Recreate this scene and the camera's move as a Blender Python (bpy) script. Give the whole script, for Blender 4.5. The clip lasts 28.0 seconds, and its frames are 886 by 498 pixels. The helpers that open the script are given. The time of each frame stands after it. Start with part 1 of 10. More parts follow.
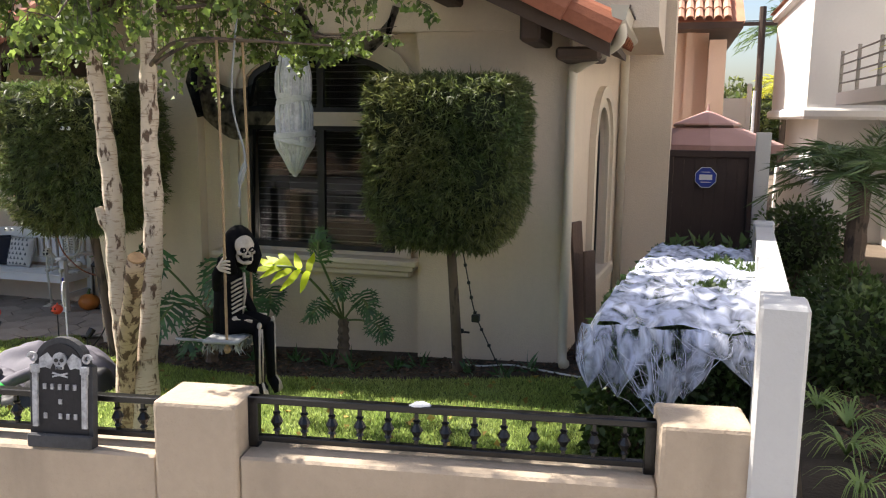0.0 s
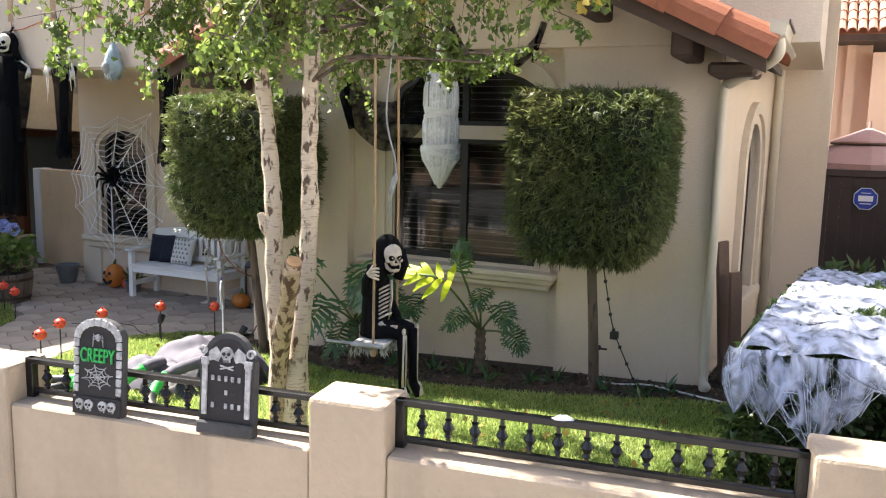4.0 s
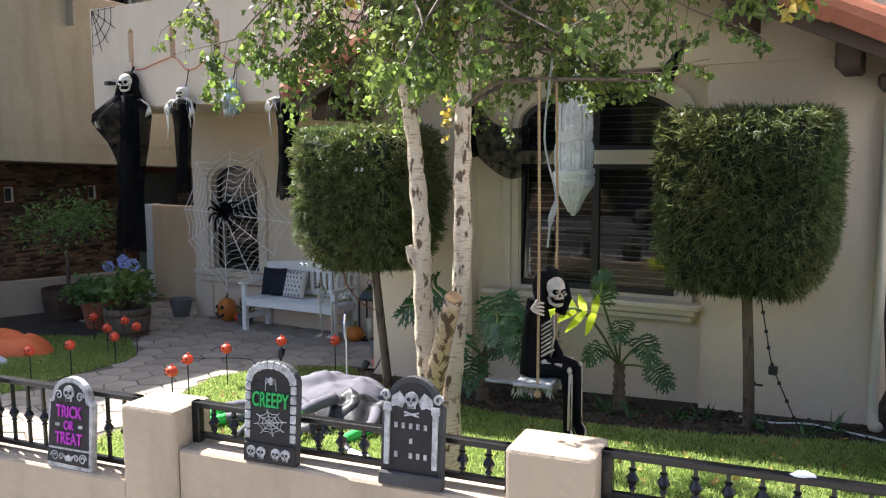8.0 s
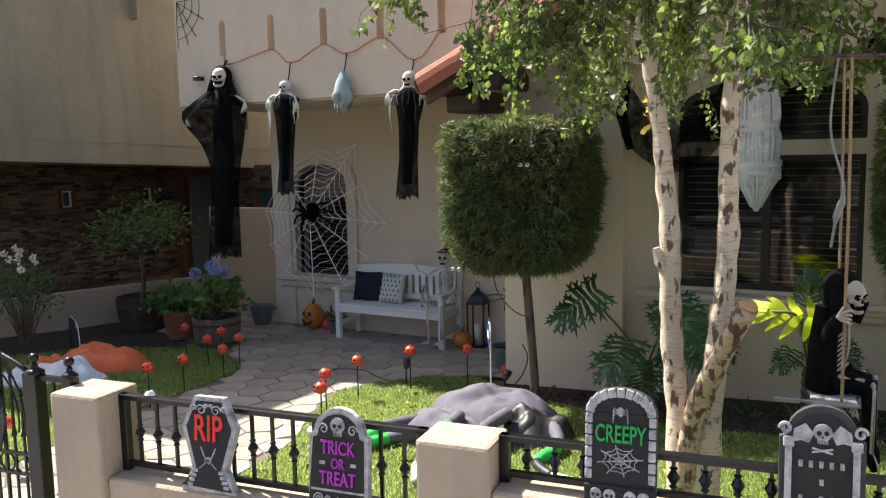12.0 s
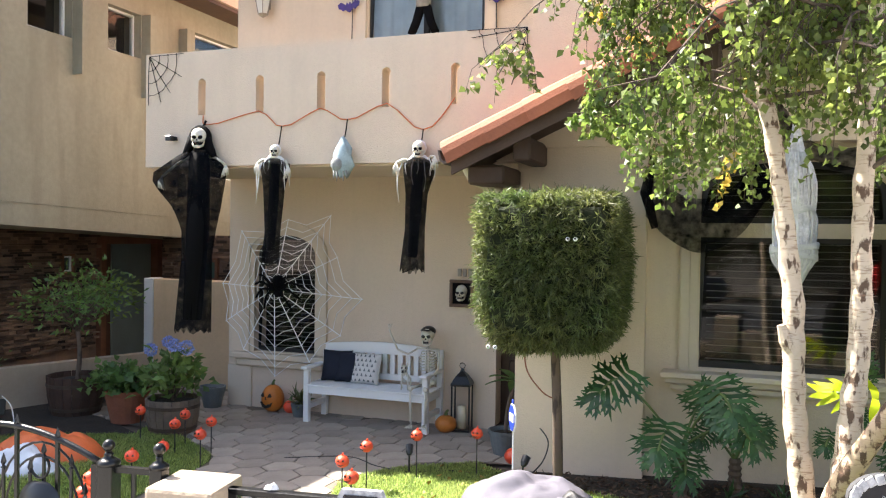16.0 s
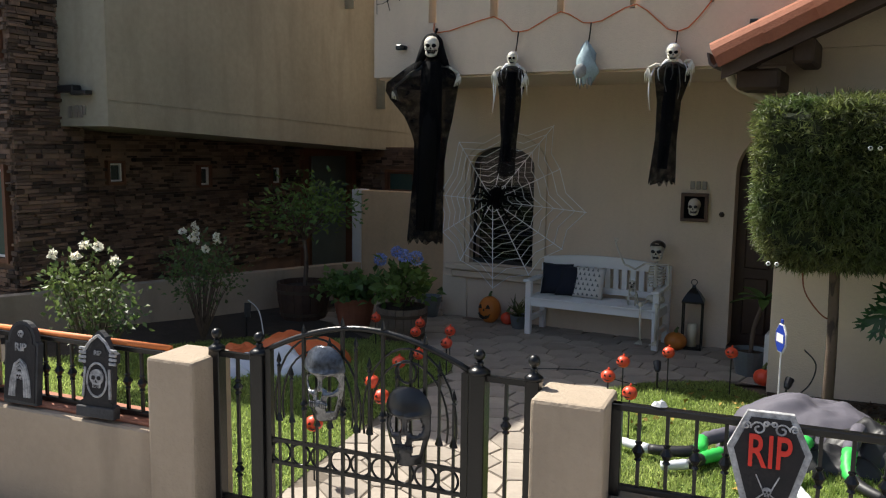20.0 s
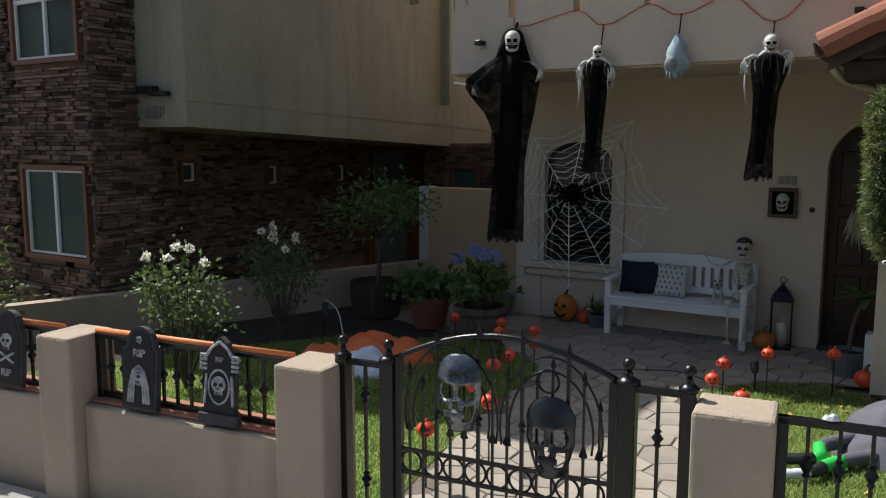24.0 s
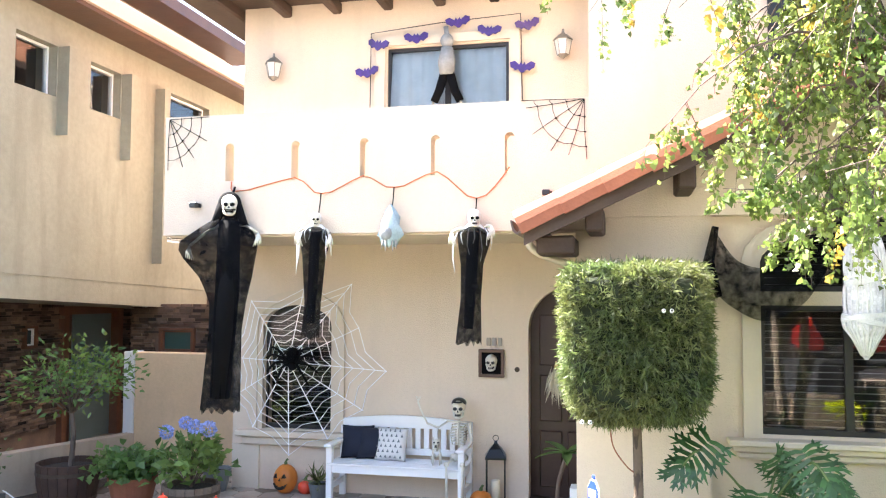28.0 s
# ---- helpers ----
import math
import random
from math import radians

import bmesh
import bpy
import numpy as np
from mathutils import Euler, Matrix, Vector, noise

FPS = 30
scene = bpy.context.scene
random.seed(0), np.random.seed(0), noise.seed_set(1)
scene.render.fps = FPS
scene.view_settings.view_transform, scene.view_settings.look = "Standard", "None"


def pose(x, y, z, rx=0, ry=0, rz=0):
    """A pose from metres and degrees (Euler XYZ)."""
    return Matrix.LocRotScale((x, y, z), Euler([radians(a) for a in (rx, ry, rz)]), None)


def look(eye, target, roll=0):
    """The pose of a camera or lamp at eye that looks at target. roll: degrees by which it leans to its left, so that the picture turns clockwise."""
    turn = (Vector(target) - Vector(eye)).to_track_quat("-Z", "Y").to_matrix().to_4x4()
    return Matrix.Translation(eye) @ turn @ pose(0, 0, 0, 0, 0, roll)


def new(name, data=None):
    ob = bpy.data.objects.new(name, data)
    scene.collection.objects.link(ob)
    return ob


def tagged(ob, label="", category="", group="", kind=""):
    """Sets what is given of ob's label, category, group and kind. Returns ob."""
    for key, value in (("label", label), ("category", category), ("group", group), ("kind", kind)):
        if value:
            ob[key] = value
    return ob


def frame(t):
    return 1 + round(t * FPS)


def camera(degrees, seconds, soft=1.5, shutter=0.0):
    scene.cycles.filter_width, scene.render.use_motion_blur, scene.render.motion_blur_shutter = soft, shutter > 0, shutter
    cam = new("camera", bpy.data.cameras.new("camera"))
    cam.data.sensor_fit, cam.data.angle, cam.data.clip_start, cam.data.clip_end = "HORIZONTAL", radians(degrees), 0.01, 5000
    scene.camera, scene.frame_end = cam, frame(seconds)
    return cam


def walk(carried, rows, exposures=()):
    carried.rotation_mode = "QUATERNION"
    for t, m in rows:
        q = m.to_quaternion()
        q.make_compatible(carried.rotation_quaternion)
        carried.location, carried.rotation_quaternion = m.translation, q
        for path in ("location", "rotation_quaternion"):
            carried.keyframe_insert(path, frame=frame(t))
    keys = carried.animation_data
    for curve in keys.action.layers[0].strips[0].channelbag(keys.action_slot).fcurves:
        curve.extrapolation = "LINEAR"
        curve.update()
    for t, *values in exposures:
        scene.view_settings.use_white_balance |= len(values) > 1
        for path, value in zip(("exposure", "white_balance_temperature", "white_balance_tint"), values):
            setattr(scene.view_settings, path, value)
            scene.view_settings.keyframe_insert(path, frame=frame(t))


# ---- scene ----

# ---------- camera ----------
# the street fence runs at 7.3 degrees to the house
FENCE = pose(-4.2102, 2.6744, 0, 0, 0, 7.3) @ pose(3.74, -3.3, 0)
cam = camera(56.9, 28.0, 1.15)
ROWS = [
    (0, (1.366, 0.612, 2.212), (0.833, 2.513, 1.895), 0.6),
    (0.5, (1.366, 0.605, 2.216), (0.788, 2.494, 1.903), 0.6),
    (1, (1.365, 0.589, 2.221), (0.741, 2.466, 1.921), 0.5),
    (1.5, (1.363, 0.576, 2.225), (0.686, 2.438, 1.954), 0.1),
    (2, (1.356, 0.556, 2.226), (0.634, 2.407, 1.999), 0.1),
    (2.5, (1.354, 0.532, 2.236), (0.589, 2.369, 2.036), 0.2),
    (3, (1.346, 0.517, 2.236), (0.541, 2.337, 2.038), 0.4),
    (3.5, (1.339, 0.51, 2.236), (0.517, 2.318, 2.002), 0.9),
    (4, (1.329, 0.525, 2.229), (0.493, 2.317, 1.935), 1.3),
    (4.5, (1.349, 0.495, 2.233), (0.44, 2.249, 1.917), 0.1),
    (6.5, (1.182, 0.473, 2.233), (0.263, 2.225, 1.94), -1.4),
    (7, (1.056, 0.476, 2.233), (0.104, 2.218, 1.988), -1.2),
    (7.5, (0.943, 0.535, 2.23), (-0.057, 2.254, 2.024), -0.5),
    (8, (0.785, 0.542, 2.217), (-0.218, 2.257, 1.988), -0.3),
    (8.5, (0.583, 0.488, 2.197), (-0.373, 2.227, 1.953), -0.9),
    (9, (0.396, 0.449, 2.18), (-0.563, 2.188, 1.948), -0.4),
    (9.5, (0.215, 0.426, 2.196), (-0.772, 2.151, 1.97), -0.5),
    (10, (0.002, 0.395, 2.196), (-1.017, 2.096, 1.933), -0.1),
    (10.5, (-0.197, 0.321, 2.212), (-1.203, 2.027, 1.936), -0.8),
    (11, (-0.368, 0.337, 2.21), (-1.371, 2.048, 1.955), -1.5),
    (11.5, (-0.522, 0.344, 2.214), (-1.542, 2.047, 1.972), -1.6),
    (12, (-0.698, 0.3, 2.208), (-1.674, 2.03, 1.973), -1.2),
    (12.5, (-0.865, 0.216, 2.2), (-1.795, 1.976, 2.007), -0.8),
    (14.5, (-1.723, 0.169, 2.117), (-2.342, 2.066, 1.989), -0.0),
    (15, (-1.827, 0.084, 2.13), (-2.488, 1.971, 2.055), 0.1),
    (15.5, (-1.949, 0.105, 2.12), (-2.608, 1.993, 2.088), 0.1),
    (16, (-2.019, 0.08, 2.117), (-2.709, 1.957, 2.083), 0.8),
    (16.5, (-2.096, 0.043, 2.114), (-2.837, 1.898, 2.022), 0.3),
    (17, (-2.169, -0.021, 2.115), (-2.98, 1.802, 1.973), 0.2),
    (17.5, (-2.238, -0.117, 2.121), (-3.128, 1.667, 1.964), 0.2),
    (18, (-2.336, -0.155, 2.103), (-3.297, 1.591, 1.933), 0.2),
    (18.5, (-2.499, -0.089, 2.087), (-3.456, 1.656, 1.889), -0.5),
    (19, (-2.66, -0.078, 2.08), (-3.633, 1.654, 1.855), -0.1),
    (19.5, (-2.822, -0.095, 2.067), (-3.819, 1.62, 1.806), 0.9),
    (20, (-3.0, -0.176, 2.076), (-3.975, 1.553, 1.828), 0.7),
    (20.5, (-3.118, -0.233, 2.081), (-4.142, 1.467, 1.833), 0.6),
    (21, (-3.246, -0.212, 2.101), (-4.368, 1.425, 1.856), -0.2),
    (21.5, (-3.315, -0.285, 2.123), (-4.524, 1.287, 1.868), -0.6),
    (23.5, (-3.44, -0.338, 2.104), (-4.632, 1.24, 1.805), -0.8),
    (24, (-3.441, -0.289, 2.104), (-4.493, 1.392, 1.841), 0.0),
    (24.5, (-3.442, -0.221, 2.092), (-4.319, 1.566, 1.893), 0.1),
    (25, (-3.435, -0.189, 2.091), (-4.18, 1.662, 1.958), 0.1),
    (25.5, (-3.433, -0.159, 2.09), (-4.066, 1.737, 2.025), 0.7),
    (26, (-3.43, -0.141, 2.09), (-3.983, 1.781, 2.08), 0.7),
    (26.5, (-3.427, -0.133, 2.092), (-3.937, 1.8, 2.118), 0.3),
    (27, (-3.462, -0.143, 2.194), (-3.948, 1.796, 2.235), -0.1),
    (27.5, (-3.467, -0.165, 2.201), (-3.934, 1.778, 2.278), 0.0),
    (28, (-3.481, -0.177, 2.211), (-3.92, 1.771, 2.323), 0.2),
]
EXPOSURES = [(0.0, 1.36, 6600, 12), (1.0, 1.45, 6600, 12), (3.0, 2.02, 6600, 12), (4.5, 1.97, 6600, 12), (6.5, 1.62, 6150, 11), (9.0, 1.76, 6150, 11), (11.0, 1.56, 6150, 11), (12.5, 1.24, 6550, 11), (14.5, 1.42, 6550, 11), (15.0, 1.57, 6550, 11), (16.0, 2.29, 6550, 11), (17.0, 1.32, 6550, 11), (18.5, 0.77, 6450, 8), (20.0, 0.68, 6450, 8), (21.5, 0.62, 6450, 8), (24.0, 0.22, 6100, 7), (25.0, 0.92, 6600, 11), (26.0, 2.17, 6600, 11), (27.0, 3.12, 6350, 13), (28.0, 3.37, 6350, 13)]
walk(cam, [(t, look(eye, target, roll)) for t, eye, target, roll in ROWS], EXPOSURES)

# ---------- light ----------
world = bpy.data.worlds.new("sky")
scene.world = world
world.use_nodes = True
wn = world.node_tree.nodes
sky = wn.new("ShaderNodeTexSky")
sky.sky_type = "NISHITA"
sky.sun_disc = False
sky.sun_elevation = radians(52)
sky.sun_rotation = radians(-84)
sky.air_density, sky.dust_density, sky.ozone_density = 1.0, 2.5, 1.0
world.node_tree.links.new(sky.outputs[0], wn["Background"].inputs[0])
wn["Background"].inputs[1].default_value = 0.09
sun = new("sun", bpy.data.lights.new("sun", "SUN"))
sun.data.energy, sun.data.angle, sun.data.color = 5.0, radians(0.6), (1.0, 0.94, 0.84)
sun.matrix_world = look((-30, 4.8, 40), (0, 0, 0))

# ---------- helpers ----------
rnd = random.Random(7)
rng = np.random.default_rng(11)


def ground_z(x, y):
    return 0.045 * min(max(x + 4.0, 0.0), 7.0) + 0.03 * min(max(7.0 - y, 0.0), 6.0)


def material(name, color, rough=0.7, metal=0.0, vary=0.0, scale=3.0, fine=60.0, bump=0.0, bump_scale=None, second=None, per_object=0.0, spec=0.5, stain=0.0, island=0.0):
    """A node material: base colour broken up by a broad and a fine noise, with relief."""
    m = bpy.data.materials.new(name)
    m.use_nodes = True
    nt = m.node_tree
    n, ln = nt.nodes, nt.links
    b = n["Principled BSDF"]
    b.inputs["Roughness"].default_value, b.inputs["Metallic"].default_value = rough, metal
    b.inputs["Specular IOR Level"].default_value = spec
    b.inputs["Base Color"].default_value = (*color, 1)
    if vary or bump or second or per_object or island:
        co = n.new("ShaderNodeTexCoord")
        big, small = n.new("ShaderNodeTexNoise"), n.new("ShaderNodeTexNoise")
        big.inputs["Scale"].default_value, small.inputs["Scale"].default_value = scale, fine
        big.inputs["Detail"].default_value = 6
        for q in (big, small):
            ln.new(co.outputs["Object"], q.inputs["Vector"])
        mixv = n.new("ShaderNodeMath")
        mixv.operation = "MULTIPLY_ADD"
        ln.new(small.outputs[0], mixv.inputs[0])
        mixv.inputs[1].default_value = 0.35
        ln.new(big.outputs[0], mixv.inputs[2])
        ramp = n.new("ShaderNodeMapRange")
        ramp.inputs["From Min"].default_value, ramp.inputs["From Max"].default_value = 0.45, 0.95
        ln.new(mixv.outputs[0], ramp.inputs["Value"])
        mix = n.new("ShaderNodeMix")
        mix.data_type = "RGBA"
        other = second if second else tuple(c * (1 - vary) for c in color)
        mix.inputs["A"].default_value = (*color, 1)
        mix.inputs["B"].default_value = (*other, 1)
        ln.new(ramp.outputs[0], mix.inputs["Factor"])
        out = mix.outputs["Result"]
        if per_object or island:
            info = n.new("ShaderNodeObjectInfo") if per_object else n.new("ShaderNodeNewGeometry")
            hsv = n.new("ShaderNodeHueSaturation")
            r2 = n.new("ShaderNodeMapRange")
            amount = per_object or island
            r2.inputs["To Min"].default_value, r2.inputs["To Max"].default_value = 1 - amount, 1 + amount
            ln.new(info.outputs["Random" if per_object else "Random Per Island"], r2.inputs["Value"])
            ln.new(r2.outputs[0], hsv.inputs["Value"])
            ln.new(out, hsv.inputs["Color"])
            out = hsv.outputs[0]
        if stain:
            st = n.new("ShaderNodeTexNoise")
            mp = n.new("ShaderNodeMapping")
            mp.inputs["Scale"].default_value = (2.2, 2.2, 0.35)
            ln.new(co.outputs["Object"], mp.inputs["Vector"])
            ln.new(mp.outputs[0], st.inputs["Vector"])
            st.inputs["Scale"].default_value, st.inputs["Detail"].default_value = 2.0, 8
            r3 = n.new("ShaderNodeMapRange")
            r3.inputs["From Min"].default_value, r3.inputs["From Max"].default_value = 0.52, 0.75
            r3.inputs["To Max"].default_value = stain
            ln.new(st.outputs[0], r3.inputs["Value"])
            mx = n.new("ShaderNodeMix")
            mx.data_type = "RGBA"
            ln.new(r3.outputs[0], mx.inputs["Factor"])
            ln.new(out, mx.inputs["A"])
            mx.inputs["B"].default_value = (*[c * 0.55 for c in color], 1)
            out = mx.outputs["Result"]
        ln.new(out, b.inputs["Base Color"])
        if bump:
            bp = n.new("ShaderNodeBump")
            bp.inputs["Strength"].default_value, bp.inputs["Distance"].default_value = bump, 0.01
            bn = n.new("ShaderNodeTexNoise")
            bn.inputs["Scale"].default_value = bump_scale or fine
            bn.inputs["Detail"].default_value = 4
            ln.new(co.outputs["Object"], bn.inputs["Vector"])
            ln.new(bn.outputs[0], bp.inputs["Height"])
            ln.new(bp.outputs[0], b.inputs["Normal"])
    return m


def leaf_material(name, color, second, through_light=0.35, rough=0.5, island=0.35):
    """Thin leaves: a diffuse and glossy face that lets some light through."""
    m = material(name, color, rough, vary=0.3, scale=1.5, fine=9, second=second, island=island)
    nt = m.node_tree
    n, ln = nt.nodes, nt.links
    b = n["Principled BSDF"]
    tr = n.new("ShaderNodeBsdfTranslucent")
    mix = n.new("ShaderNodeMixShader")
    mix.inputs[0].default_value = through_light
    src = b.inputs["Base Color"].links[0].from_socket
    br = n.new("ShaderNodeHueSaturation")
    br.inputs["Value"].default_value, br.inputs["Saturation"].default_value = 1.8, 1.05
    ln.new(src, br.inputs["Color"])
    ln.new(br.outputs[0], tr.inputs["Color"])
    out = n["Material Output"]
    ln.new(b.outputs[0], mix.inputs[1])
    ln.new(tr.outputs[0], mix.inputs[2])
    ln.new(mix.outputs[0], out.inputs["Surface"])
    return m


def glass_material(name, tint=(1, 1, 1), ior=1.75):
    m = bpy.data.materials.new(name)
    m.use_nodes = True
    nt = m.node_tree
    n, ln = nt.nodes, nt.links
    n.remove(n["Principled BSDF"])
    t, g, f, mix = n.new("ShaderNodeBsdfTransparent"), n.new("ShaderNodeBsdfGlossy"), n.new("ShaderNodeFresnel"), n.new("ShaderNodeMixShader")
    t.inputs[0].default_value = (*tint, 1)
    g.inputs["Roughness"].default_value = 0.02
    f.inputs["IOR"].default_value = ior
    ln.new(f.outputs[0], mix.inputs[0])
    ln.new(t.outputs[0], mix.inputs[1])
    ln.new(g.outputs[0], mix.inputs[2])
    ln.new(mix.outputs[0], n["Material Output"].inputs["Surface"])
    return m


def cloth_material(name, color, open_share=0.3, spec=0.5, grain=14):
    """Thin gauze: threads with see-through gaps between them."""
    m = material(name, color, 0.9, vary=0.3, scale=6, fine=80, spec=spec)
    nt = m.node_tree
    n, ln = nt.nodes, nt.links
    co = n.new("ShaderNodeTexCoord")
    no = n.new("ShaderNodeTexNoise")
    no.inputs["Scale"].default_value = grain
    no.inputs["Detail"].default_value = 5
    ln.new(co.outputs["Object"], no.inputs["Vector"])
    r = n.new("ShaderNodeMapRange")
    r.inputs["From Min"].default_value, r.inputs["From Max"].default_value = 0.3, 0.7
    r.inputs["To Min"].default_value, r.inputs["To Max"].default_value = 0.0, 2 * open_share
    ln.new(no.outputs[0], r.inputs["Value"])
    t, mix = n.new("ShaderNodeBsdfTransparent"), n.new("ShaderNodeMixShader")
    ln.new(r.outputs[0], mix.inputs[0])
    ln.new(n["Principled BSDF"].outputs[0], mix.inputs[1])
    ln.new(t.outputs[0], mix.inputs[2])
    ln.new(mix.outputs[0], n["Material Output"].inputs["Surface"])
    return m


def wool_material(name, color, stretch, grain, low, high):
    """Pulled wool: cloudy wisps with ragged see-through gaps."""
    m = material(name, color, 0.95, vary=0.1, scale=6, fine=80, spec=0.1)
    nt = m.node_tree
    n, ln = nt.nodes, nt.links
    co, mp, no, r = n.new("ShaderNodeTexCoord"), n.new("ShaderNodeMapping"), n.new("ShaderNodeTexNoise"), n.new("ShaderNodeMapRange")
    mp.inputs["Scale"].default_value = stretch
    no.inputs["Scale"].default_value, no.inputs["Detail"].default_value, no.inputs["Distortion"].default_value = grain * 0.4, 9, 0.8
    r.inputs["From Min"].default_value, r.inputs["From Max"].default_value = low, high
    ln.new(co.outputs["Object"], mp.inputs["Vector"])
    ln.new(mp.outputs[0], no.inputs["Vector"])
    ln.new(no.outputs[0], r.inputs["Value"])
    t, mix = n.new("ShaderNodeBsdfTransparent"), n.new("ShaderNodeMixShader")
    ln.new(r.outputs[0], mix.inputs[0])
    ln.new(n["Principled BSDF"].outputs[0], mix.inputs[1])
    ln.new(t.outputs[0], mix.inputs[2])
    ln.new(mix.outputs[0], n["Material Output"].inputs["Surface"])
    return m


def finish(bm, name):
    me = bpy.data.meshes.new(name)
    bm.normal_update()
    bm.to_mesh(me)
    bm.free()
    return me


def part(name, bm, mat, parent=None, label="", smooth=False):
    """Links a bmesh as one mesh object, under a thing or a part."""
    me = finish(bm, name)
    me.materials.append(mat)
    if smooth:
        me.shade_smooth()
    ob = new(name, me)
    if parent:
        ob.parent = parent
    if label:
        ob["label"] = label
    return ob


def raw(name, verts, faces, mat, parent=None, label="", smooth=False):
    me = bpy.data.meshes.new(name)
    me.from_pydata(verts, [], faces)
    me.materials.append(mat)
    if smooth:
        me.shade_smooth()
    ob = new(name, me)
    if parent:
        ob.parent = parent
    if label:
        ob["label"] = label
    return ob


def thing(name, label, category, m=None, group="", kind=""):
    ob = new(name)
    ob.empty_display_size = 0.1
    tagged(ob, label, category, group, kind)
    if m is not None:
        ob.matrix_basis = m
    return ob


def box(bm, x0, x1, y0, y1, z0, z1, bevel=0.0, m=None, seg=1):
    r = bmesh.ops.create_cube(bm, size=1.0)
    vs = r["verts"]
    for v in vs:
        v.co = Vector((x0 + (v.co.x + .5) * (x1 - x0), y0 + (v.co.y + .5) * (y1 - y0), z0 + (v.co.z + .5) * (z1 - z0)))
    if bevel:
        es = list({e for v in vs for e in v.link_edges})
        r2 = bmesh.ops.bevel(bm, geom=es, offset=bevel, segments=seg, affect="EDGES", profile=0.5)
        vs = list({v for f in r2["faces"] for v in f.verts} | {v for v in vs if v.is_valid})
    if m is not None:
        bmesh.ops.transform(bm, matrix=m, verts=vs)
    return bm


def boxed(*a, **k):
    return box(bmesh.new(), *a, **k)


def lathe(bm, profile, at=(0, 0, 0), n=12, m=None, caps=True):
    """A turned shape: rows of (radius, height)."""
    rings = []
    for r, h in profile:
        rings.append([bm.verts.new((at[0] + r * math.cos(2 * math.pi * i / n), at[1] + r * math.sin(2 * math.pi * i / n), at[2] + h)) for i in range(n)])
    for a, b in zip(rings, rings[1:]):
        for i in range(n):
            bm.faces.new((a[i], a[(i + 1) % n], b[(i + 1) % n], b[i]))
    if caps:
        bm.faces.new(rings[0][::-1])
        bm.faces.new(rings[-1])
    if m is not None:
        bmesh.ops.transform(bm, matrix=m, verts=[v for r in rings for v in r])
    return bm


def tube(bm, pts, radii, n=8, caps=True):
    """A round bar along points, with a radius for each (or one for all)."""
    pts = [Vector(p) for p in pts]
    if not isinstance(radii, (list, tuple)):
        radii = [radii] * len(pts)
    rings = []
    side = None
    for i, p in enumerate(pts):
        d = (pts[min(i + 1, len(pts) - 1)] - pts[max(i - 1, 0)])
        d = d.normalized() if d.length > 1e-9 else Vector((0, 0, 1))
        if side is None:
            side = d.orthogonal().normalized()
        side = (side - d * side.dot(d))
        side = side.normalized() if side.length > 1e-6 else d.orthogonal().normalized()
        up = d.cross(side)
        rings.append([bm.verts.new(p + radii[i] * (math.cos(2 * math.pi * k / n) * side + math.sin(2 * math.pi * k / n) * up)) for k in range(n)])
    for a, b in zip(rings, rings[1:]):
        for k in range(n):
            bm.faces.new((a[k], a[(k + 1) % n], b[(k + 1) % n], b[k]))
    if caps:
        bm.faces.new(rings[0][::-1])
        bm.faces.new(rings[-1])
    return bm


def ball(bm, at, r, squash=(1, 1, 1), u=12, v=8):
    q = bmesh.ops.create_uvsphere(bm, u_segments=u, v_segments=v, radius=1.0)
    for w in q["verts"]:
        w.co = Vector((at[0] + r * squash[0] * w.co.x, at[1] + r * squash[1] * w.co.y, at[2] + r * squash[2] * w.co.z))
    return bm


def prism(bm, outline, y0, y1, m=None):
    """A flat outline in x and z, given depth from y0 to y1."""
    a = [bm.verts.new((x, y0, z)) for x, z in outline]
    b = [bm.verts.new((x, y1, z)) for x, z in outline]
    bm.faces.new(a)
    bm.faces.new(b[::-1])
    k = len(outline)
    for i in range(k):
        bm.faces.new((a[i], b[i], b[(i + 1) % k], a[(i + 1) % k]))
    if m is not None:
        bmesh.ops.transform(bm, matrix=m, verts=a + b)
    bmesh.ops.recalc_face_normals(bm, faces=bm.faces)
    return bm


def arch_outline(x0, x1, z0, spring, rise, n=14):
    """Jambs and a round or flat arched head."""
    cx, hw = (x0 + x1) / 2, (x1 - x0) / 2
    pts = [(x0, z0), (x1, z0)]
    for i in range(n + 1):
        a = math.pi * i / n
        pts.append((cx + hw * math.cos(a), spring + rise * math.sin(a)))
    return pts


def holed_wall(bm, outer, holes, y0, y1, m=None):
    """A wall slab from y0 (front) to y1 with openings through it."""
    edges, loops = [], []
    for pts in [outer, *holes]:
        vs = [bm.verts.new((x, y0, z)) for x, z in pts]
        loops.append(vs)
        edges += [bm.edges.new((vs[i], vs[(i + 1) % len(vs)])) for i in range(len(vs))]
    r = bmesh.ops.triangle_fill(bm, use_beauty=True, use_dissolve=False, edges=edges)
    fs = [g for g in r["geom"] if isinstance(g, bmesh.types.BMFace)]
    e = bmesh.ops.extrude_face_region(bm, geom=fs)
    vs = [g for g in e["geom"] if isinstance(g, bmesh.types.BMVert)]
    bmesh.ops.translate(bm, vec=(0, y1 - y0, 0), verts=vs)
    bmesh.ops.recalc_face_normals(bm, faces=bm.faces)
    if m is not None:
        bmesh.ops.transform(bm, matrix=m, verts=bm.verts)
    return bm


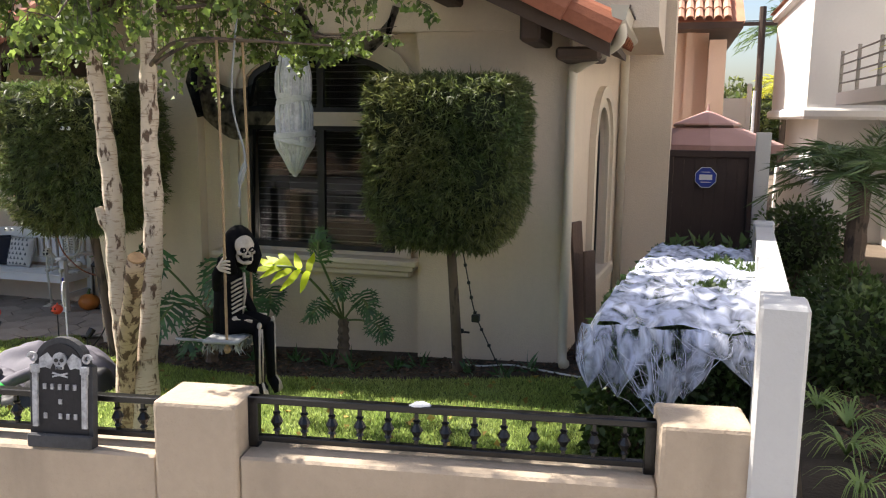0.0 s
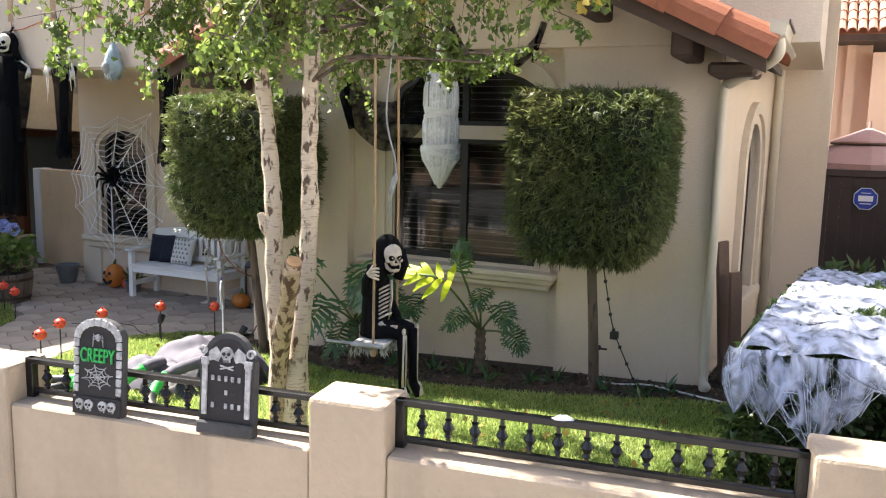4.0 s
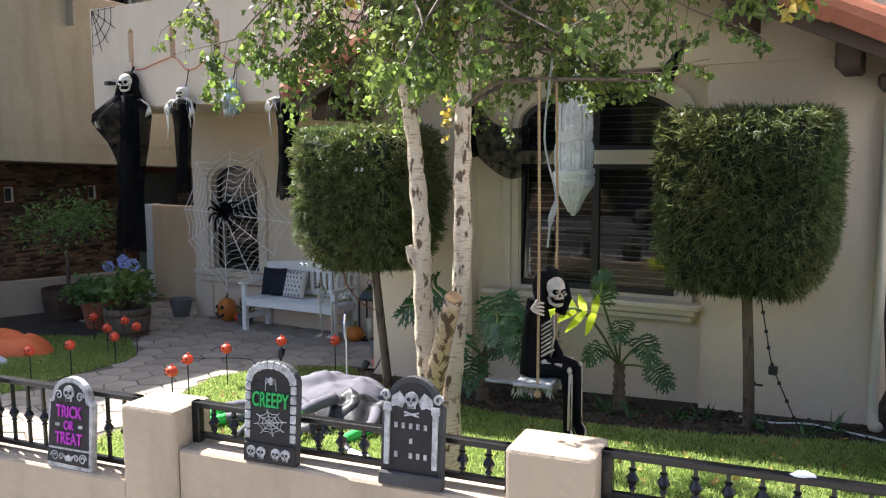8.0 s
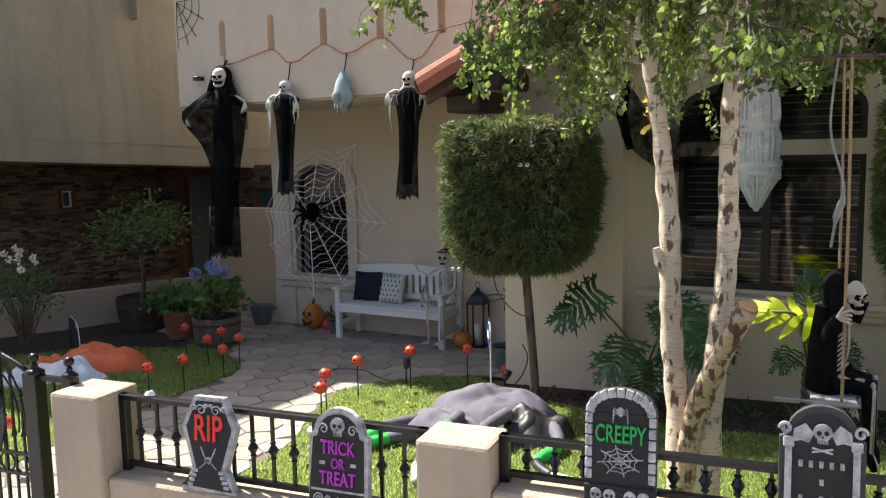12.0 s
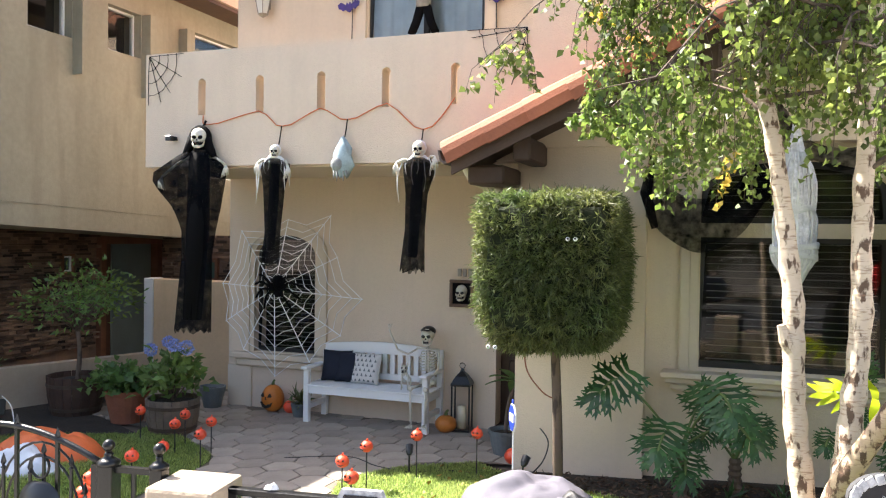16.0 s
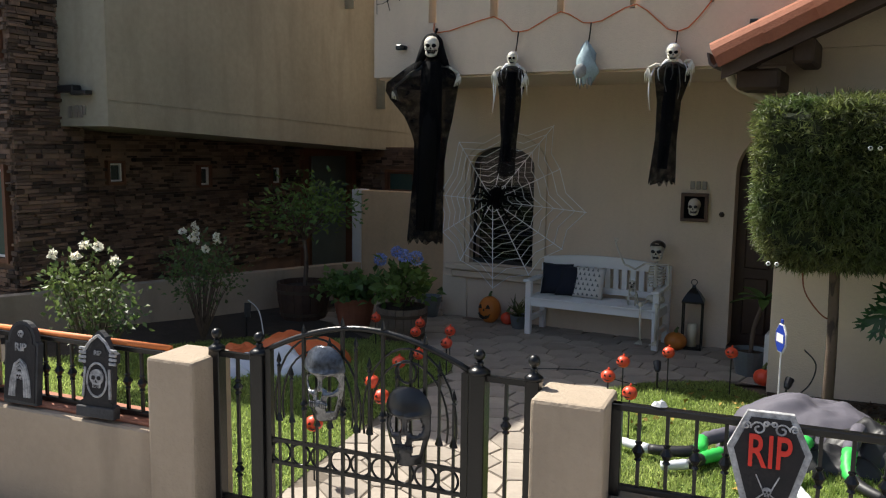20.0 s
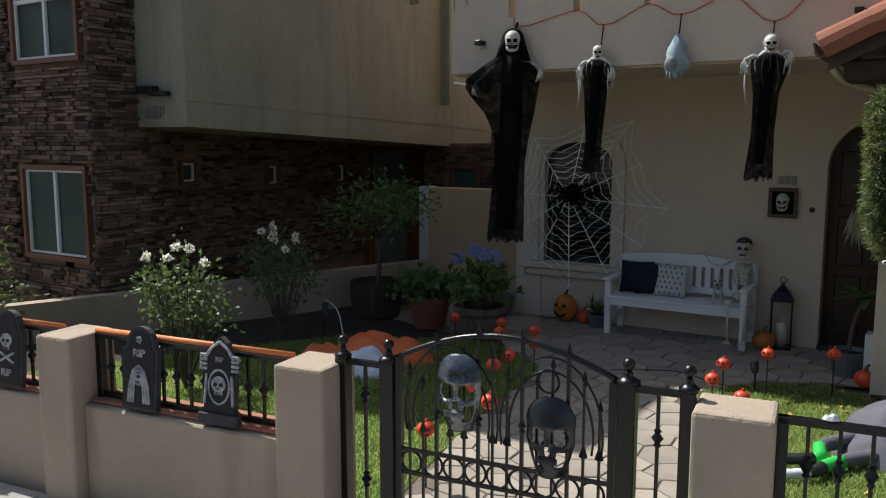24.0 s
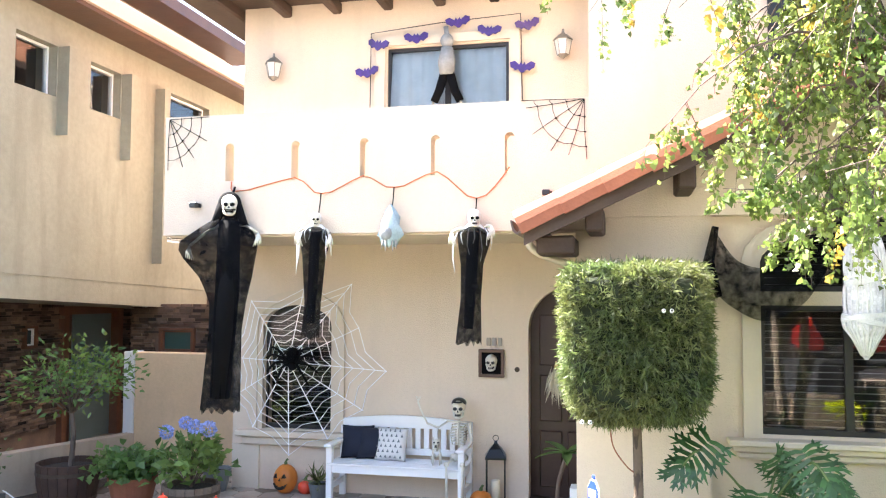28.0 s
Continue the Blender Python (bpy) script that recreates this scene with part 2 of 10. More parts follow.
def band(bm, inner, width, y0, y1, closed=False):
    """A moulding that follows an outline in x and z, of that width outward."""
    c = Vector((sum(p[0] for p in inner) / len(inner), sum(p[1] for p in inner) / len(inner)))
    k = len(inner)
    outer = []
    for i in range(k):
        p = Vector(inner[i])
        a = Vector(inner[i - 1]) if (closed or i > 0) else None
        b = Vector(inner[(i + 1) % k]) if (closed or i < k - 1) else None
        nrm = Vector((0, 0))
        for q0, q1 in ((a, p), (p, b)):
            if q0 is not None and q1 is not None and (q1 - q0).length > 1e-9:
                d = (q1 - q0).normalized()
                w = Vector((d.y, -d.x))
                if w.dot(p - c) < 0:
                    w = -w
                nrm += w
        nrm = nrm.normalized() if nrm.length > 1e-9 else Vector((0, 1))
        outer.append((p.x + nrm.x * width, p.y + nrm.y * width))
    f = [[bm.verts.new((x, y, z)) for x, z in ring] for ring in (inner, outer) for y in (y0, y1)]
    rng_i = range(k if closed else k - 1)
    for i in rng_i:
        j = (i + 1) % k
        bm.faces.new((f[0][i], f[2][i], f[2][j], f[0][j]))
        bm.faces.new((f[1][i], f[1][j], f[3][j], f[3][i]))
        bm.faces.new((f[2][i], f[3][i], f[3][j], f[2][j]))
        bm.faces.new((f[0][i], f[0][j], f[1][j], f[1][i]))
    if not closed:
        for i in (0, k - 1):
            bm.faces.new((f[0][i], f[1][i], f[3][i], f[2][i]))
    bmesh.ops.recalc_face_normals(bm, faces=bm.faces)
    return bm


# ---------- materials ----------
STUCCO = material("house_stucco", (0.715, 0.59, 0.46), 0.92, vary=0.12, scale=0.9, fine=25, bump=0.55, bump_scale=70, stain=0.14)
TRIM = material("trim_stucco", (0.66, 0.56, 0.44), 0.85, vary=0.10, scale=2, fine=30, bump=0.15, bump_scale=60)
WALL = material("garden_wall_stucco", (0.43, 0.345, 0.26), 0.92, vary=0.18, scale=1.6, fine=25, bump=0.6, bump_scale=55, stain=0.6)
NEIGH = material("neighbour_stucco", (0.385, 0.355, 0.27), 0.93, vary=0.32, scale=0.7, fine=14, bump=0.25, bump_scale=40, stain=0.5)
OCHRE = material("ochre_stucco", (0.70, 0.50, 0.31), 0.93, vary=0.2, scale=1.2, fine=22, bump=0.35, bump_scale=50, stain=0.2)
# white stucco at a lower value than WHITE_WALL, for the boundary wall
POST_WHITE = material("white_stucco_darker", (0.50, 0.495, 0.49), 0.9, vary=0.1, scale=1.5, fine=25, bump=0.35, bump_scale=60, stain=0.2)
WHITE_WALL = material("white_stucco", (0.68, 0.665, 0.64), 0.9, vary=0.08, scale=1.2, fine=25, bump=0.3, bump_scale=60)
PEACH = material("peach_stucco", (0.72, 0.53, 0.40), 0.92, vary=0.1, scale=1, fine=25, bump=0.2)
STONE = material("ledger_stone", (0.165, 0.102, 0.068), 0.9, vary=0.5, scale=4, fine=40, bump=0.7, bump_scale=25, second=(0.085, 0.06, 0.046), island=0.8)
TILE = material("roof_tile", (0.36, 0.12, 0.06), 0.8, vary=0.35, scale=3, fine=30, bump=0.3, bump_scale=40, per_object=0.2)
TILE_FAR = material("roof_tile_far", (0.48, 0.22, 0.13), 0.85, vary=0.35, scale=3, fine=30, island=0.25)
BEAM = material("stained_timber", (0.075, 0.045, 0.03), 0.7, vary=0.4, scale=2, fine=40, bump=0.3, bump_scale=30)
DOORWOOD = material("carved_door_wood", (0.10, 0.045, 0.025), 0.5, vary=0.4, scale=3, fine=40, bump=0.3, bump_scale=20)
GATEWOOD = material("dark_gate_boards", (0.055, 0.035, 0.03), 0.75, vary=0.35, scale=2, fine=40, bump=0.3, bump_scale=30)
PLANKWOOD = material("weathered_plank", (0.16, 0.10, 0.075), 0.85, vary=0.4, scale=3, fine=60, bump=0.4, bump_scale=40)
IRON = material("black_iron", (0.009, 0.009, 0.010), 0.3, metal=0.2, vary=0.3, scale=8, fine=80, bump=0.15, bump_scale=90)
WHITEPAINT = material("white_paint", (0.80, 0.80, 0.80), 0.45, vary=0.06, scale=5, fine=60, bump=0.05)
GUTTERPAINT = material("cream_metal_paint", (0.60, 0.53, 0.42), 0.5, vary=0.1, scale=3, fine=40)
GUTTERDARK = material("brown_gutter_paint", (0.10, 0.065, 0.05), 0.45, vary=0.2, scale=3, fine=40)
FRAMEDARK = material("dark_window_frame", (0.018, 0.016, 0.015), 0.5, vary=0.2, scale=4, fine=50)
WHITEFRAME = material("white_window_frame", (0.8, 0.8, 0.8), 0.5, vary=0.05, scale=4, fine=50)
BLIND = material("dark_blind_slat", (0.26, 0.26, 0.255), 0.5, vary=0.2, scale=4, fine=50)
# near-black: the dimness of the unlit rooms is put into the colour
ROOM = material("dark_painted_room", (0.02, 0.02, 0.02), 0.9, vary=0.2, scale=2, fine=20)
CURTAIN = material("pale_curtain", (0.55, 0.6, 0.6), 0.9, vary=0.2, scale=5, fine=30)
FROST = material("frosted_pane", (0.14, 0.19, 0.19), 0.35, vary=0.2, scale=3, fine=30)
GLASS = glass_material("window_glass")
PLAINGLASS = glass_material("plain_window_glass", ior=1.2)
EARTH = material("bare_earth", (0.16, 0.12, 0.085), 0.95, vary=0.4, scale=2, fine=30, bump=0.5, bump_scale=30)
MULCH = material("bark_mulch", (0.045, 0.033, 0.022), 0.95, vary=0.6, scale=6, fine=50, bump=0.9, bump_scale=40)
TURF = material("turf_soil", (0.11, 0.17, 0.03), 0.95, vary=0.5, scale=3, fine=60, bump=0.8, bump_scale=120)
FLAG = material("flagstone", (0.39, 0.335, 0.28), 0.8, vary=0.3, scale=2.5, fine=30, bump=0.4, bump_scale=25, per_object=0.15)
GROUT = material("flagstone_joint", (0.17, 0.14, 0.11), 0.95, vary=0.3, scale=5, fine=40, bump=0.4)
CONCRETE = material("pavement_concrete", (0.36, 0.34, 0.31), 0.9, vary=0.2, scale=1.5, fine=60, bump=0.3, bump_scale=90)
ASPHALT = material("asphalt", (0.05, 0.05, 0.05), 0.9, vary=0.3, scale=2, fine=90, bump=0.5, bump_scale=120)

# ---------- ground ----------
def sheet(name, outline, mat, lift, label="", category="", kind="structure", holes=()):
    """A thin sheet laid on the ground inside an outline in x and y."""
    bm = bmesh.new()
    es = []
    for pts in [outline, *holes]:
        vs = [bm.verts.new((x, y, 0)) for x, y in pts]
        es += [bm.edges.new((vs[i], vs[(i + 1) % len(vs)])) for i in range(len(vs))]
    bmesh.ops.triangle_fill(bm, use_beauty=True, edges=es)
    for co, no in (((-4, 0, 0), (1, 0, 0)), ((3, 0, 0), (1, 0, 0)), ((0, 7, 0), (0, 1, 0)), ((0, 1, 0), (0, 1, 0))):
        bmesh.ops.bisect_plane(bm, geom=bm.verts[:] + bm.edges[:] + bm.faces[:], plane_co=co, plane_no=no)
    for v in bm.verts:
        v.co.z = ground_z(v.co.x, v.co.y) + lift
    bmesh.ops.recalc_face_normals(bm, faces=bm.faces)
    if bm.faces and sum(f.normal.z for f in bm.faces) < 0:
        bmesh.ops.reverse_faces(bm, faces=bm.faces)
    return tagged(part(name, bm, mat), label, category, kind=kind)


def curve_pts(pts, n=6):
    """A smooth line through points."""
    out = []
    for i in range(len(pts) - 1):
        p0, p1, p2, p3 = pts[max(i - 1, 0)], pts[i], pts[i + 1], pts[min(i + 2, len(pts) - 1)]
        for k in range(n):
            t = k / n
            out.append(tuple(0.5 * ((2 * b) + (-a + c) * t + (2 * a - 5 * b + 4 * c - d) * t * t + (-a + 3 * b - 3 * c + d) * t ** 3) for a, b, c, d in zip(p0, p1, p2, p3)))
    out.append(tuple(pts[-1]))
    return out


def fence_xy(u, v):
    p = FENCE @ Vector((u, v, 0))
    return (p.x, p.y)


gx = [-700, -150, -50, -25] + [i * 1.0 for i in range(-16, 17)] + [25, 50, 150, 700]
gy = [-700, -150, -50, -20, -8] + [i * 1.0 for i in range(-4, 25)] + [40, 80, 200, 700]
raw("ground", [(x, y, ground_z(x, y) - (0.03 if y * 0.988 - x * 0.156 > 0.2 else 0.25)) for y in gy for x in gx],
    [(j * len(gx) + i, j * len(gx) + i + 1, (j + 1) * len(gx) + i + 1, (j + 1) * len(gx) + i) for j in range(len(gy) - 1) for i in range(len(gx) - 1)], EARTH)
tagged(bpy.data.objects["ground"], "bare brown earth under the whole street", "ground", kind="structure")

sheet("pavement", [fence_xy(-16, -0.9), fence_xy(9, -0.9), fence_xy(9, 3.29), fence_xy(-16, 3.29)], CONCRETE, 0.0, "pale grey concrete pavement along the garden wall", "pavement")
sheet("road", [fence_xy(-40, -12), fence_xy(40, -12), fence_xy(40, -1.1), fence_xy(-40, -1.1)], ASPHALT, -0.15, "dark grey asphalt street surface", "road")

PATH_L = curve_pts([fence_xy(-5.3, 3.3), (-6.15, 4.0), (-6.4, 5.2), (-6.55, 6.3), (-7.0, 6.75), (-7.7, 7.15), (-8.6, 7.3)])
PATH_R = curve_pts([fence_xy(-3.74, 3.3), (-4.45, 3.8), (-4.6, 4.8), (-5.0, 5.7), (-5.15, 6.3), (-4.85, 6.9), (-4.3, 7.3)])
PATH = PATH_L + [(-9.3, 7.6), (-9.3, 9.4), (-7.9, 9.4), (-7.9, 8.62), (-3.9, 8.62), (-3.9, 7.4)] + PATH_R[::-1]
sheet("path", PATH, GROUT, 0.0, "brown mortar joints of the flagstone path and porch", "path")
LAWN_R = [fence_xy(-3.74, 3.55)] + PATH_R[1:] + curve_pts([(-3.9, 7.0), (-2.9, 6.55), (-1.7, 6.35), (-0.4, 6.5), (0.6, 6.75), (1.0, 6.6)]) + [(1.35, 5.4), fence_xy(2.0, 3.55)]
sheet("lawn_right", LAWN_R, TURF, 0.004, "short green lawn between the path and the house", "lawn")
LAWN_L = PATH_L[:-4] + [(-7.9, 6.9), (-8.9, 6.4), (-9.6, 5.0), (-10.1, 3.6), (-10.3, 1.9)] + [fence_xy(-9.9, 3.55), fence_xy(-5.3, 3.55)]
sheet("lawn_left", LAWN_L, TURF, 0.004, "shaded green lawn beside the path", "lawn")
sheet("soil_bed", curve_pts([(-3.9, 7.0), (-2.9, 6.55), (-1.7, 6.35), (-0.4, 6.5), (0.6, 6.75), (1.0, 6.6)]) + [(1.6, 7.0), (1.6, 10.5), (0.4, 10.5), (0.4, 7.4), (-3.95, 7.4)], MULCH, 0.002, "dark soil and bark bed along the house wall", "soil")
sheet("west_bed", [(-7.9, 6.95), (-8.9, 6.45), (-9.62, 5.0), (-10.12, 3.6), (-10.32, 1.9), (-12.0, 1.9), (-9.5, 9.3), (-9.3, 7.62), (-8.6, 7.32)], MULCH, 0.002, "dark planting bed along the low wall", "soil")
sheet("side_bed", [fence_xy(2.42, 3.2), fence_xy(7.5, 3.2), (9.5, 9), (4.4, 9.5), (2.6, 9.5)], MULCH, 0.002, "dark bark mulch bed of the next garden", "soil")

# ---------- house, wing ----------
WING_TOP = 4.0
REC = (-2.80, -0.70)
wing = thing("house_wing", "beige stucco gable-fronted wing with a red tile roof", "house wing", kind="structure")
part("wall_front", holed_wall(bmesh.new(), [(-3.93, -0.2), (0.53, -0.2), (0.53, 2.98), (-1.7, WING_TOP), (-3.93, 2.98)], [arch_outline(*REC, -0.15, 2.74, 0.6)[::-1]], 7.2, 7.32), STUCCO, wing)
WIN = (-2.36, -0.95)
win_low = [(WIN[0], 1.03), (WIN[1], 1.03), (WIN[1], 2.13), (WIN[0], 2.13)]
win_top = arch_outline(WIN[0], WIN[1], 2.25, 2.50, 0.26)
part("wall_recess", holed_wall(bmesh.new(), [(-3.8, -0.2), (0.4, -0.2), (0.4, 2.9), (-1.7, 3.85), (-3.8, 2.9)], [win_low[::-1], win_top[::-1]], 7.32, 7.5), STUCCO, wing)
part("wall_left", boxed(-3.93, -3.73, 7.5, 12.0, -0.2, 2.95), STUCCO, wing)
SIDE = Matrix.Translation((0.53, 7.2, 0)) @ pose(0, 0, 0, 0, 0, 90 - 4.5)
side_hole = arch_outline(1.22, 1.98, 0.72, 1.95, 0.38)
part("wall_right", holed_wall(bmesh.new(), [(0.12, -0.2), (3.3, -0.2), (3.3, 3.2), (0.12, 3.0)], [side_hole[::-1]], 0.0, 0.18, SIDE), STUCCO, wing)


def mould(name, outline, widths, y, mat, parent, m=None):
    """Stepped plaster moulding round an opening; y is the wall face in front of which it stands."""
    for i, (w0, w1, d) in enumerate(widths):
        bm = bmesh.new()
        inner = outline
        if w0:
            c = Vector((sum(p[0] for p in outline) / len(outline), sum(p[1] for p in outline) / len(outline)))
            inner = offset_line(outline, w0)
        band(bm, inner, w1 - w0, y - d, y + 0.02)
        if m is not None:
            bmesh.ops.transform(bm, matrix=m, verts=bm.verts)
        part(name, bm, mat, parent)


def offset_line(line, w):
    c = Vector((sum(p[0] for p in line) / len(line), sum(p[1] for p in line) / len(line)))
    out = []
    k = len(line)
    for i in range(k):
        p = Vector(line[i])
        nrm = Vector((0, 0))
        for q0, q1 in ((Vector(line[i - 1]) if i else None, p), (p, Vector(line[i + 1]) if i < k - 1 else None)):
            if q0 is not None and q1 is not None and (q1 - q0).length > 1e-9:
                d = (q1 - q0).normalized()
                v = Vector((d.y, -d.x))
                nrm += v if v.dot(p - c) >= 0 else -v
        nrm = nrm.normalized()
        out.append((p.x + nrm.x * w, p.y + nrm.y * w))
    return out


def open_arch(x0, x1, z0, spring, rise, n=14):
    """The jambs and head of an opening, without its foot."""
    a = arch_outline(x0, x1, z0, spring, rise, n)
    return a[1:] + a[:1]


def window_unit(name, label, outline, y, parent_m=None, frame_w=0.05, slats=True, mullions=(), mat=FRAMEDARK, curtain=None):
    """A glazed window in an opening: frame, panes, blind slats and a box painted dark as the dim room behind."""
    w = thing(name, label, "window", kind="structure")
    if parent_m is not None:
        w.matrix_basis = parent_m
    inner = offset_line(outline + outline[:1], -frame_w)[:-1]
    xs, zs = [p[0] for p in outline], [p[1] for p in outline]
    x0, x1, z0, z1 = min(xs), max(xs), min(zs), max(zs)
    bm = bmesh.new()
    n = len(outline)
    rings = [[bm.verts.new((px, yy, pz)) for px, pz in ring] for ring in (outline, inner) for yy in (y, y + 0.06)]
    for i in range(n):
        j = (i + 1) % n
        bm.faces.new((rings[0][i], rings[0][j], rings[2][j], rings[2][i]))
        bm.faces.new((rings[1][i], rings[3][i], rings[3][j], rings[1][j]))
        bm.faces.new((rings[2][i], rings[2][j], rings[3][j], rings[3][i]))
        bm.faces.new((rings[0][i], rings[1][i], rings[1][j], rings[0][j]))
    bmesh.ops.recalc_face_normals(bm, faces=bm.faces)
    part("window_frame", bm, mat, w)
    for mx in mullions:
        part("mullion", boxed(mx - frame_w * 0.6, mx + frame_w * 0.6, y + 0.005, y + 0.055, z0 + 0.01, z1 - 0.02), mat, w)
    bm = bmesh.new()
    bm.faces.new([bm.verts.new((px, y + 0.03, pz)) for px, pz in inner])
    pane = part("pane", bm, GLASS, w)
    pane.visible_shadow = False
    if slats:
        bm = bmesh.new()
        z = z0 + 0.06
        while z < z1 - 0.05:
            half = (x1 - x0) / 2 - 0.05
            c = (x0 + x1) / 2
            if len(outline) > 6:
                spring = outline[2][1]
                if z > spring:
                    k = min((z - spring) / max(z1 - spring, 1e-6), 0.98)
                    half = half * math.sqrt(1 - k * k)
            box(bm, c - half, c + half, y + 0.09, y + 0.125, z, z + 0.005, m=None)
            z += 0.058
        part("blind", bm, BLIND, w, "dark horizontal blind slats")
    if curtain:
        bm = bmesh.new()
        k = 40
        a = [[bm.verts.new((x0 + (x1 - x0) * i / k, y + 0.1 + 0.018 * math.sin(i * 1.4), z)) for i in range(k + 1)] for z in (z0, z1)]
        for i in range(k):
            bm.faces.new((a[0][i], a[0][i + 1], a[1][i + 1], a[1][i]))
        part("curtain", bm, curtain, w, "pale hanging curtain", smooth=True)
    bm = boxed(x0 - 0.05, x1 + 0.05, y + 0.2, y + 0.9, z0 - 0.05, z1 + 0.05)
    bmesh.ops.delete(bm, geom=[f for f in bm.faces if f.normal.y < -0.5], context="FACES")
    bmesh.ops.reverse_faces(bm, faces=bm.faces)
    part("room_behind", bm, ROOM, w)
    return w


window_unit("window_1", "dark-framed sliding window with horizontal blinds", win_low, 7.34, mullions=(-1.66,), frame_w=0.055)
window_unit("window_2", "dark-framed arched transom window above the slider", win_top, 7.34, mullions=(-1.66,), frame_w=0.05)
sill = thing("window_sill", "beige moulded plaster sill under the wide window", "sill", kind="structure")
part("sill_top", boxed(-2.66, -0.70, 7.12, 7.33, 0.95, 1.0, 0.01), TRIM, sill)
part("sill_neck", boxed(-2.62, -0.74, 7.17, 7.33, 0.90, 0.95, 0.008), TRIM, sill)
part("sill_foot", boxed(-2.58, -0.78, 7.22, 7.33, 0.83, 0.90, 0.02), TRIM, sill)
casing = thing("window_casing", "beige stepped plaster casing round the wide window", "trim", kind="structure")
mould("casing_step", [(WIN[1] + 0.01, 1.0), (WIN[1] + 0.01, 2.50)] + arch_outline(WIN[0] - .01, WIN[1] + .01, 2.2, 2.50, 0.28)[3:-1] + [(WIN[0] - 0.01, 2.50), (WIN[0] - 0.01, 1.0)], ((0, 0.07, 0.02), (0.07, 0.15, 0.045)), 7.32, TRIM, casing)
part("transom_bar", boxed(WIN[0] - 0.01, WIN[1] + 0.01, 7.325, 7.40, 2.132, 2.248), TRIM, casing)
window_unit("window_3", "narrow dark arched window in the side wall", side_hole, 0.06, SIDE, slats=False)
side_cas = thing("side_casing", "beige stepped plaster casing round the side window", "trim", kind="structure")
mould("casing_step", open_arch(1.22, 1.98, 0.72, 1.95, 0.38), ((0, 0.09, 0.03), (0.09, 0.2, 0.06)), 0.0, TRIM, side_cas, SIDE)
part("side_sill", boxed(0.98, 2.22, -0.09, 0.02, 0.6, 0.72, 0.02, SIDE), TRIM, side_cas)

# roof of the wing
RIDGE_X, RIDGE_Z, RAKE_Y, SLOPE = -1.68, 4.01, 6.44, 0.455
roof = thing("wing_roof", "red clay tile gable roof with dark timber eaves", "roof", kind="structure")
for sgn, ex in ((-1, -4.30), (1, 0.9)):
    ez = RIDGE_Z - SLOPE * abs(ex - RIDGE_X)
    bm = prism(bmesh.new(), [(RIDGE_X, RIDGE_Z - 0.11), (ex, ez - 0.11), (ex, ez - 0.05), (RIDGE_X, RIDGE_Z - 0.05)], RAKE_Y + 0.06, 12.0 if sgn < 0 else 8.3)
    part("roof_deck", bm, BEAM, roof)
    bm = prism(bmesh.new(), [(RIDGE_X, RIDGE_Z - 0.20), (ex, ez - 0.20), (ex, ez - 0.06), (RIDGE_X, RIDGE_Z - 0.06)], RAKE_Y + 0.01, RAKE_Y + 0.05)
    part("fascia", bm, BEAM, roof, "dark brown barge board")
    part("eave_block", boxed(min(ex - sgn * 0.08, ex - sgn * 0.40), max(ex - sgn * 0.08, ex - sgn * 0.40), RAKE_Y + 0.2, 7.2, ez - (0.20 if sgn > 0 else 0.27), ez - 0.11, 0.02), BEAM, roof)
for bx in (-3.74, -3.01, -2.28, -1.14, -0.39, 0.32):
    bz = RIDGE_Z - SLOPE * abs(bx - RIDGE_X) - 0.12
    part("lookout_beam", boxed(bx - 0.075, bx + 0.075, RAKE_Y + 0.14, 7.21, bz - 0.22, bz - 0.02, 0.02), BEAM, roof, "dark brown timber lookout")


def barrel(r0, r1, length, n=6, skirt=0.0):
    """A half-round clay tile lying along x, open below."""
    bm = bmesh.new()
    rows_ = []
    for x, r in ((0, r0), (length, r1)):
        for k in (1.0, 0.82):
            arc = [(r * k * math.cos(math.pi * i / n), r * k * math.sin(math.pi * i / n)) for i in range(n + 1)]
            if skirt:
                arc = [(arc[0][0], -skirt)] + arc + [(arc[-1][0], -skirt)]
            rows_.append([bm.verts.new((x, y, z)) for y, z in arc])
    o0, i0, o1, i1 = rows_
    n = len(o0) - 1
    for i in range(n):
        bm.faces.new((o0[i], o0[i + 1], o1[i + 1], o1[i]))
        bm.faces.new((i0[i], i1[i], i1[i + 1], i0[i + 1]))
        bm.faces.new((o0[i], i0[i], i0[i + 1], o0[i + 1]))
        bm.faces.new((o1[i], o1[i + 1], i1[i + 1], i1[i]))
    for a, b, c, d in ((o0[0], o1[0], i1[0], i0[0]), (o0[n], i0[n], i1[n], o1[n])):
        bm.faces.new((a, b, c, d))
    bmesh.ops.recalc_face_normals(bm, faces=bm.faces)
    return bm


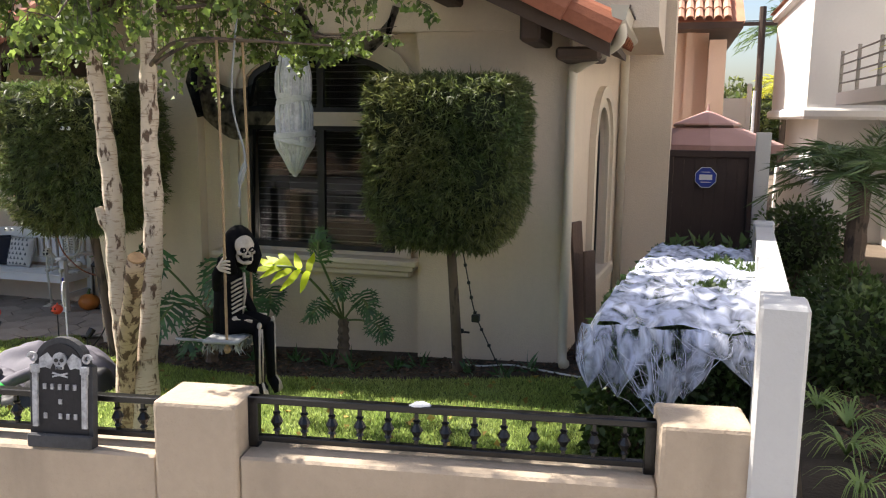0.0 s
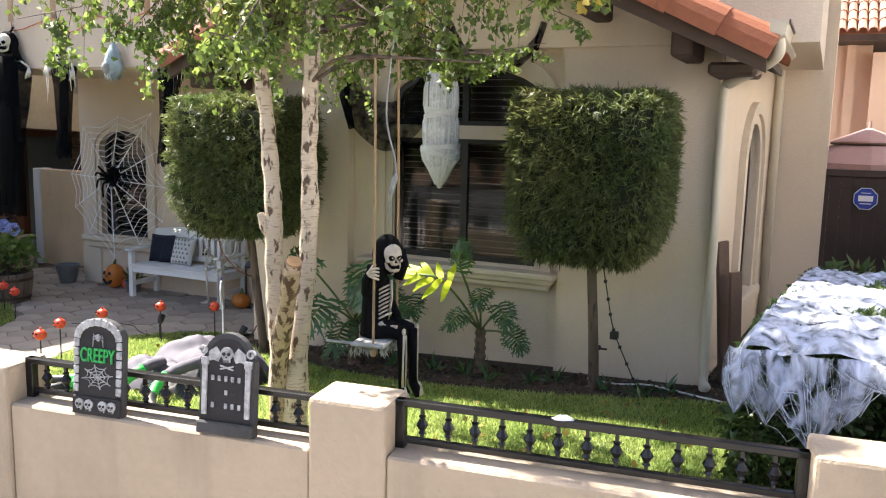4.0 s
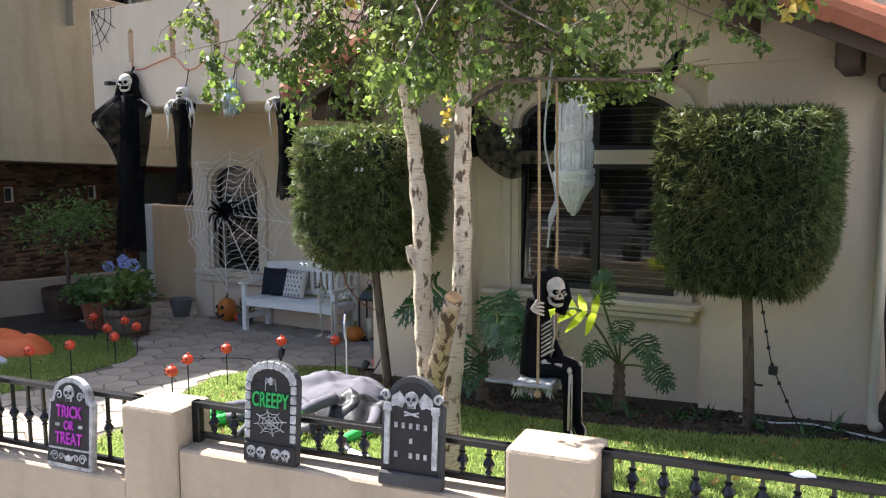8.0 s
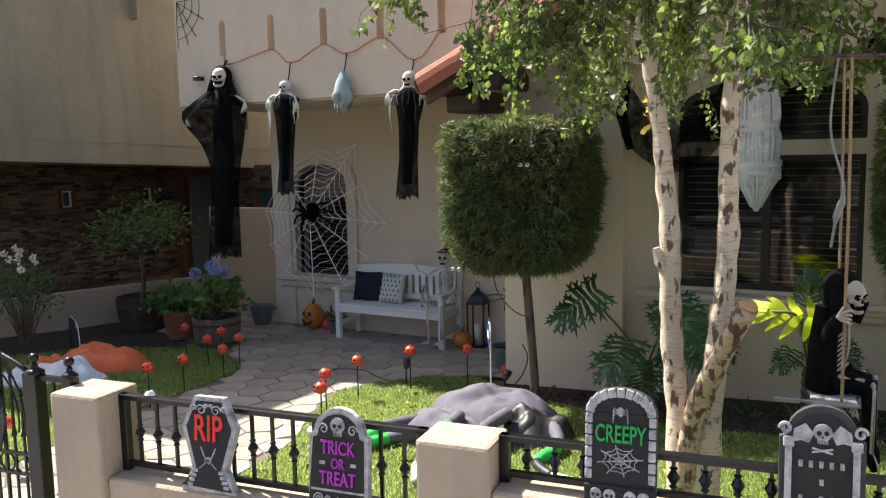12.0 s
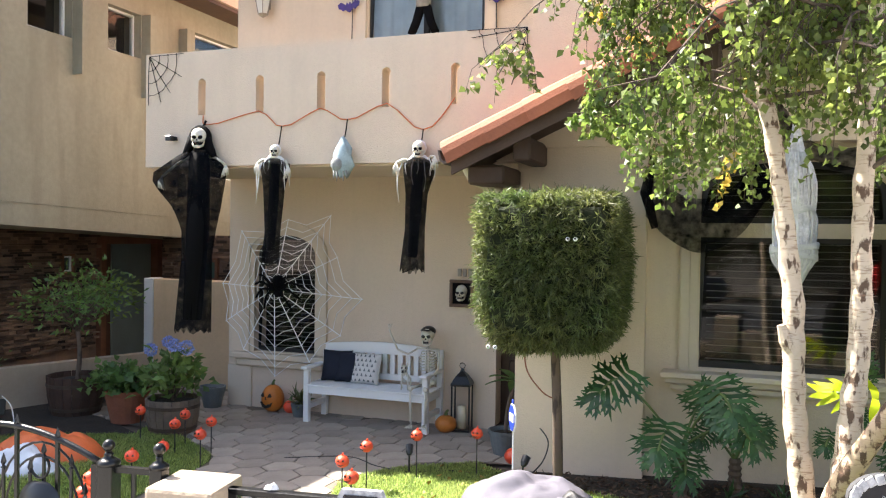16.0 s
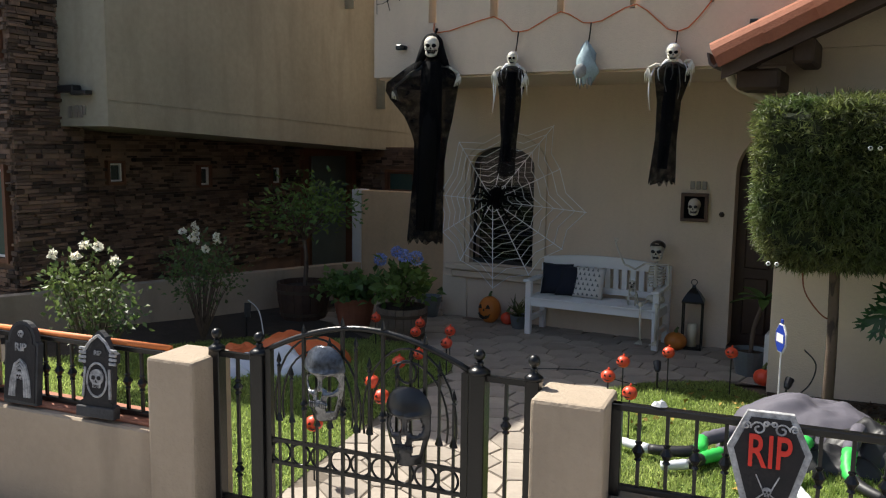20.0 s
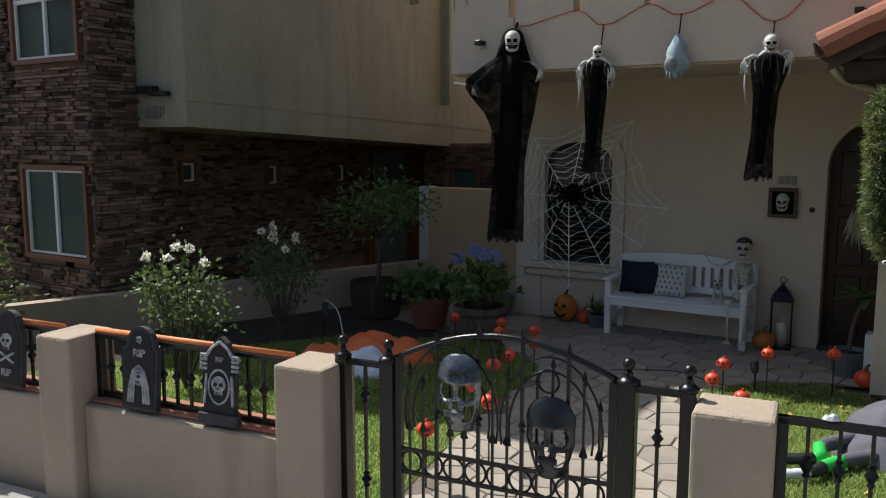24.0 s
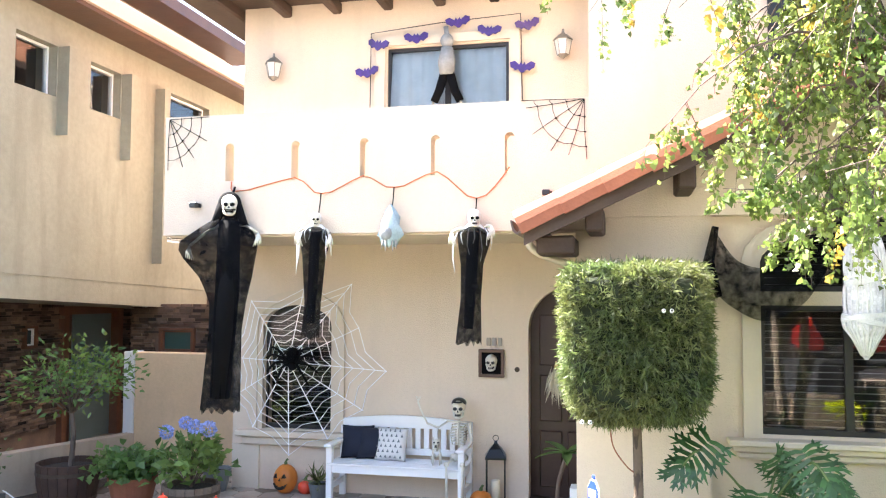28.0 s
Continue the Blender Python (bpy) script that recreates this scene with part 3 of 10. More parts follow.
tile_mesh = finish(barrel(0.135, 0.115, 0.46, 7, 0.085), "rake_tile")
tile_mesh.materials.append(TILE)
field_mesh = finish(barrel(0.085, 0.07, 0.44, 4), "field_tile")
field_mesh.materials.append(TILE)
ang = math.atan(SLOPE)
for sgn, ex in ((-1, -4.30), (1, 0.9)):
    run = abs(ex - RIDGE_X) / math.cos(ang)
    for i in range(int(run / 0.38)):
        d = run - i * 0.38
        for row, mesh, yy, nm in [(0, tile_mesh, RAKE_Y + 0.07, "rake_tile")] + [(k, field_mesh, RAKE_Y + 0.09 + 0.2 * k, "roof_tile") for k in range(1, 9)]:
            t = new(nm, mesh)
            t.parent = roof
            px = RIDGE_X + sgn * (d + 0.05) * math.cos(ang)
            pz = RIDGE_Z - (d + 0.05) * math.sin(ang) + 0.0 + (-0.02 if row == 0 else -0.02)
            t.matrix_basis = pose(px, yy + rnd.uniform(-.006, .006), pz + rnd.uniform(0, .012), 0, 0, 0) @ pose(0, 0, 0, 0, 0, 180 if sgn > 0 else 0) @ pose(0, 0, 0, 0, -math.degrees(ang) - 2.0, rnd.uniform(-1.2, 1.2))
for k in range(5):
    t = new("ridge_tile", tile_mesh)
    t.parent = roof
    t.matrix_basis = pose(RIDGE_X, RAKE_Y + 0.42 * k, RIDGE_Z + 0.01, 0, 0, 90)

gutter = thing("gutter", "brown metal eave gutter with a cream downspout", "gutter", kind="structure")
bm = bmesh.new()
gp = [(0.90, 2.98), (0.91, 2.88), (0.96, 2.85), (1.00, 2.88), (1.02, 2.97), (1.005, 2.97), (0.985, 2.895), (0.96, 2.87), (0.925, 2.89), (0.915, 2.98)]
prism(bm, gp, 6.42, 8.2)
part("gutter_trough", bm, GUTTERPAINT, gutter)
part("gutter_lip", boxed(1.021, 1.032, 6.42, 8.2, 2.955, 2.975), GUTTERDARK, gutter, "dark brown rolled lip")
part("gutter_bead", boxed(0.90, 0.93, 6.42, 8.2, 2.835, 2.848), GUTTERDARK, gutter, "dark brown lower bead")
part("gutter_cap", prism(bmesh.new(), gp[:5], 6.405, 6.418), GUTTERPAINT, gutter)
part("downspout", tube(bmesh.new(), curve_pts([(0.955, 6.58, 2.87), (0.955, 6.60, 2.76), (0.80, 6.85, 2.68), (0.62, 7.10, 2.61), (0.565, 7.14, 2.48), (0.565, 7.14, 1.5), (0.56, 7.14, 0.34), (0.60, 7.02, 0.26)], 4), 0.04, 10), GUTTERPAINT, gutter, "cream round downspout", smooth=True)
part("rear_downspout", tube(bmesh.new(), [(0.80, 9.9, 6), (0.80, 9.9, 0.2)], 0.045, 10), GUTTERPAINT, gutter, smooth=True)

lg = [(-4.30, 2.83), (-4.31, 2.73), (-4.35, 2.70), (-4.39, 2.73), (-4.41, 2.82), (-4.395, 2.82), (-4.375, 2.745), (-4.35, 2.72), (-4.325, 2.745), (-4.315, 2.83)]
part("gutter_trough", prism(bmesh.new(), lg, 6.42, 7.12), GUTTERDARK, gutter)
part("elbow", tube(bmesh.new(), curve_pts([(-4.33, 6.92, 2.72), (-4.30, 6.97, 2.63), (-4.20, 7.06, 2.56), (-3.93, 7.15, 2.47)], 5), 0.034, 10), GUTTERPAINT, gutter, "cream gutter elbow", smooth=True)

# ---------- house, main block ----------
house = thing("house", "two-storey beige stucco house with an arched entrance", "house", kind="structure")
aw = arch_outline(-7.57, -6.74, 0.68, 1.85, 0.24)
door_hole = [(-4.52, -0.05), (-3.80, -0.05)] + [(-4.02 + 0.50 * math.cos(a), 1.84 + 0.48 * math.sin(a)) for a in np.linspace(math.acos(0.44), math.pi, 16)]
part("wall_porch", holed_wall(bmesh.new(), [(-7.94, -0.2), (-3.73, -0.2), (-3.73, 2.77), (-7.94, 2.77)], [aw[::-1], door_hole[::-1]], 8.6, 8.85), STUCCO, house)
part("wall_side", boxed(-7.94, -7.74, 8.85, 16.0, -0.2, 6.0), STUCCO, house)
part("porch_soffit", boxed(-7.95, -3.80, 7.191, 8.6, 2.77, 2.83), STUCCO, house)
# parapet with five slot niches
SLOTS = [-7.275 + 0.691 * i for i in range(5)]
part("balcony_parapet", holed_wall(bmesh.new(), [(-7.98, 2.79), (-3.80, 2.79), (-3.80, 3.975), (-7.98, 3.975)], [arch_outline(s - 0.045, s + 0.045, 3.315, 3.645, 0.045, 8)[::-1] for s in SLOTS], 7.13, 7.30), STUCCO, house)
part("parapet_end", boxed(-7.98, -7.82, 7.30, 8.6, 2.801, 3.97), STUCCO, house)
part("balcony_floor", boxed(-7.82, -3.80, 7.30, 8.7, 2.82, 2.95), STUCCO, house)
part("wall_block_right", boxed(-3.80, 1.2, 7.131, 9.9, 2.9, 7.2), STUCCO, house)
uw = [(-6.14, 4.05), (-4.74, 4.05), (-4.74, 5.03), (-6.14, 5.03)]
part("wall_upper", holed_wall(bmesh.new(), [(-7.92, 2.95), (-3.80, 2.95), (-3.80, 6.2), (-7.92, 6.2)], [uw[::-1]], 8.7, 8.9), STUCCO, house)
window_unit("window_4", "dark-framed sliding bedroom window above the balcony", uw, 8.73, mullions=(-5.44,), slats=False, curtain=CURTAIN)
up_cas = thing("upper_casing", "pale plaster band round the upper window", "trim", kind="structure")
part("casing_band", band(bmesh.new(), offset_line([(-4.74, 4.0), (-4.74, 5.03), (-6.14, 5.03), (-6.14, 4.0)], 0.03), 0.14, 8.66, 8.71), TRIM, up_cas)
window_unit("window_5", "dark arched window beside the porch bench", aw, 8.68, slats=True)
pc = thing("porch_window_casing", "beige stepped plaster casing round the arched window", "trim", kind="structure")
mould("casing_step", open_arch(-7.57, -6.74, 0.68, 1.85, 0.24), ((0, 0.06, 0.02), (0.06, 0.16, 0.045)), 8.6, TRIM, pc)
part("sill_top", boxed(-7.86, -6.55, 8.48, 8.62, 0.60, 0.67, 0.012), TRIM, pc)
part("sill_foot", boxed(-7.80, -6.60, 8.53, 8.62, 0.50, 0.60, 0.02), TRIM, pc)
part("wall_base", boxed(-7.93, -7.60, 8.57, 8.61, -0.1, 0.5), TRIM, pc)
door = thing("front_door", "dark carved wooden arched front door", "door", kind="structure")
ENTRYWOOD = material("dark_entry_door", (0.05, 0.022, 0.014), 0.45, vary=0.4, scale=3, fine=40, bump=0.3, bump_scale=20)
part("door_leaf", boxed(-4.6, -3.7, 8.80, 8.84, -0.05, 2.4), ENTRYWOOD, door)
for z0, z1 in ((0.15, 0.75), (0.85, 1.35), (1.45, 2.0)):
    for xx in (-4.42, -4.12):
        part("door_panel", boxed(xx, xx + 0.24, 8.775, 8.80, z0, z1, 0.012), ENTRYWOOD, door)
part("threshold", boxed(-4.52, -3.95, 8.55, 8.85, 0.0, 0.05), BEAM, door)
# upper roof
up_roof = thing("main_roof", "low red tile roof with dark timber eaves", "roof", kind="structure")
part("roof_deck", prism(bmesh.new(), [(-8.5, 5.62), (2.0, 5.62), (2.0, 5.72), (-8.5, 5.72)], 7.95, 12.0), BEAM, up_roof)
for k in range(8):
    x = -8.0 + 0.62 * k
    part("rafter_tail", boxed(x - 0.06, x + 0.06, 8.0, 8.75, 5.48, 5.62, 0.02), BEAM, up_roof, "dark timber rafter end")
bm = bmesh.new()
for i in range(48):
    bm2 = barrel(0.1, 0.09, 0.5, 5)
    bmesh.ops.transform(bm2, matrix=pose(-8.45 + 0.215 * i, 7.9, 5.74, 0, 0, 90) @ pose(0, 0, 0, 0, -14, 0), verts=bm2.verts)
    me2 = finish(bm2, "t")
    bm.from_mesh(me2)
    bpy.data.meshes.remove(me2)
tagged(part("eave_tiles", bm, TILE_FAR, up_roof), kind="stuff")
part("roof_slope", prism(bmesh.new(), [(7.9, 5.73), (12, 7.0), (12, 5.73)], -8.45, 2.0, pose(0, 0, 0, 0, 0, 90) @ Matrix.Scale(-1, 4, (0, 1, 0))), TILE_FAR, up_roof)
# taller volume at the back of the side yard
rear = thing("house_rear_block", "tall beige stucco block behind the wing", "house wing", kind="structure")
part("wall_front", boxed(0.74, 1.31, 10.0, 10.2, -0.2, 7.2), STUCCO, rear)
part("wall_right", boxed(1.11, 1.31, 10.2, 14.0, -0.2, 7.2), STUCCO, rear)

# ---------- neighbour to the west ----------
west = thing("neighbour_house", "modern olive stucco house with ledger stone base", "house", kind="structure")
NW = -10.3
wins = [(7.75, 8.45), (9.1, 9.75)]
W_M = Matrix.Translation((NW, 0, 0)) @ pose(0, 0, 0, 0, 0, 90)
holes = [[(a, 4.62), (b, 4.62), (b, 5.25), (a, 5.25)][::-1] for a, b in wins] + [[(11.0, 3.0), (12.2, 3.0), (12.2, 5.3), (11.0, 5.3)][::-1]]
part("wall_upper", holed_wall(bmesh.new(), [(5.62, 2.28), (15.0, 1.86), (15.0, 5.75), (5.62, 5.75)], holes, 0, 0.3, W_M), NEIGH, west)
part("wall_upper_front", boxed(-11.12, NW - 0.3, 5.62, 5.9, 2.28, 5.75), NEIGH, west)
part("overhang_floor", prism(bmesh.new(), [(5.622, 2.25), (15.0, 1.83), (15.0, 1.87), (5.622, 2.29)], 0.002, 1.4, W_M), NEIGH, west)
part("wall_band", prism(bmesh.new(), [(5.62, 2.52), (15.0, 2.16), (15.0, 2.172), (5.62, 2.532)], -0.01, 0.0, W_M), NEIGH, west, "thin reveal line in the stucco")
for (a, b), wn_ in zip(wins + [(11.0, 12.2)], ("window_6", "window_7", "window_8")):
    z0, z1 = (3.0, 5.3) if b > 11 else (4.62, 5.25)
    window_unit(wn_, "white-framed window in the olive stucco wall", [(a, z0), (b, z0), (b, z1), (a, z1)], 0.12, W_M, slats=False, mat=WHITEFRAME, frame_w=0.045)
for a, h in ((8.47, 1.1), (9.77, 1.2), (10.6, 2.6)):
    bm = bmesh.new()
    prism(bm, [(a, 5.25), (a + 0.16, 5.25), (a + 0.02, 5.25 - h), (a, 5.25 - h)], -0.16, 0.0, W_M)
    part("wall_fin", bm, NEIGH, west, "tapered olive stucco fin")
part("roof_fascia", prism(bmesh.new(), [(NW + 0.55, 5.72), (NW + 0.55, 5.92), (NW + 0.4, 6.02), (NW - 4, 6.02), (NW - 4, 5.72)], 5.2, 15.5), PEACH, west, "cream roof fascia")
part("roof_soffit", boxed(NW - 4, NW + 0.5, 5.25, 15.4, 5.66, 5.715), DOORWOOD, west, "reddish brown roof soffit")
part("clerestory", boxed(NW - 3.5, NW - 1.2, 6.5, 15.0, 6.02, 7.0), NEIGH, west)
for a in (7.6, 9.4, 11.2, 13.0):
    part("clerestory_window", boxed(NW - 1.19, NW - 1.15, a, a + 0.45, 6.3, 6.75), FRAMEDARK, west)
part("upper_roof", boxed(NW - 4, NW - 0.6, 6.0, 15.4, 7.0, 7.2), DOORWOOD, west)
part("stone_core", boxed(-11.75, -11.60, 5.1, 10.3, -0.1, 2.24), STONE, west)
part("stone_core", boxed(-11.75, -11.60, 11.75, 15.0, -0.1, 2.24), STONE, west)
part("stone_far", boxed(-11.56, -9.6, 12.24, 12.4, -0.1, 2.24), STONE, west)
part("tower_core", boxed(-13.3, -11.13, 5.10, 5.4, -0.1, 6.3), STONE, west)
part("tower_side", boxed(-11.29, -11.13, 5.4, 5.9, -0.1, 6.3), STONE, west)
part("tower_back_wall", boxed(-22, -13.3, 5.64, 5.8, -0.1, 2.2), STONE, west)

# ---------- street fence ----------
PIERS = [(-7.165, -6.915, 3.26, 1.065), (-5.615, -5.345, 3.28, 1.075), (-3.742, -3.45, 3.30, 1.11), (-1.845, -1.535, 3.32, 1.09), (0.01, 0.345, 3.32, 1.14), (1.89, 2.205, 3.32, 1.17), (-9.2, -8.93, 3.26, 1.05)]
for u0, u1, v0, top in PIERS:
    p = thing("garden_pier", "square beige stucco pier with a rounded flat top", "pier", FENCE.copy(), group="piers of the street fence")
    part("shaft", boxed(u0, u1, v0, 3.575, -0.1, top, 0.016, seg=2), WALL, p)
BAYS = [(-8.93, -7.165, 0.68, 1.058), (-6.915, -5.615, 0.685, 1.064), (-3.45, -1.845, 0.715, 1.092), (-1.535, 0.01, 0.915, 1.108), (0.345, 1.89, 0.935, 1.14), (-14.0, -9.2, 0.68, 1.058)]
CAPRED = material("terracotta_cap", (0.42, 0.17, 0.10), 0.8, vary=0.3, scale=4, fine=40, bump=0.3)
ORANGE_TUBE = material("orange_rail_glint", (0.75, 0.22, 0.06), 0.6, vary=0.15, scale=6, fine=50)
for u0, u1, top, rail in BAYS:
    w = thing("garden_wall", "low beige stucco garden wall under an iron rail", "wall", FENCE.copy(), kind="structure")
    part("wall_body", boxed(u0, u1, 3.335, 3.56, -0.15, top, 0.01), WALL, w)
    if u1 < -5:
        part("wall_cap", boxed(u0, u1, 3.38, 3.58, top + 0.001, top + 0.02, 0.006), CAPRED, w, "terracotta wall cap")


def baluster_mesh(kind, length):
    bm = bmesh.new()
    box(bm, -0.007, 0.007, -0.007, 0.007, 0, length)
    mid = length * 0.5
    if kind == "knuckle":
        lathe(bm, [(0.008, mid - 0.042), (0.016, mid - 0.036), (0.010, mid - 0.026), (0.015, mid - 0.018), (0.025, mid), (0.015, mid + 0.018), (0.010, mid + 0.026), (0.016, mid + 0.036), (0.008, mid + 0.042)], n=8)
    me = finish(bm, "baluster")
    me.materials.append(IRON)
    return me


for bi, (u0, u1, top, rail) in enumerate(BAYS):
    r = thing("iron_railing", "black iron railing with knuckled bars on the wall", "railing", FENCE.copy(), group="railings of the street fence")
    zb = top + 0.035
    part("top_rail", boxed(u0, u1, 3.435, 3.475, rail - 0.028, rail, 0.004), IRON, r)
    part("bottom_rail", boxed(u0, u1, 3.44, 3.47, zb - 0.012, zb + 0.012, 0.003), IRON, r)
    for e in (u0 + 0.02, u1 - 0.02):
        part("end_post", boxed(e - 0.02, e + 0.02, 3.435, 3.475, top, rail, 0.003), IRON, r)
    me = baluster_mesh("knuckle", rail - 0.028 - zb)
    nb = max(3, round((u1 - u0) / (0.107 if bi in (2, 3, 4) else 0.095)))
    for i in range(1, nb):
        b = new("baluster", me)
        b.parent = r
        b.matrix_basis = pose(u0 + (u1 - u0) * i / nb, 3.455, zb)
    # orange strip over the rail, standing in for its sunlit reflection
    if bi in (0, 1):
        part("rail_glint", tube(bmesh.new(), [(u0, 3.455, rail + 0.012), (u1, 3.455, rail + 0.012)], 0.016, 8), ORANGE_TUBE, r, "orange strip for the sunlit reflection along the top rail", smooth=True)
# white wall along the east boundary
ew = thing("east_boundary_wall", "white stucco boundary wall with a square end post", "wall", kind="structure")
a, b = Vector((*fence_xy(2.275, 3.36), 0)), Vector((2.07, 7.5, 0))
d = (b - a)
E_M = Matrix.Translation(a) @ pose(0, 0, 0, 0, 0, math.degrees(math.atan2(d.y, d.x)))
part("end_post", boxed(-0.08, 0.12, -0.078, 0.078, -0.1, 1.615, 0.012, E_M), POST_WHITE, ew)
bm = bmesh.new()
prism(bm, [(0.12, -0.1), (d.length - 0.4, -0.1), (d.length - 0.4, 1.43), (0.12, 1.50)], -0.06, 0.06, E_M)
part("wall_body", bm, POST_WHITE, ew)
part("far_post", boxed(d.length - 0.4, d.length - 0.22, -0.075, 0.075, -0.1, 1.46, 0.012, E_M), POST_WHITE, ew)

# wooden side gate
sg = thing("side_gate", "dark brown vertical-board wooden side gate", "gate")
for i in range(8):
    x0 = 1.235 + i * 0.1235
    part("board", boxed(x0, x0 + 0.123, 11.0, 11.03, 0.25, 1.79, 0.003), GATEWOOD, sg)
part("top_rail", boxed(1.19, 2.25, 10.97, 11.05, 1.775, 1.855, 0.006), GATEWOOD, sg)
part("gate_post", boxed(1.15, 1.235, 10.965, 11.06, 0.2, 1.86, 0.005), GATEWOOD, sg)
part("gate_post", boxed(2.223, 2.285, 10.965, 11.06, 0.2, 1.86, 0.005), GATEWOOD, sg)

# low planter wall and ochre wall to the west
lw = thing("planter_wall", "low beige stucco wall along the west boundary", "wall", kind="structure")
part("wall_body", prism(bmesh.new(), [(0, -0.1), (7.25, -0.1), (7.25, 0.48), (0, 0.50)], -0.08, 0.08, Matrix.Translation((-12.0, 2.2, 0)) @ pose(0, 0, 0, 0, 0, math.degrees(math.atan2(6.8, 2.45)))), WALL, lw)
ow = thing("ochre_wall", "tall ochre stucco wall between the two houses", "wall", kind="structure")
part("wall_body", boxed(-9.75, -7.94, 9.4, 9.6, -0.1, 1.45, 0.01), OCHRE, ow)
part("end_post", boxed(-9.90, -9.752, 9.38, 9.62, -0.1, 1.46, 0.01), WHITE_WALL, ow, "pale end post")

# ---------- plants: helpers ----------
def leaves(name, centres, directions, length, width, mat, parent, label="", fold=0.25, kind="stuff", jitter=0.35):
    """Many small leaves in one mesh: each a folded diamond that starts at its centre."""
    c = np.asarray(centres, float)
    d = np.asarray(directions, float)
    n = len(c)
    d = d / np.maximum(np.linalg.norm(d, axis=1, keepdims=True), 1e-9)
    ref = rng.normal(size=(n, 3))
    s = np.cross(d, ref)
    s /= np.maximum(np.linalg.norm(s, axis=1, keepdims=True), 1e-9)
    up = np.cross(s, d)
    L = (length * (1 + jitter * rng.uniform(-1, 1, n)))[:, None]
    W = (width * (1 + jitter * rng.uniform(-1, 1, n)))[:, None]
    mid = c + d * L * 0.45
    v = np.empty((n, 4, 3))
    v[:, 0], v[:, 2] = c, c + d * L - up * L * 0.12
    v[:, 1], v[:, 3] = mid + s * W * 0.5 + up * W * fold, mid - s * W * 0.5 + up * W * fold
    me = bpy.data.meshes.new(name)
    me.vertices.add(4 * n)
    me.vertices.foreach_set("co", v.reshape(-1))
    me.loops.add(4 * n)
    me.loops.foreach_set("vertex_index", np.arange(4 * n, dtype=np.int32))
    me.polygons.add(n)
    me.polygons.foreach_set("loop_start", np.arange(0, 4 * n, 4, dtype=np.int32))
    me.update(calc_edges=True)
    me.materials.append(mat)
    ob = new(name, me)
    if parent:
        ob.parent = parent
    return tagged(ob, label, kind=kind)


def bark_material(name, pale, dark, share=0.5, stretch=0.35, scale=9.0):
    m = material(name, pale, 0.85, vary=0.25, scale=3, fine=30, bump=0.5, bump_scale=30)
    nt = m.node_tree
    n, ln = nt.nodes, nt.links
    b = n["Principled BSDF"]
    src = b.inputs["Base Color"].links[0].from_socket
    co, mp, no, r, mx = n.new("ShaderNodeTexCoord"), n.new("ShaderNodeMapping"), n.new("ShaderNodeTexNoise"), n.new("ShaderNodeMapRange"), n.new("ShaderNodeMix")
    mp.inputs["Scale"].default_value = (1, 1, stretch)
    no.inputs["Scale"].default_value, no.inputs["Detail"].default_value = scale, 7
    r.inputs["From Min"].default_value, r.inputs["From Max"].default_value = share, share + 0.06
    mx.data_type = "RGBA"
    mx.inputs["B"].default_value = (*dark, 1)
    ln.new(co.outputs["Object"], mp.inputs["Vector"])
    ln.new(mp.outputs[0], no.inputs["Vector"])
    ln.new(no.outputs[0], r.inputs["Value"])
    ln.new(r.outputs[0], mx.inputs["Factor"])
    ln.new(src, mx.inputs["A"])
    ln.new(mx.outputs["Result"], b.inputs["Base Color"])
    return m


def birch_material(name, pale, dark, share):
    """Papery bark: cracked dark scars over pale skin, with short cross-wise pores."""
    m = bark_material(name, pale, dark, share, 0.45, 24)
    nt = m.node_tree
    n, ln = nt.nodes, nt.links
    b = n["Principled BSDF"]
    src = b.inputs["Base Color"].links[0].from_socket
    co, mp, no, r, mx = n.new("ShaderNodeTexCoord"), n.new("ShaderNodeMapping"), n.new("ShaderNodeTexNoise"), n.new("ShaderNodeMapRange"), n.new("ShaderNodeMix")
    mp.inputs["Scale"].default_value = (0.5, 0.5, 3.0)
    no.inputs["Scale"].default_value, no.inputs["Detail"].default_value = 30, 5
    r.inputs["From Min"].default_value, r.inputs["From Max"].default_value = 0.55, 0.68
    r.inputs["To Max"].default_value = 0.75
    mx.data_type = "RGBA"
    mx.inputs["B"].default_value = (dark[0] * 2.2, dark[1] * 2.2, dark[2] * 2.2, 1)
    ln.new(co.outputs["Object"], mp.inputs["Vector"])
    ln.new(mp.outputs[0], no.inputs["Vector"])
    ln.new(no.outputs[0], r.inputs["Value"])
    ln.new(r.outputs[0], mx.inputs["Factor"])
    ln.new(src, mx.inputs["A"])
    ln.new(mx.outputs["Result"], b.inputs["Base Color"])
    return m


BIRCHBARK = birch_material("birch_bark", (0.64, 0.53, 0.41), (0.11, 0.068, 0.045), 0.56)
OLDBARK = birch_material("old_birch_bark", (0.52, 0.39, 0.27), (0.10, 0.06, 0.04), 0.50)
BROWNBARK = bark_material("brown_bark", (0.14, 0.10, 0.075), (0.05, 0.035, 0.03), 0.55, 0.3, 14)
CUTWOOD = material("sawn_wood", (0.45, 0.27, 0.13), 0.8, vary=0.4, scale=8, fine=60)
BIRCHLEAF = leaf_material("birch_leaf", (0.085, 0.14, 0.032), (0.17, 0.20, 0.055), 0.45, island=0.5)
YELLOWLEAF = leaf_material("yellow_leaf", (0.42, 0.27, 0.06), (0.38, 0.34, 0.07), 0.4)
PODOLEAF = leaf_material("narrow_leaf", (0.062, 0.10, 0.032), (0.15, 0.15, 0.055), 0.35, island=0.6)
# near-black green: the shade between leaves is put into the colour
SHRUBCORE = material("shrub_shade", (0.025, 0.035, 0.014), 0.95, vary=0.5, scale=12, fine=60)
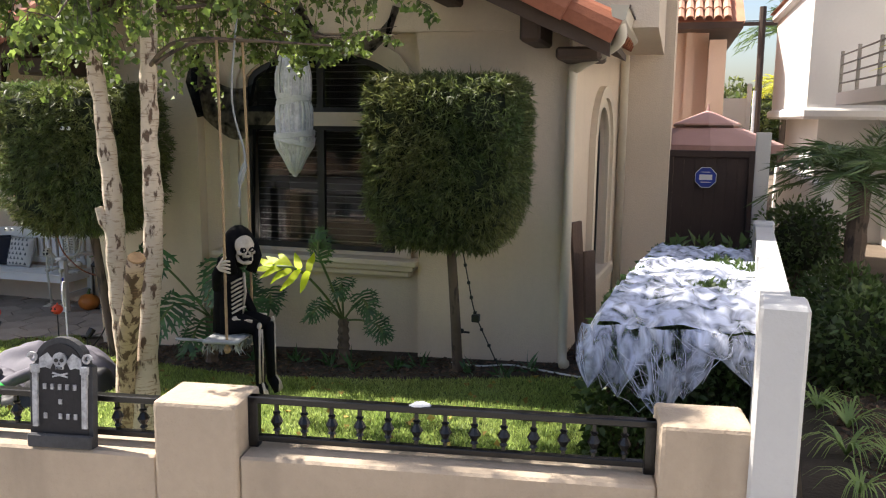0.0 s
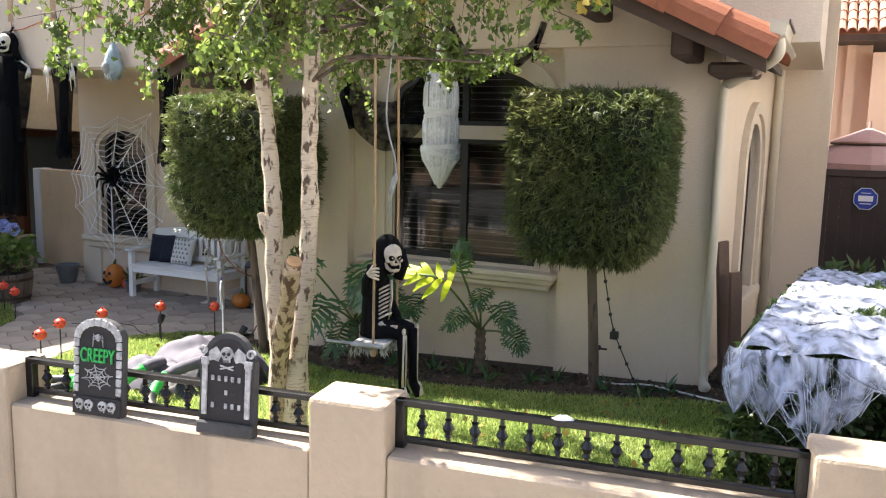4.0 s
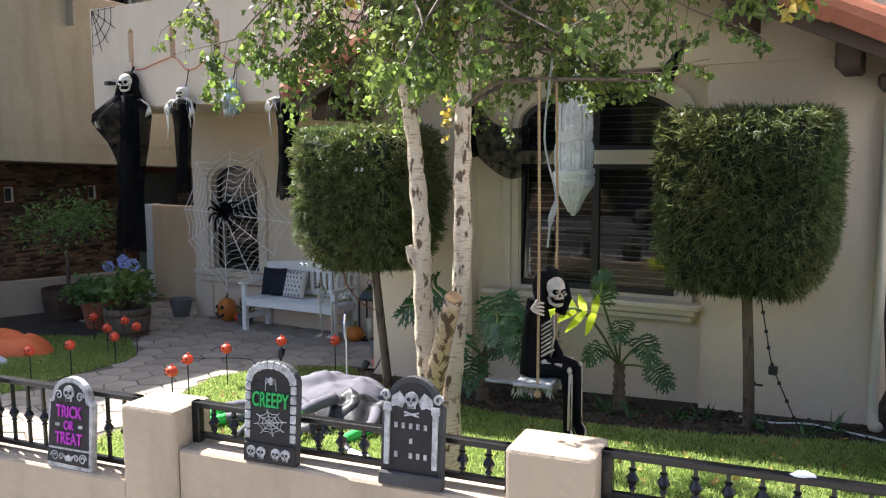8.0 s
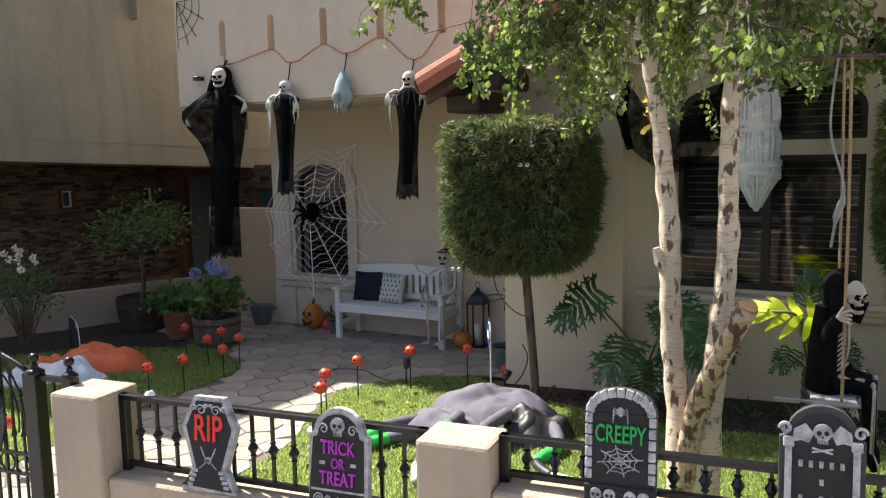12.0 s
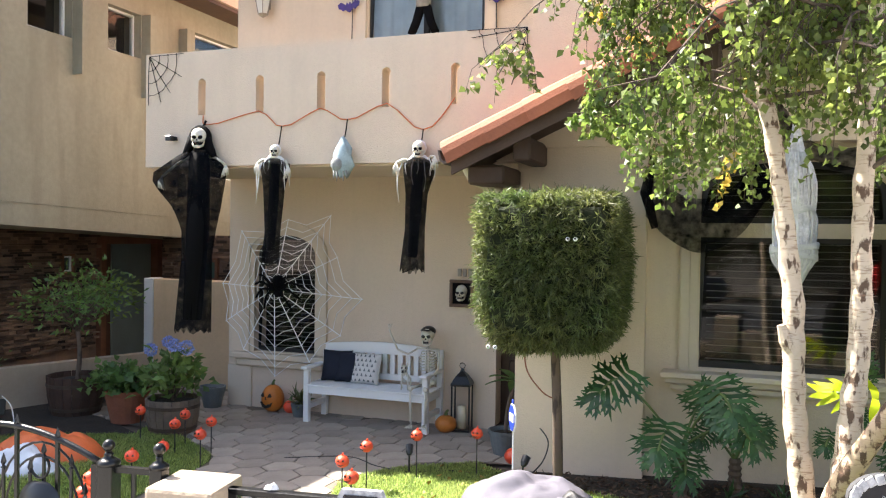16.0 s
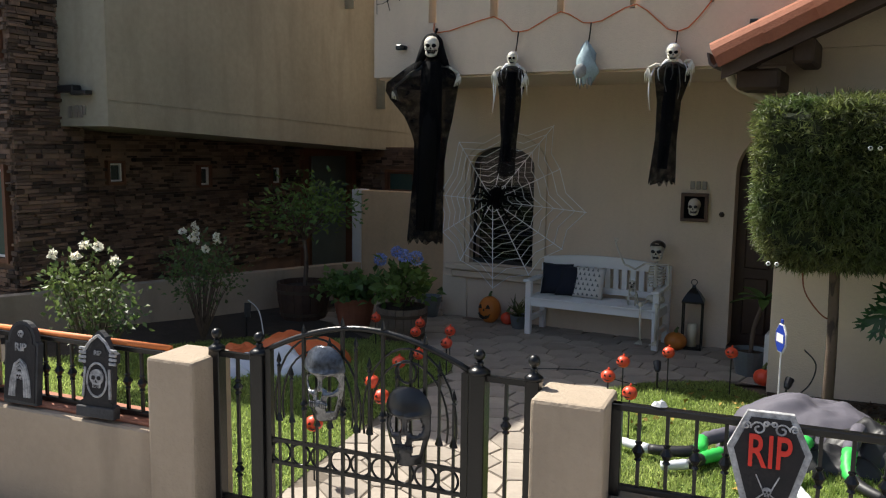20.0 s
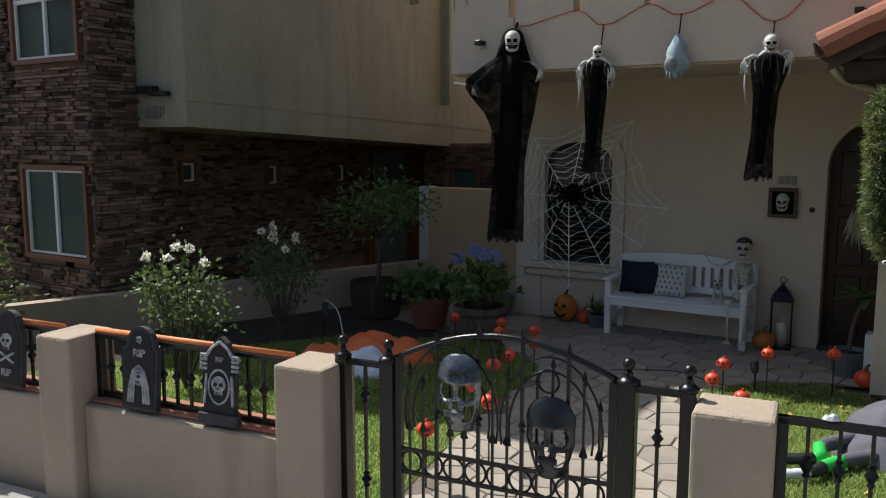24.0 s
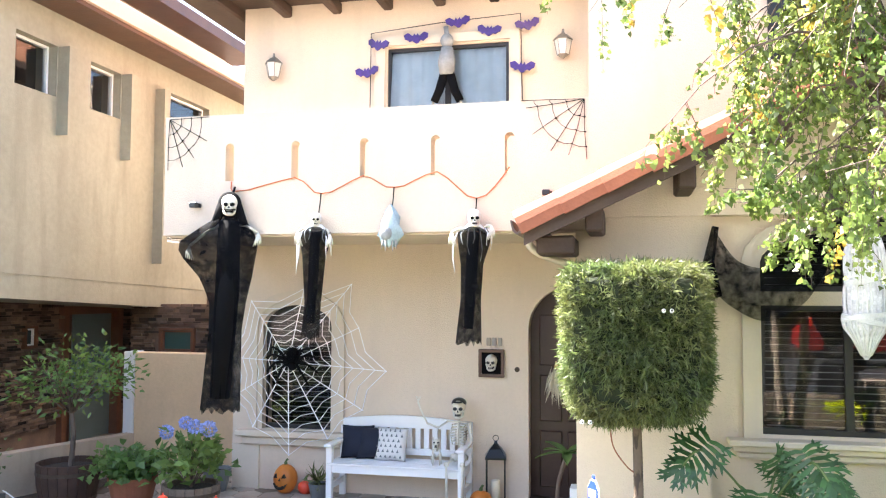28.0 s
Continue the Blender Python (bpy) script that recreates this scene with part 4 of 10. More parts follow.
PHILO = leaf_material("philodendron_leaf", (0.035, 0.085, 0.03), (0.05, 0.12, 0.035), 0.25, 0.35)
# the sun on one philodendron leaf is put into this bright yellow
NEON = leaf_material("sun_painted_leaf", (0.60, 0.72, 0.02), (0.66, 0.74, 0.03), 0.55)
STEMGREEN = material("green_stem", (0.12, 0.17, 0.05), 0.6, vary=0.3, scale=5, fine=30)
CITRUS = leaf_material("citrus_leaf", (0.075, 0.145, 0.04), (0.16, 0.23, 0.06), 0.35)
ROSELEAF = leaf_material("rose_leaf", (0.07, 0.12, 0.04), (0.12, 0.14, 0.05), 0.3)
WHITEPETAL = leaf_material("white_petal", (0.80, 0.78, 0.70), (0.75, 0.72, 0.62), 0.3)
BLUEPETAL = leaf_material("blue_petal", (0.26, 0.34, 0.64), (0.38, 0.44, 0.74), 0.25)
HEDGELEAF = leaf_material("hedge_leaf", (0.035, 0.068, 0.02), (0.08, 0.125, 0.03), 0.25)
PALMLEAF = leaf_material("palm_leaf", (0.07, 0.12, 0.045), (0.11, 0.16, 0.06), 0.25)
GRASSMAT = leaf_material("grass_blade", (0.20, 0.27, 0.075), (0.33, 0.38, 0.14), 0.5, 0.6)


def sphere_dirs(n, up=0.0):
    v = rng.normal(size=(n, 3))
    v /= np.linalg.norm(v, axis=1, keepdims=True)
    v[:, 2] += up
    return v


# ---------- birch ----------
birch = thing("birch_tree", "twin-stemmed white birch with drooping yellow-green leaves", "tree")
LT = [(-1.66, 4.60, 0.1), (-1.70, 4.63, 0.72), (-1.745, 4.65, 1.1), (-1.765, 4.66, 1.42), (-1.767, 4.66, 1.72), (-1.80, 4.67, 2.05), (-1.84, 4.68, 2.35), (-1.89, 4.68, 2.66), (-1.95, 4.70, 3.0), (-2.08, 4.8, 4.0), (-2.2, 4.9, 5.6)]
RT = [(-1.57, 4.57, 0.1), (-1.54, 4.58, 0.72), (-1.51, 4.60, 1.12), (-1.485, 4.61, 1.4), (-1.466, 4.61, 1.7), (-1.468, 4.61, 2.05), (-1.463, 4.62, 2.35), (-1.45, 4.63, 2.75), (-1.43, 4.64, 3.2), (-1.36, 4.7, 4.4), (-1.2, 4.8, 5.8)]


def trunk(pts, r0, r1, n=12):
    p = curve_pts(pts, 5)
    bm = bmesh.new()
    k = len(p)
    tube(bm, p, [(r0 + (r1 - r0) * i / (k - 1)) * (1 + 0.07 * math.sin(i * 1.9 + r0 * 90)) * (1 + 0.55 * max(0, 1 - i / 6)) for i in range(k)], n)
    for v in bm.verts:
        q = noise.noise(v.co * 7) * 0.008
        v.co.x += q
        v.co.y += noise.noise(v.co * 7 + Vector((9, 3, 1))) * 0.008
    return bm


part("trunk", trunk(LT, 0.066, 0.034), BIRCHBARK, birch, "pale trunk with a broken knot", smooth=True)
part("trunk", trunk(RT, 0.067, 0.034), BIRCHBARK, birch, smooth=True)
stub = part("cut_limb", tube(bmesh.new(), curve_pts([(-1.66, 4.57, 0.3), (-1.60, 4.49, 0.80), (-1.45, 4.35, 1.17), (-1.30, 4.215, 1.47)], 4), [0.066] * 3 + [0.055] * 5 + [0.049] * 5, 14), OLDBARK, birch, "sawn-off limb", smooth=True)
part("cut_face", lathe(bmesh.new(), [(0.045, 0), (0.042, 0.008)], n=16, m=look((-1.298, 4.213, 1.474), (-1.60, 4.49, 0.87))), CUTWOOD, stub, "orange-brown sawn face")
part("knot", tube(bmesh.new(), [(-1.76, 4.65, 1.53), (-1.81, 4.62, 1.60), (-1.83, 4.61, 1.68)], [0.045, 0.032, 0.022], 8), BIRCHBARK, birch)
lc, ld, yc, yd = [], [], [], []
twigs = bmesh.new()
for bi in range(122):
    src_ = LT if rnd.random() < 0.5 else RT
    z0 = rnd.uniform(2.75, 5.5)
    i = max(k for k in range(len(src_)) if src_[k][2] <= z0)
    a, b = Vector(src_[i]), Vector(src_[min(i + 1, len(src_) - 1)])
    s0 = a.lerp(b, (z0 - a.z) / max(b.z - a.z, 1e-6) if b.z > a.z else 0)
    az = rnd.uniform(0, 2 * math.pi)
    reach = rnd.uniform(0.6, 2.35) * (1.0 if z0 > 3.0 else 0.8)
    if math.cos(az) < -0.2:
        reach *= 0.74 if z0 < 3.9 else 0.85
    out = Vector((math.cos(az), math.sin(az) * 0.85, 0))
    rise = rnd.uniform(0.1, 0.55)
    drop = rnd.uniform(0.5, 1.1) * reach
    pts = [s0 + out * reach * q + Vector((0, 0, rise * math.sin(q * math.pi * 0.8) - drop * q * q * 0.62)) for q in (0, .2, .4, .6, .8, 1)]
    for p in pts:
        p.z = max(p.z, min(s0.z, 2.62 + 0.2 * max(0, abs(p.x + 1.5) - 0.5)))
    tube(twigs, pts, [0.014, 0.011, 0.008, 0.006, 0.004, 0.002], 5)
    for tw in range(11):
        q = rnd.uniform(0.25, 1.0)
        k = min(int(q * 5), 4)
        base = pts[k].lerp(pts[k + 1], q * 5 - k)
        hang = rnd.uniform(0.15, 0.62)
        off = Vector((rnd.uniform(-.14, .14), rnd.uniform(-.14, .14), 0))
        tip = base + off - Vector((0, 0, hang))
        floor_z = (2.06 if -2.6 < tip.x < -1.75 and tip.y < 5.2 else 2.24 if tip.x < -1.55 else 2.46) + 0.24 * max(0, abs(tip.x + 1.5) - 0.5) + 0.12 * rnd.random()
        if tip.x < -2.6:
            floor_z += 0.25
        if tip.z < floor_z:
            tip.z = floor_z
        if tip.z > base.z - 0.05:
            continue
        tube(twigs, [base, base.lerp(tip, .5) + off * 0.3, tip], [0.0028, 0.002, 0.0012], 3)
        yellow = rnd.random() < 0.028
        for lf in range(rnd.randint(23, 36)):
            p = base.lerp(tip, rnd.uniform(0.08, 1.0)) + Vector((rnd.uniform(-.035, .035), rnd.uniform(-.035, .035), 0))
            dd = Vector((rnd.uniform(-1, 1), rnd.uniform(-1, 1), rnd.uniform(-1.5, -.1)))
            (yc if yellow else lc).append(p)
            (yd if yellow else ld).append(dd)
part("twig", twigs, BROWNBARK, birch, "thin brown drooping twigs")
leaves("crown", lc, ld, 0.043, 0.034, BIRCHLEAF, birch)
leaves("yellow_crown", yc, yd, 0.052, 0.042, YELLOWLEAF, birch, "autumn-yellow leaves")
for yy, zz in ((4.425, 2.60), (4.785, 2.62)):
    part("swing_limb", tube(bmesh.new(), curve_pts([(-1.46, 4.61, 2.46), (-1.25, (4.61 + yy) / 2, zz - 0.02), (-0.96, yy, zz), (-0.45, yy + 0.02, zz - 0.03)], 4), [0.012] * 5 + [0.010] * 4 + [0.006] * 4, 8), BROWNBARK, birch, "thin brown branch that holds the swing", smooth=True)


# ---------- clipped standards ----------
def standard(label, x0, x1, y0, y1, z0, z1, base, seed, lean=0.0):
    t = thing("clipped_shrub", label, "shrub", group="clipped shrubs before the house")
    cx, cy, cz = (x0 + x1) / 2, (y0 + y1) / 2, (z0 + z1) / 2
    hx, hy, hz = (x1 - x0) / 2, (y1 - y0) / 2, (z1 - z0) / 2
    # sprigs: each a fan of narrow leaves round one shoot tip
    n, per = 5400, 11
    d = rng.normal(size=(n, 3))
    e = 11.0
    k = (np.abs(d) ** e).sum(axis=1) ** (1 / e)
    u = d / k[:, None]
    taper = 1 - 0.24 * np.clip((-u[:, 2] - 0.30) / 0.70, 0, 1) ** 2.2
    u[:, 0] *= taper
    u[:, 1] *= taper
    lump = np.array([0.045 * noise.noise(Vector(q) * 2.6 + Vector((seed, 0, 0))) + 0.062 * min(0.15, noise.noise(Vector(q) * 5.5 + Vector((0, seed, 3)))) for q in u])
    depth = 0.985 - 0.10 * rng.random(n) ** 1.4 + lump
    p = np.stack([cx + u[:, 0] * hx * depth, cy + u[:, 1] * hy * depth, cz + u[:, 2] * hz * depth], -1)
    p[:, 0] += lean * (p[:, 2] - cz)
    shoot = u * np.array([1, 1, 0.7]) + rng.normal(size=(n, 3)) * 0.5 + np.array([0, 0, -0.55])
    shoot /= np.linalg.norm(shoot, axis=1)[:, None]
    pp = np.repeat(p, per, axis=0)
    ss = np.repeat(shoot, per, axis=0)
    dirs = ss * 0.75 + rng.normal(size=(n * per, 3)) * 0.48 + np.array([0, 0, -0.12])
    along = rng.uniform(-0.07, 0.0, n * per)[:, None]
    leaves("foliage", pp + ss * along, dirs, 0.070, 0.0085, PODOLEAF, t, fold=0.15)
    # filler shell behind the leaves, coloured dark as the shade within
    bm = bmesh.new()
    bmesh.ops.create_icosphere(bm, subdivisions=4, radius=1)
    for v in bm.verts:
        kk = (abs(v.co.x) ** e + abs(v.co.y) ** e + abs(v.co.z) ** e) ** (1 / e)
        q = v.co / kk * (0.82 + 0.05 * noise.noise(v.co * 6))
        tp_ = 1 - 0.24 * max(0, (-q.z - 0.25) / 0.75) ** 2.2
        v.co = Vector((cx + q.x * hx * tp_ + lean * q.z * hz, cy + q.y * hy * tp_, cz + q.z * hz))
    part("inner_shade", bm, SHRUBCORE, t, "dark shell coloured as the shade inside the shrub")
    tp = curve_pts([(base[0], base[1], base[2] - 0.05), (base[0] + (cx - base[0]) * 0.5 + 0.015, base[1] + (cy - base[1]) * 0.5, (base[2] + z0) / 2), (cx, cy, z0 + 0.3)], 6)
    part("trunk", tube(bmesh.new(), tp, [0.045 - 0.012 * i / len(tp) for i in range(len(tp))], 10), BROWNBARK, t, "straight bare stem", smooth=True)
    return t


standard("square-clipped green shrub on a bare stem", -0.85, 0.315, 6.15, 7.0, 1.25, 2.51, (-0.245, 6.85, 0.17), 1.0, 0.02)
standard("square-clipped green shrub with sunlit top edge", -3.99, -2.86, 6.0, 6.95, 1.225, 2.46, (-3.42, 6.72, 0.03), 5.0)


# ---------- philodendrons ----------
def philo_leaf(parent, foot, tip, size, mat, seed, up=(0, -0.75, 0.65), grow=None, broad=False):
    """One deeply cut leaf on its stalk: fingers along a midrib."""
    r = random.Random(seed)
    foot, tip, up = Vector(foot), Vector(tip), Vector(up)
    axis = (tip - foot)
    axis = Vector((axis.x, axis.y - 0.1, min(axis.z, 0) - 0.75 * axis.xy.length - 0.05)).normalized()
    if grow:
        axis = Vector(grow).normalized()
    side = axis.cross(up).normalized()
    nrm = side.cross(axis).normalized()
    bm = bmesh.new()
    for sg in (-1, 1):
        for i in range(0, 9, 2 if broad else 1):
            q = i / 8
            root = tip + axis * size * (q * 0.85 - 0.25)
            ang_ = radians((80 if grow else 108) - (65 if grow else 82) * q + r.uniform(-5, 5))
            ln_ = size * (0.66 - 0.30 * abs(q - 0.35)) * r.uniform(0.85, 1.12)
            dv = axis * math.cos(ang_) + side * sg * math.sin(ang_)
            perp = dv.cross(nrm).normalized()
            w = size * (0.085 if broad else 0.046)
            row_ = []
            for k in range(5):
                s_ = k / 4
                wd = w * (0.75 + 1.0 * s_ * (1 - s_) * 1.6) * (1 - s_ ** 3 * 0.85)
                c = root + dv * ln_ * s_ - nrm * ln_ * 0.28 * s_ * s_ + nrm * 0.015 * math.sin(6 * s_ + i)
                row_.append((bm.verts.new(c + perp * wd + nrm * 0.004), bm.verts.new(c - perp * wd + nrm * 0.004)))
            for a_, b_ in zip(row_, row_[1:]):
                bm.faces.new((a_[0], a_[1], b_[1], b_[0]))
            # short side lobes of the finger
            for s_, sd in (() if broad else ((0.42, 1), (0.55, -1), (0.68, 1))):
                c = root + dv * ln_ * s_ - nrm * ln_ * 0.28 * s_ * s_ + nrm * (0.004 + 0.015 * math.sin(6 * s_ + i))
                out = (dv * 0.75 + perp * sd * 0.65) * ln_ * (0.34 - 0.22 * (s_ - 0.42)) - nrm * ln_ * 0.08
                wv = (dv * 0.65 - perp * sd * 0.75) * w * 0.62
                bm.faces.new([bm.verts.new(q_) for q_ in (c - wv, c + out * 0.55 - wv * 0.9, c + out, c + out * 0.55 + wv * 0.9, c + wv)])
    part("leaf", bm, mat, parent, smooth=True)
    mid = foot.lerp(tip, 0.5) + Vector((0, 0, 0.12 * size))
    part("stalk", tube(bmesh.new(), curve_pts([tuple(foot), tuple(mid), tuple(tip), tuple(tip + axis * size * 0.55)], 4), 0.010, 6), STEMGREEN, parent, smooth=True)


def philodendron(label, base, height, targets, seed, mats=None, grows=None):
    t = thing("philodendron", label, "plant", group="philodendrons under the window")
    bx, by, bz = base
    bm = bmesh.new()
    prof = []
    for k in range(13):
        prof.append((0.05 + 0.012 * (k % 2) - 0.012 * k / 12, height * k / 12))
    lathe(bm, prof, (bx, by, bz - 0.03), 10)
    part("stem", bm, BROWNBARK, t, "ringed scarred stem")
    for i, (tx, ty, tz, sz) in enumerate(targets):
        philo_leaf(t, (bx, by, bz + height - 0.05), (tx, ty, tz), sz, (mats or {}).get(i, PHILO), seed + i, grow=(grows or {}).get(i), broad=i in (mats or {}))


philodendron("dark green split-leaf philodendron with broad leaves", (-2.45, 6.75, 0.07), 0.45, [(-2.93, 6.62, 1.0, 0.40), (-2.16, 6.42, 0.98, 0.40), (-2.55, 6.35, 0.66, 0.38), (-2.3, 6.9, 0.85, 0.30), (-2.05, 6.6, 0.72, 0.34), (-2.4, 6.45, 0.45, 0.30)], 10)
philodendron("split-leaf philodendron with sunlight coloured into one yellow leaf", (-1.27, 6.90, 0.13), 0.42, [(-1.27, 6.05, 1.09, 0.32), (-1.24, 6.35, 1.16, 0.22), (-1.05, 6.8, 0.72, 0.22), (-0.95, 6.85, 0.50, 0.2), (-1.22, 6.75, 0.85, 0.2), (-1.4, 6.7, 0.66, 0.2)], 30, {0: NEON}, {0: (-0.9, -0.15, 0.12), 1: (0.1, -0.1, 1)})
philodendron("small philodendron against the house wall", (-2.05, 6.98, 0.10), 0.3, [(-2.2, 6.85, 0.85, 0.24), (-1.9, 6.8, 0.7, 0.24), (-2.25, 6.8, 0.6, 0.22)], 50)

# low seedlings in the bed
for i in range(9):
    t = thing("bed_seedling", "small green seedling in the soil bed", "plant", group="seedlings in the bed")
    x = -2.0 + 0.3 * i + rnd.uniform(-.1, .1)
    y = 6.75 + rnd.uniform(-.1, .2)
    g = ground_z(x, y)
    n = 16
    leaves("foliage", np.tile([x, y, g], (n, 1)) + rng.normal(size=(n, 3)) * 0.02, sphere_dirs(n, 0.9), 0.14, 0.025, PHILO, t)

# ---------- decoration: helpers ----------
BLACKCLOTH = cloth_material("black_gauze", (0.006, 0.006, 0.007), 0.25, 0.08)
DOLLBONE = material("stained_bone", (0.58, 0.50, 0.40), 0.6, vary=0.4, scale=14, fine=80, bump=0.2)
SWAGCLOTH = cloth_material("black_veil", (0.005, 0.005, 0.006), 0.26, 0.08)
BLACKSOLID = material("black_cloth", (0.005, 0.005, 0.006), 0.9, spec=0.12, vary=0.4, scale=6, fine=60, bump=0.3, bump_scale=50)
BONE = material("bone_plastic", (0.72, 0.68, 0.58), 0.55, vary=0.25, scale=9, fine=60, bump=0.2)
WHITECLOTH = cloth_material("white_gauze", (0.90, 0.90, 0.92), 0.06)
COCOONNET = cloth_material("cocoon_net", (0.93, 0.92, 0.99), 0.2, 0.3, 30)
WEBROPE = material("white_web_rope", (0.90, 0.90, 0.93), 0.8, vary=0.1, scale=9, fine=60)
BLUECLOTH = material("pale_blue_rag", (0.42, 0.55, 0.60), 0.9, vary=0.4, scale=12, fine=60, bump=0.3)
GREYRAG = material("grey_rag", (0.33, 0.34, 0.34), 0.9, vary=0.4, scale=12, fine=60, bump=0.3)
TOMBDARK = material("tombstone_dark", (0.020, 0.018, 0.020), 0.8, vary=0.4, scale=14, fine=90, bump=0.4, bump_scale=60)
TOMBGREY = material("tombstone_grey", (0.55, 0.55, 0.57), 0.8, vary=0.75, scale=26, fine=120, bump=0.4, bump_scale=60)
TOMBMID = material("tombstone_mid_grey", (0.055, 0.055, 0.06), 0.8, vary=0.5, scale=14, fine=90, bump=0.4, bump_scale=60)
PURPLE = material("purple_paint", (0.42, 0.03, 0.45), 0.6, vary=0.2, scale=12, fine=60)
REDPAINT = material("red_paint", (0.70, 0.035, 0.02), 0.6, vary=0.2, scale=12, fine=60)
GREENPAINT = material("green_paint", (0.02, 0.36, 0.08), 0.6, vary=0.2, scale=12, fine=60)
ORANGE = material("orange_plastic", (0.80, 0.085, 0.035), 0.4, vary=0.15, scale=8, fine=60)
PUMPKIN = material("pumpkin_skin", (0.62, 0.20, 0.03), 0.5, vary=0.25, scale=5, fine=50, bump=0.2)
GREYNYLON = material("grey_nylon", (0.125, 0.118, 0.15), 0.75, vary=0.25, scale=5, fine=50, bump=0.25, bump_scale=7)
BLACKNYLON = material("black_nylon", (0.02, 0.02, 0.024), 0.5, vary=0.3, scale=5, fine=50, bump=0.3, bump_scale=9)
GREENNYLON = material("green_nylon", (0.05, 0.55, 0.10), 0.5, vary=0.2, scale=5, fine=50, bump=0.3, bump_scale=9)
ORANGENYLON = material("orange_nylon", (0.75, 0.16, 0.04), 0.6, vary=0.2, scale=5, fine=50, bump=0.4, bump_scale=7)
WHITENYLON = material("white_nylon", (0.72, 0.75, 0.82), 0.6, vary=0.1, scale=5, fine=50, bump=0.4, bump_scale=7)
ROPE = material("tan_rope", (0.38, 0.26, 0.14), 0.9, vary=0.3, scale=30, fine=120, bump=0.5, bump_scale=120)
CORDORANGE = material("orange_cord", (0.65, 0.18, 0.06), 0.7, vary=0.2, scale=20, fine=80)
CHROME = material("silvered_plastic", (0.27, 0.275, 0.29), 0.25, metal=0.85, vary=0.75, scale=22, fine=90, bump=0.8, bump_scale=28)
SMEARED = material("smeared_silver", (0.012, 0.013, 0.016), 0.28, metal=0.3, scale=16, fine=60, second=(0.16, 0.18, 0.22), bump=0.6, bump_scale=20)
DARKPEWTER = material("dark_pewter_plastic", (0.016, 0.016, 0.018), 0.2, metal=0.2, scale=14, fine=60, second=(0.06, 0.06, 0.066), bump=0.5, bump_scale=24)
BLACKGLOSS = material("black_plastic", (0.02, 0.02, 0.022), 0.3, vary=0.3, scale=9, fine=50)
NAVY = material("navy_canvas", (0.010, 0.014, 0.030), 0.9, vary=0.3, scale=8, fine=90, bump=0.3, bump_scale=100)
PALECANVAS = material("pale_canvas", (0.66, 0.65, 0.63), 0.9, vary=0.1, scale=8, fine=90, bump=0.3, bump_scale=100)
SIGNBLUE = material("sign_blue", (0.02, 0.05, 0.35), 0.4, vary=0.1, scale=9, fine=60)
SIGNWHITE = material("sign_white", (0.8, 0.8, 0.82), 0.4, vary=0.05, scale=9, fine=60)
CLAY = material("terracotta_pot", (0.32, 0.11, 0.06), 0.8, vary=0.3, scale=6, fine=50, bump=0.3)
STAVE = material("barrel_stave", (0.17, 0.13, 0.10), 0.85, vary=0.45, scale=6, fine=60, bump=0.4, per_object=0.15)
DARKSTAVE = material("dark_barrel_stave", (0.085, 0.045, 0.03), 0.85, vary=0.45, scale=6, fine=60, bump=0.4, per_object=0.15)
HOOP = material("rusty_hoop", (0.10, 0.07, 0.05), 0.6, metal=0.5, vary=0.4, scale=9, fine=60)
SOIL = material("potting_soil", (0.04, 0.028, 0.02), 0.95, vary=0.5, scale=20, fine=80, bump=0.8)
GREYPOT = material("grey_glazed_pot", (0.14, 0.16, 0.17), 0.5, vary=0.3, scale=6, fine=50)
CANDLE = material("candle_wax", (0.70, 0.62, 0.45), 0.5, vary=0.1, scale=6, fine=50)
WIRE = material("black_cable", (0.012, 0.012, 0.012), 0.5, vary=0.2, scale=9, fine=50)
WHITEWIRE = material("white_cable", (0.7, 0.7, 0.68), 0.5, vary=0.1, scale=9, fine=50)
PURPLEBAT = material("purple_glitter", (0.055, 0.014, 0.20), 0.35, vary=0.6, scale=40, fine=120)
LAMPGLASS = material("frosted_lamp_glass", (0.62, 0.62, 0.58), 0.3, vary=0.1, scale=9, fine=50)
PEWTER = material("pewter_metal", (0.32, 0.29, 0.25), 0.5, metal=0.6, vary=0.3, scale=9, fine=50)


class Figure:
    """One mesh of several materials."""

    def __init__(self, mats):
        self.bm, self.mats, self.done = bmesh.new(), mats, 0

    def mark(self, i):
        self.bm.faces.ensure_lookup_table()
        for f in self.bm.faces[self.done:]:
            f.material_index = i
            f.smooth = True
        self.done = len(self.bm.faces)
        return self

    def build(self, name, label, category, m=None, parent=None, group=""):
        me = bpy.data.meshes.new(name)
        self.bm.normal_update()
        self.bm.to_mesh(me)
        self.bm.free()
        for q in self.mats:
            me.materials.append(q)
        ob = new(name, me)
        if parent:
            ob.parent = parent
        else:
            tagged(ob, label, category, group)
        if m is not None:
            ob.matrix_basis = m
        return ob


def text_part(txt, size, depth, mat, parent, at, name="lettering", label="", spread=1.0, narrow=1.0, tilt=0.0):
    cu = bpy.data.curves.new("t", "FONT")
    cu.body, cu.size, cu.extrude, cu.align_x, cu.align_y, cu.space_character = txt, size, depth, "CENTER", "CENTER", spread
    cu.offset = size * 0.012
    tmp = bpy.data.objects.new("t", cu)
    me = bpy.data.meshes.new_from_object(tmp)
    bpy.data.objects.remove(tmp)
    me.name = name
    me.materials.clear()
    me.materials.append(mat)
    me.transform(pose(*at) @ pose(0, 0, 0, 90, 0, 0) @ pose(0, 0, 0, 0, 0, tilt) @ Matrix.Diagonal((narrow, 1, 1, 1)))
    ob = new(name, me)
    ob.parent = parent
    if label:
        ob["label"] = label
    return ob


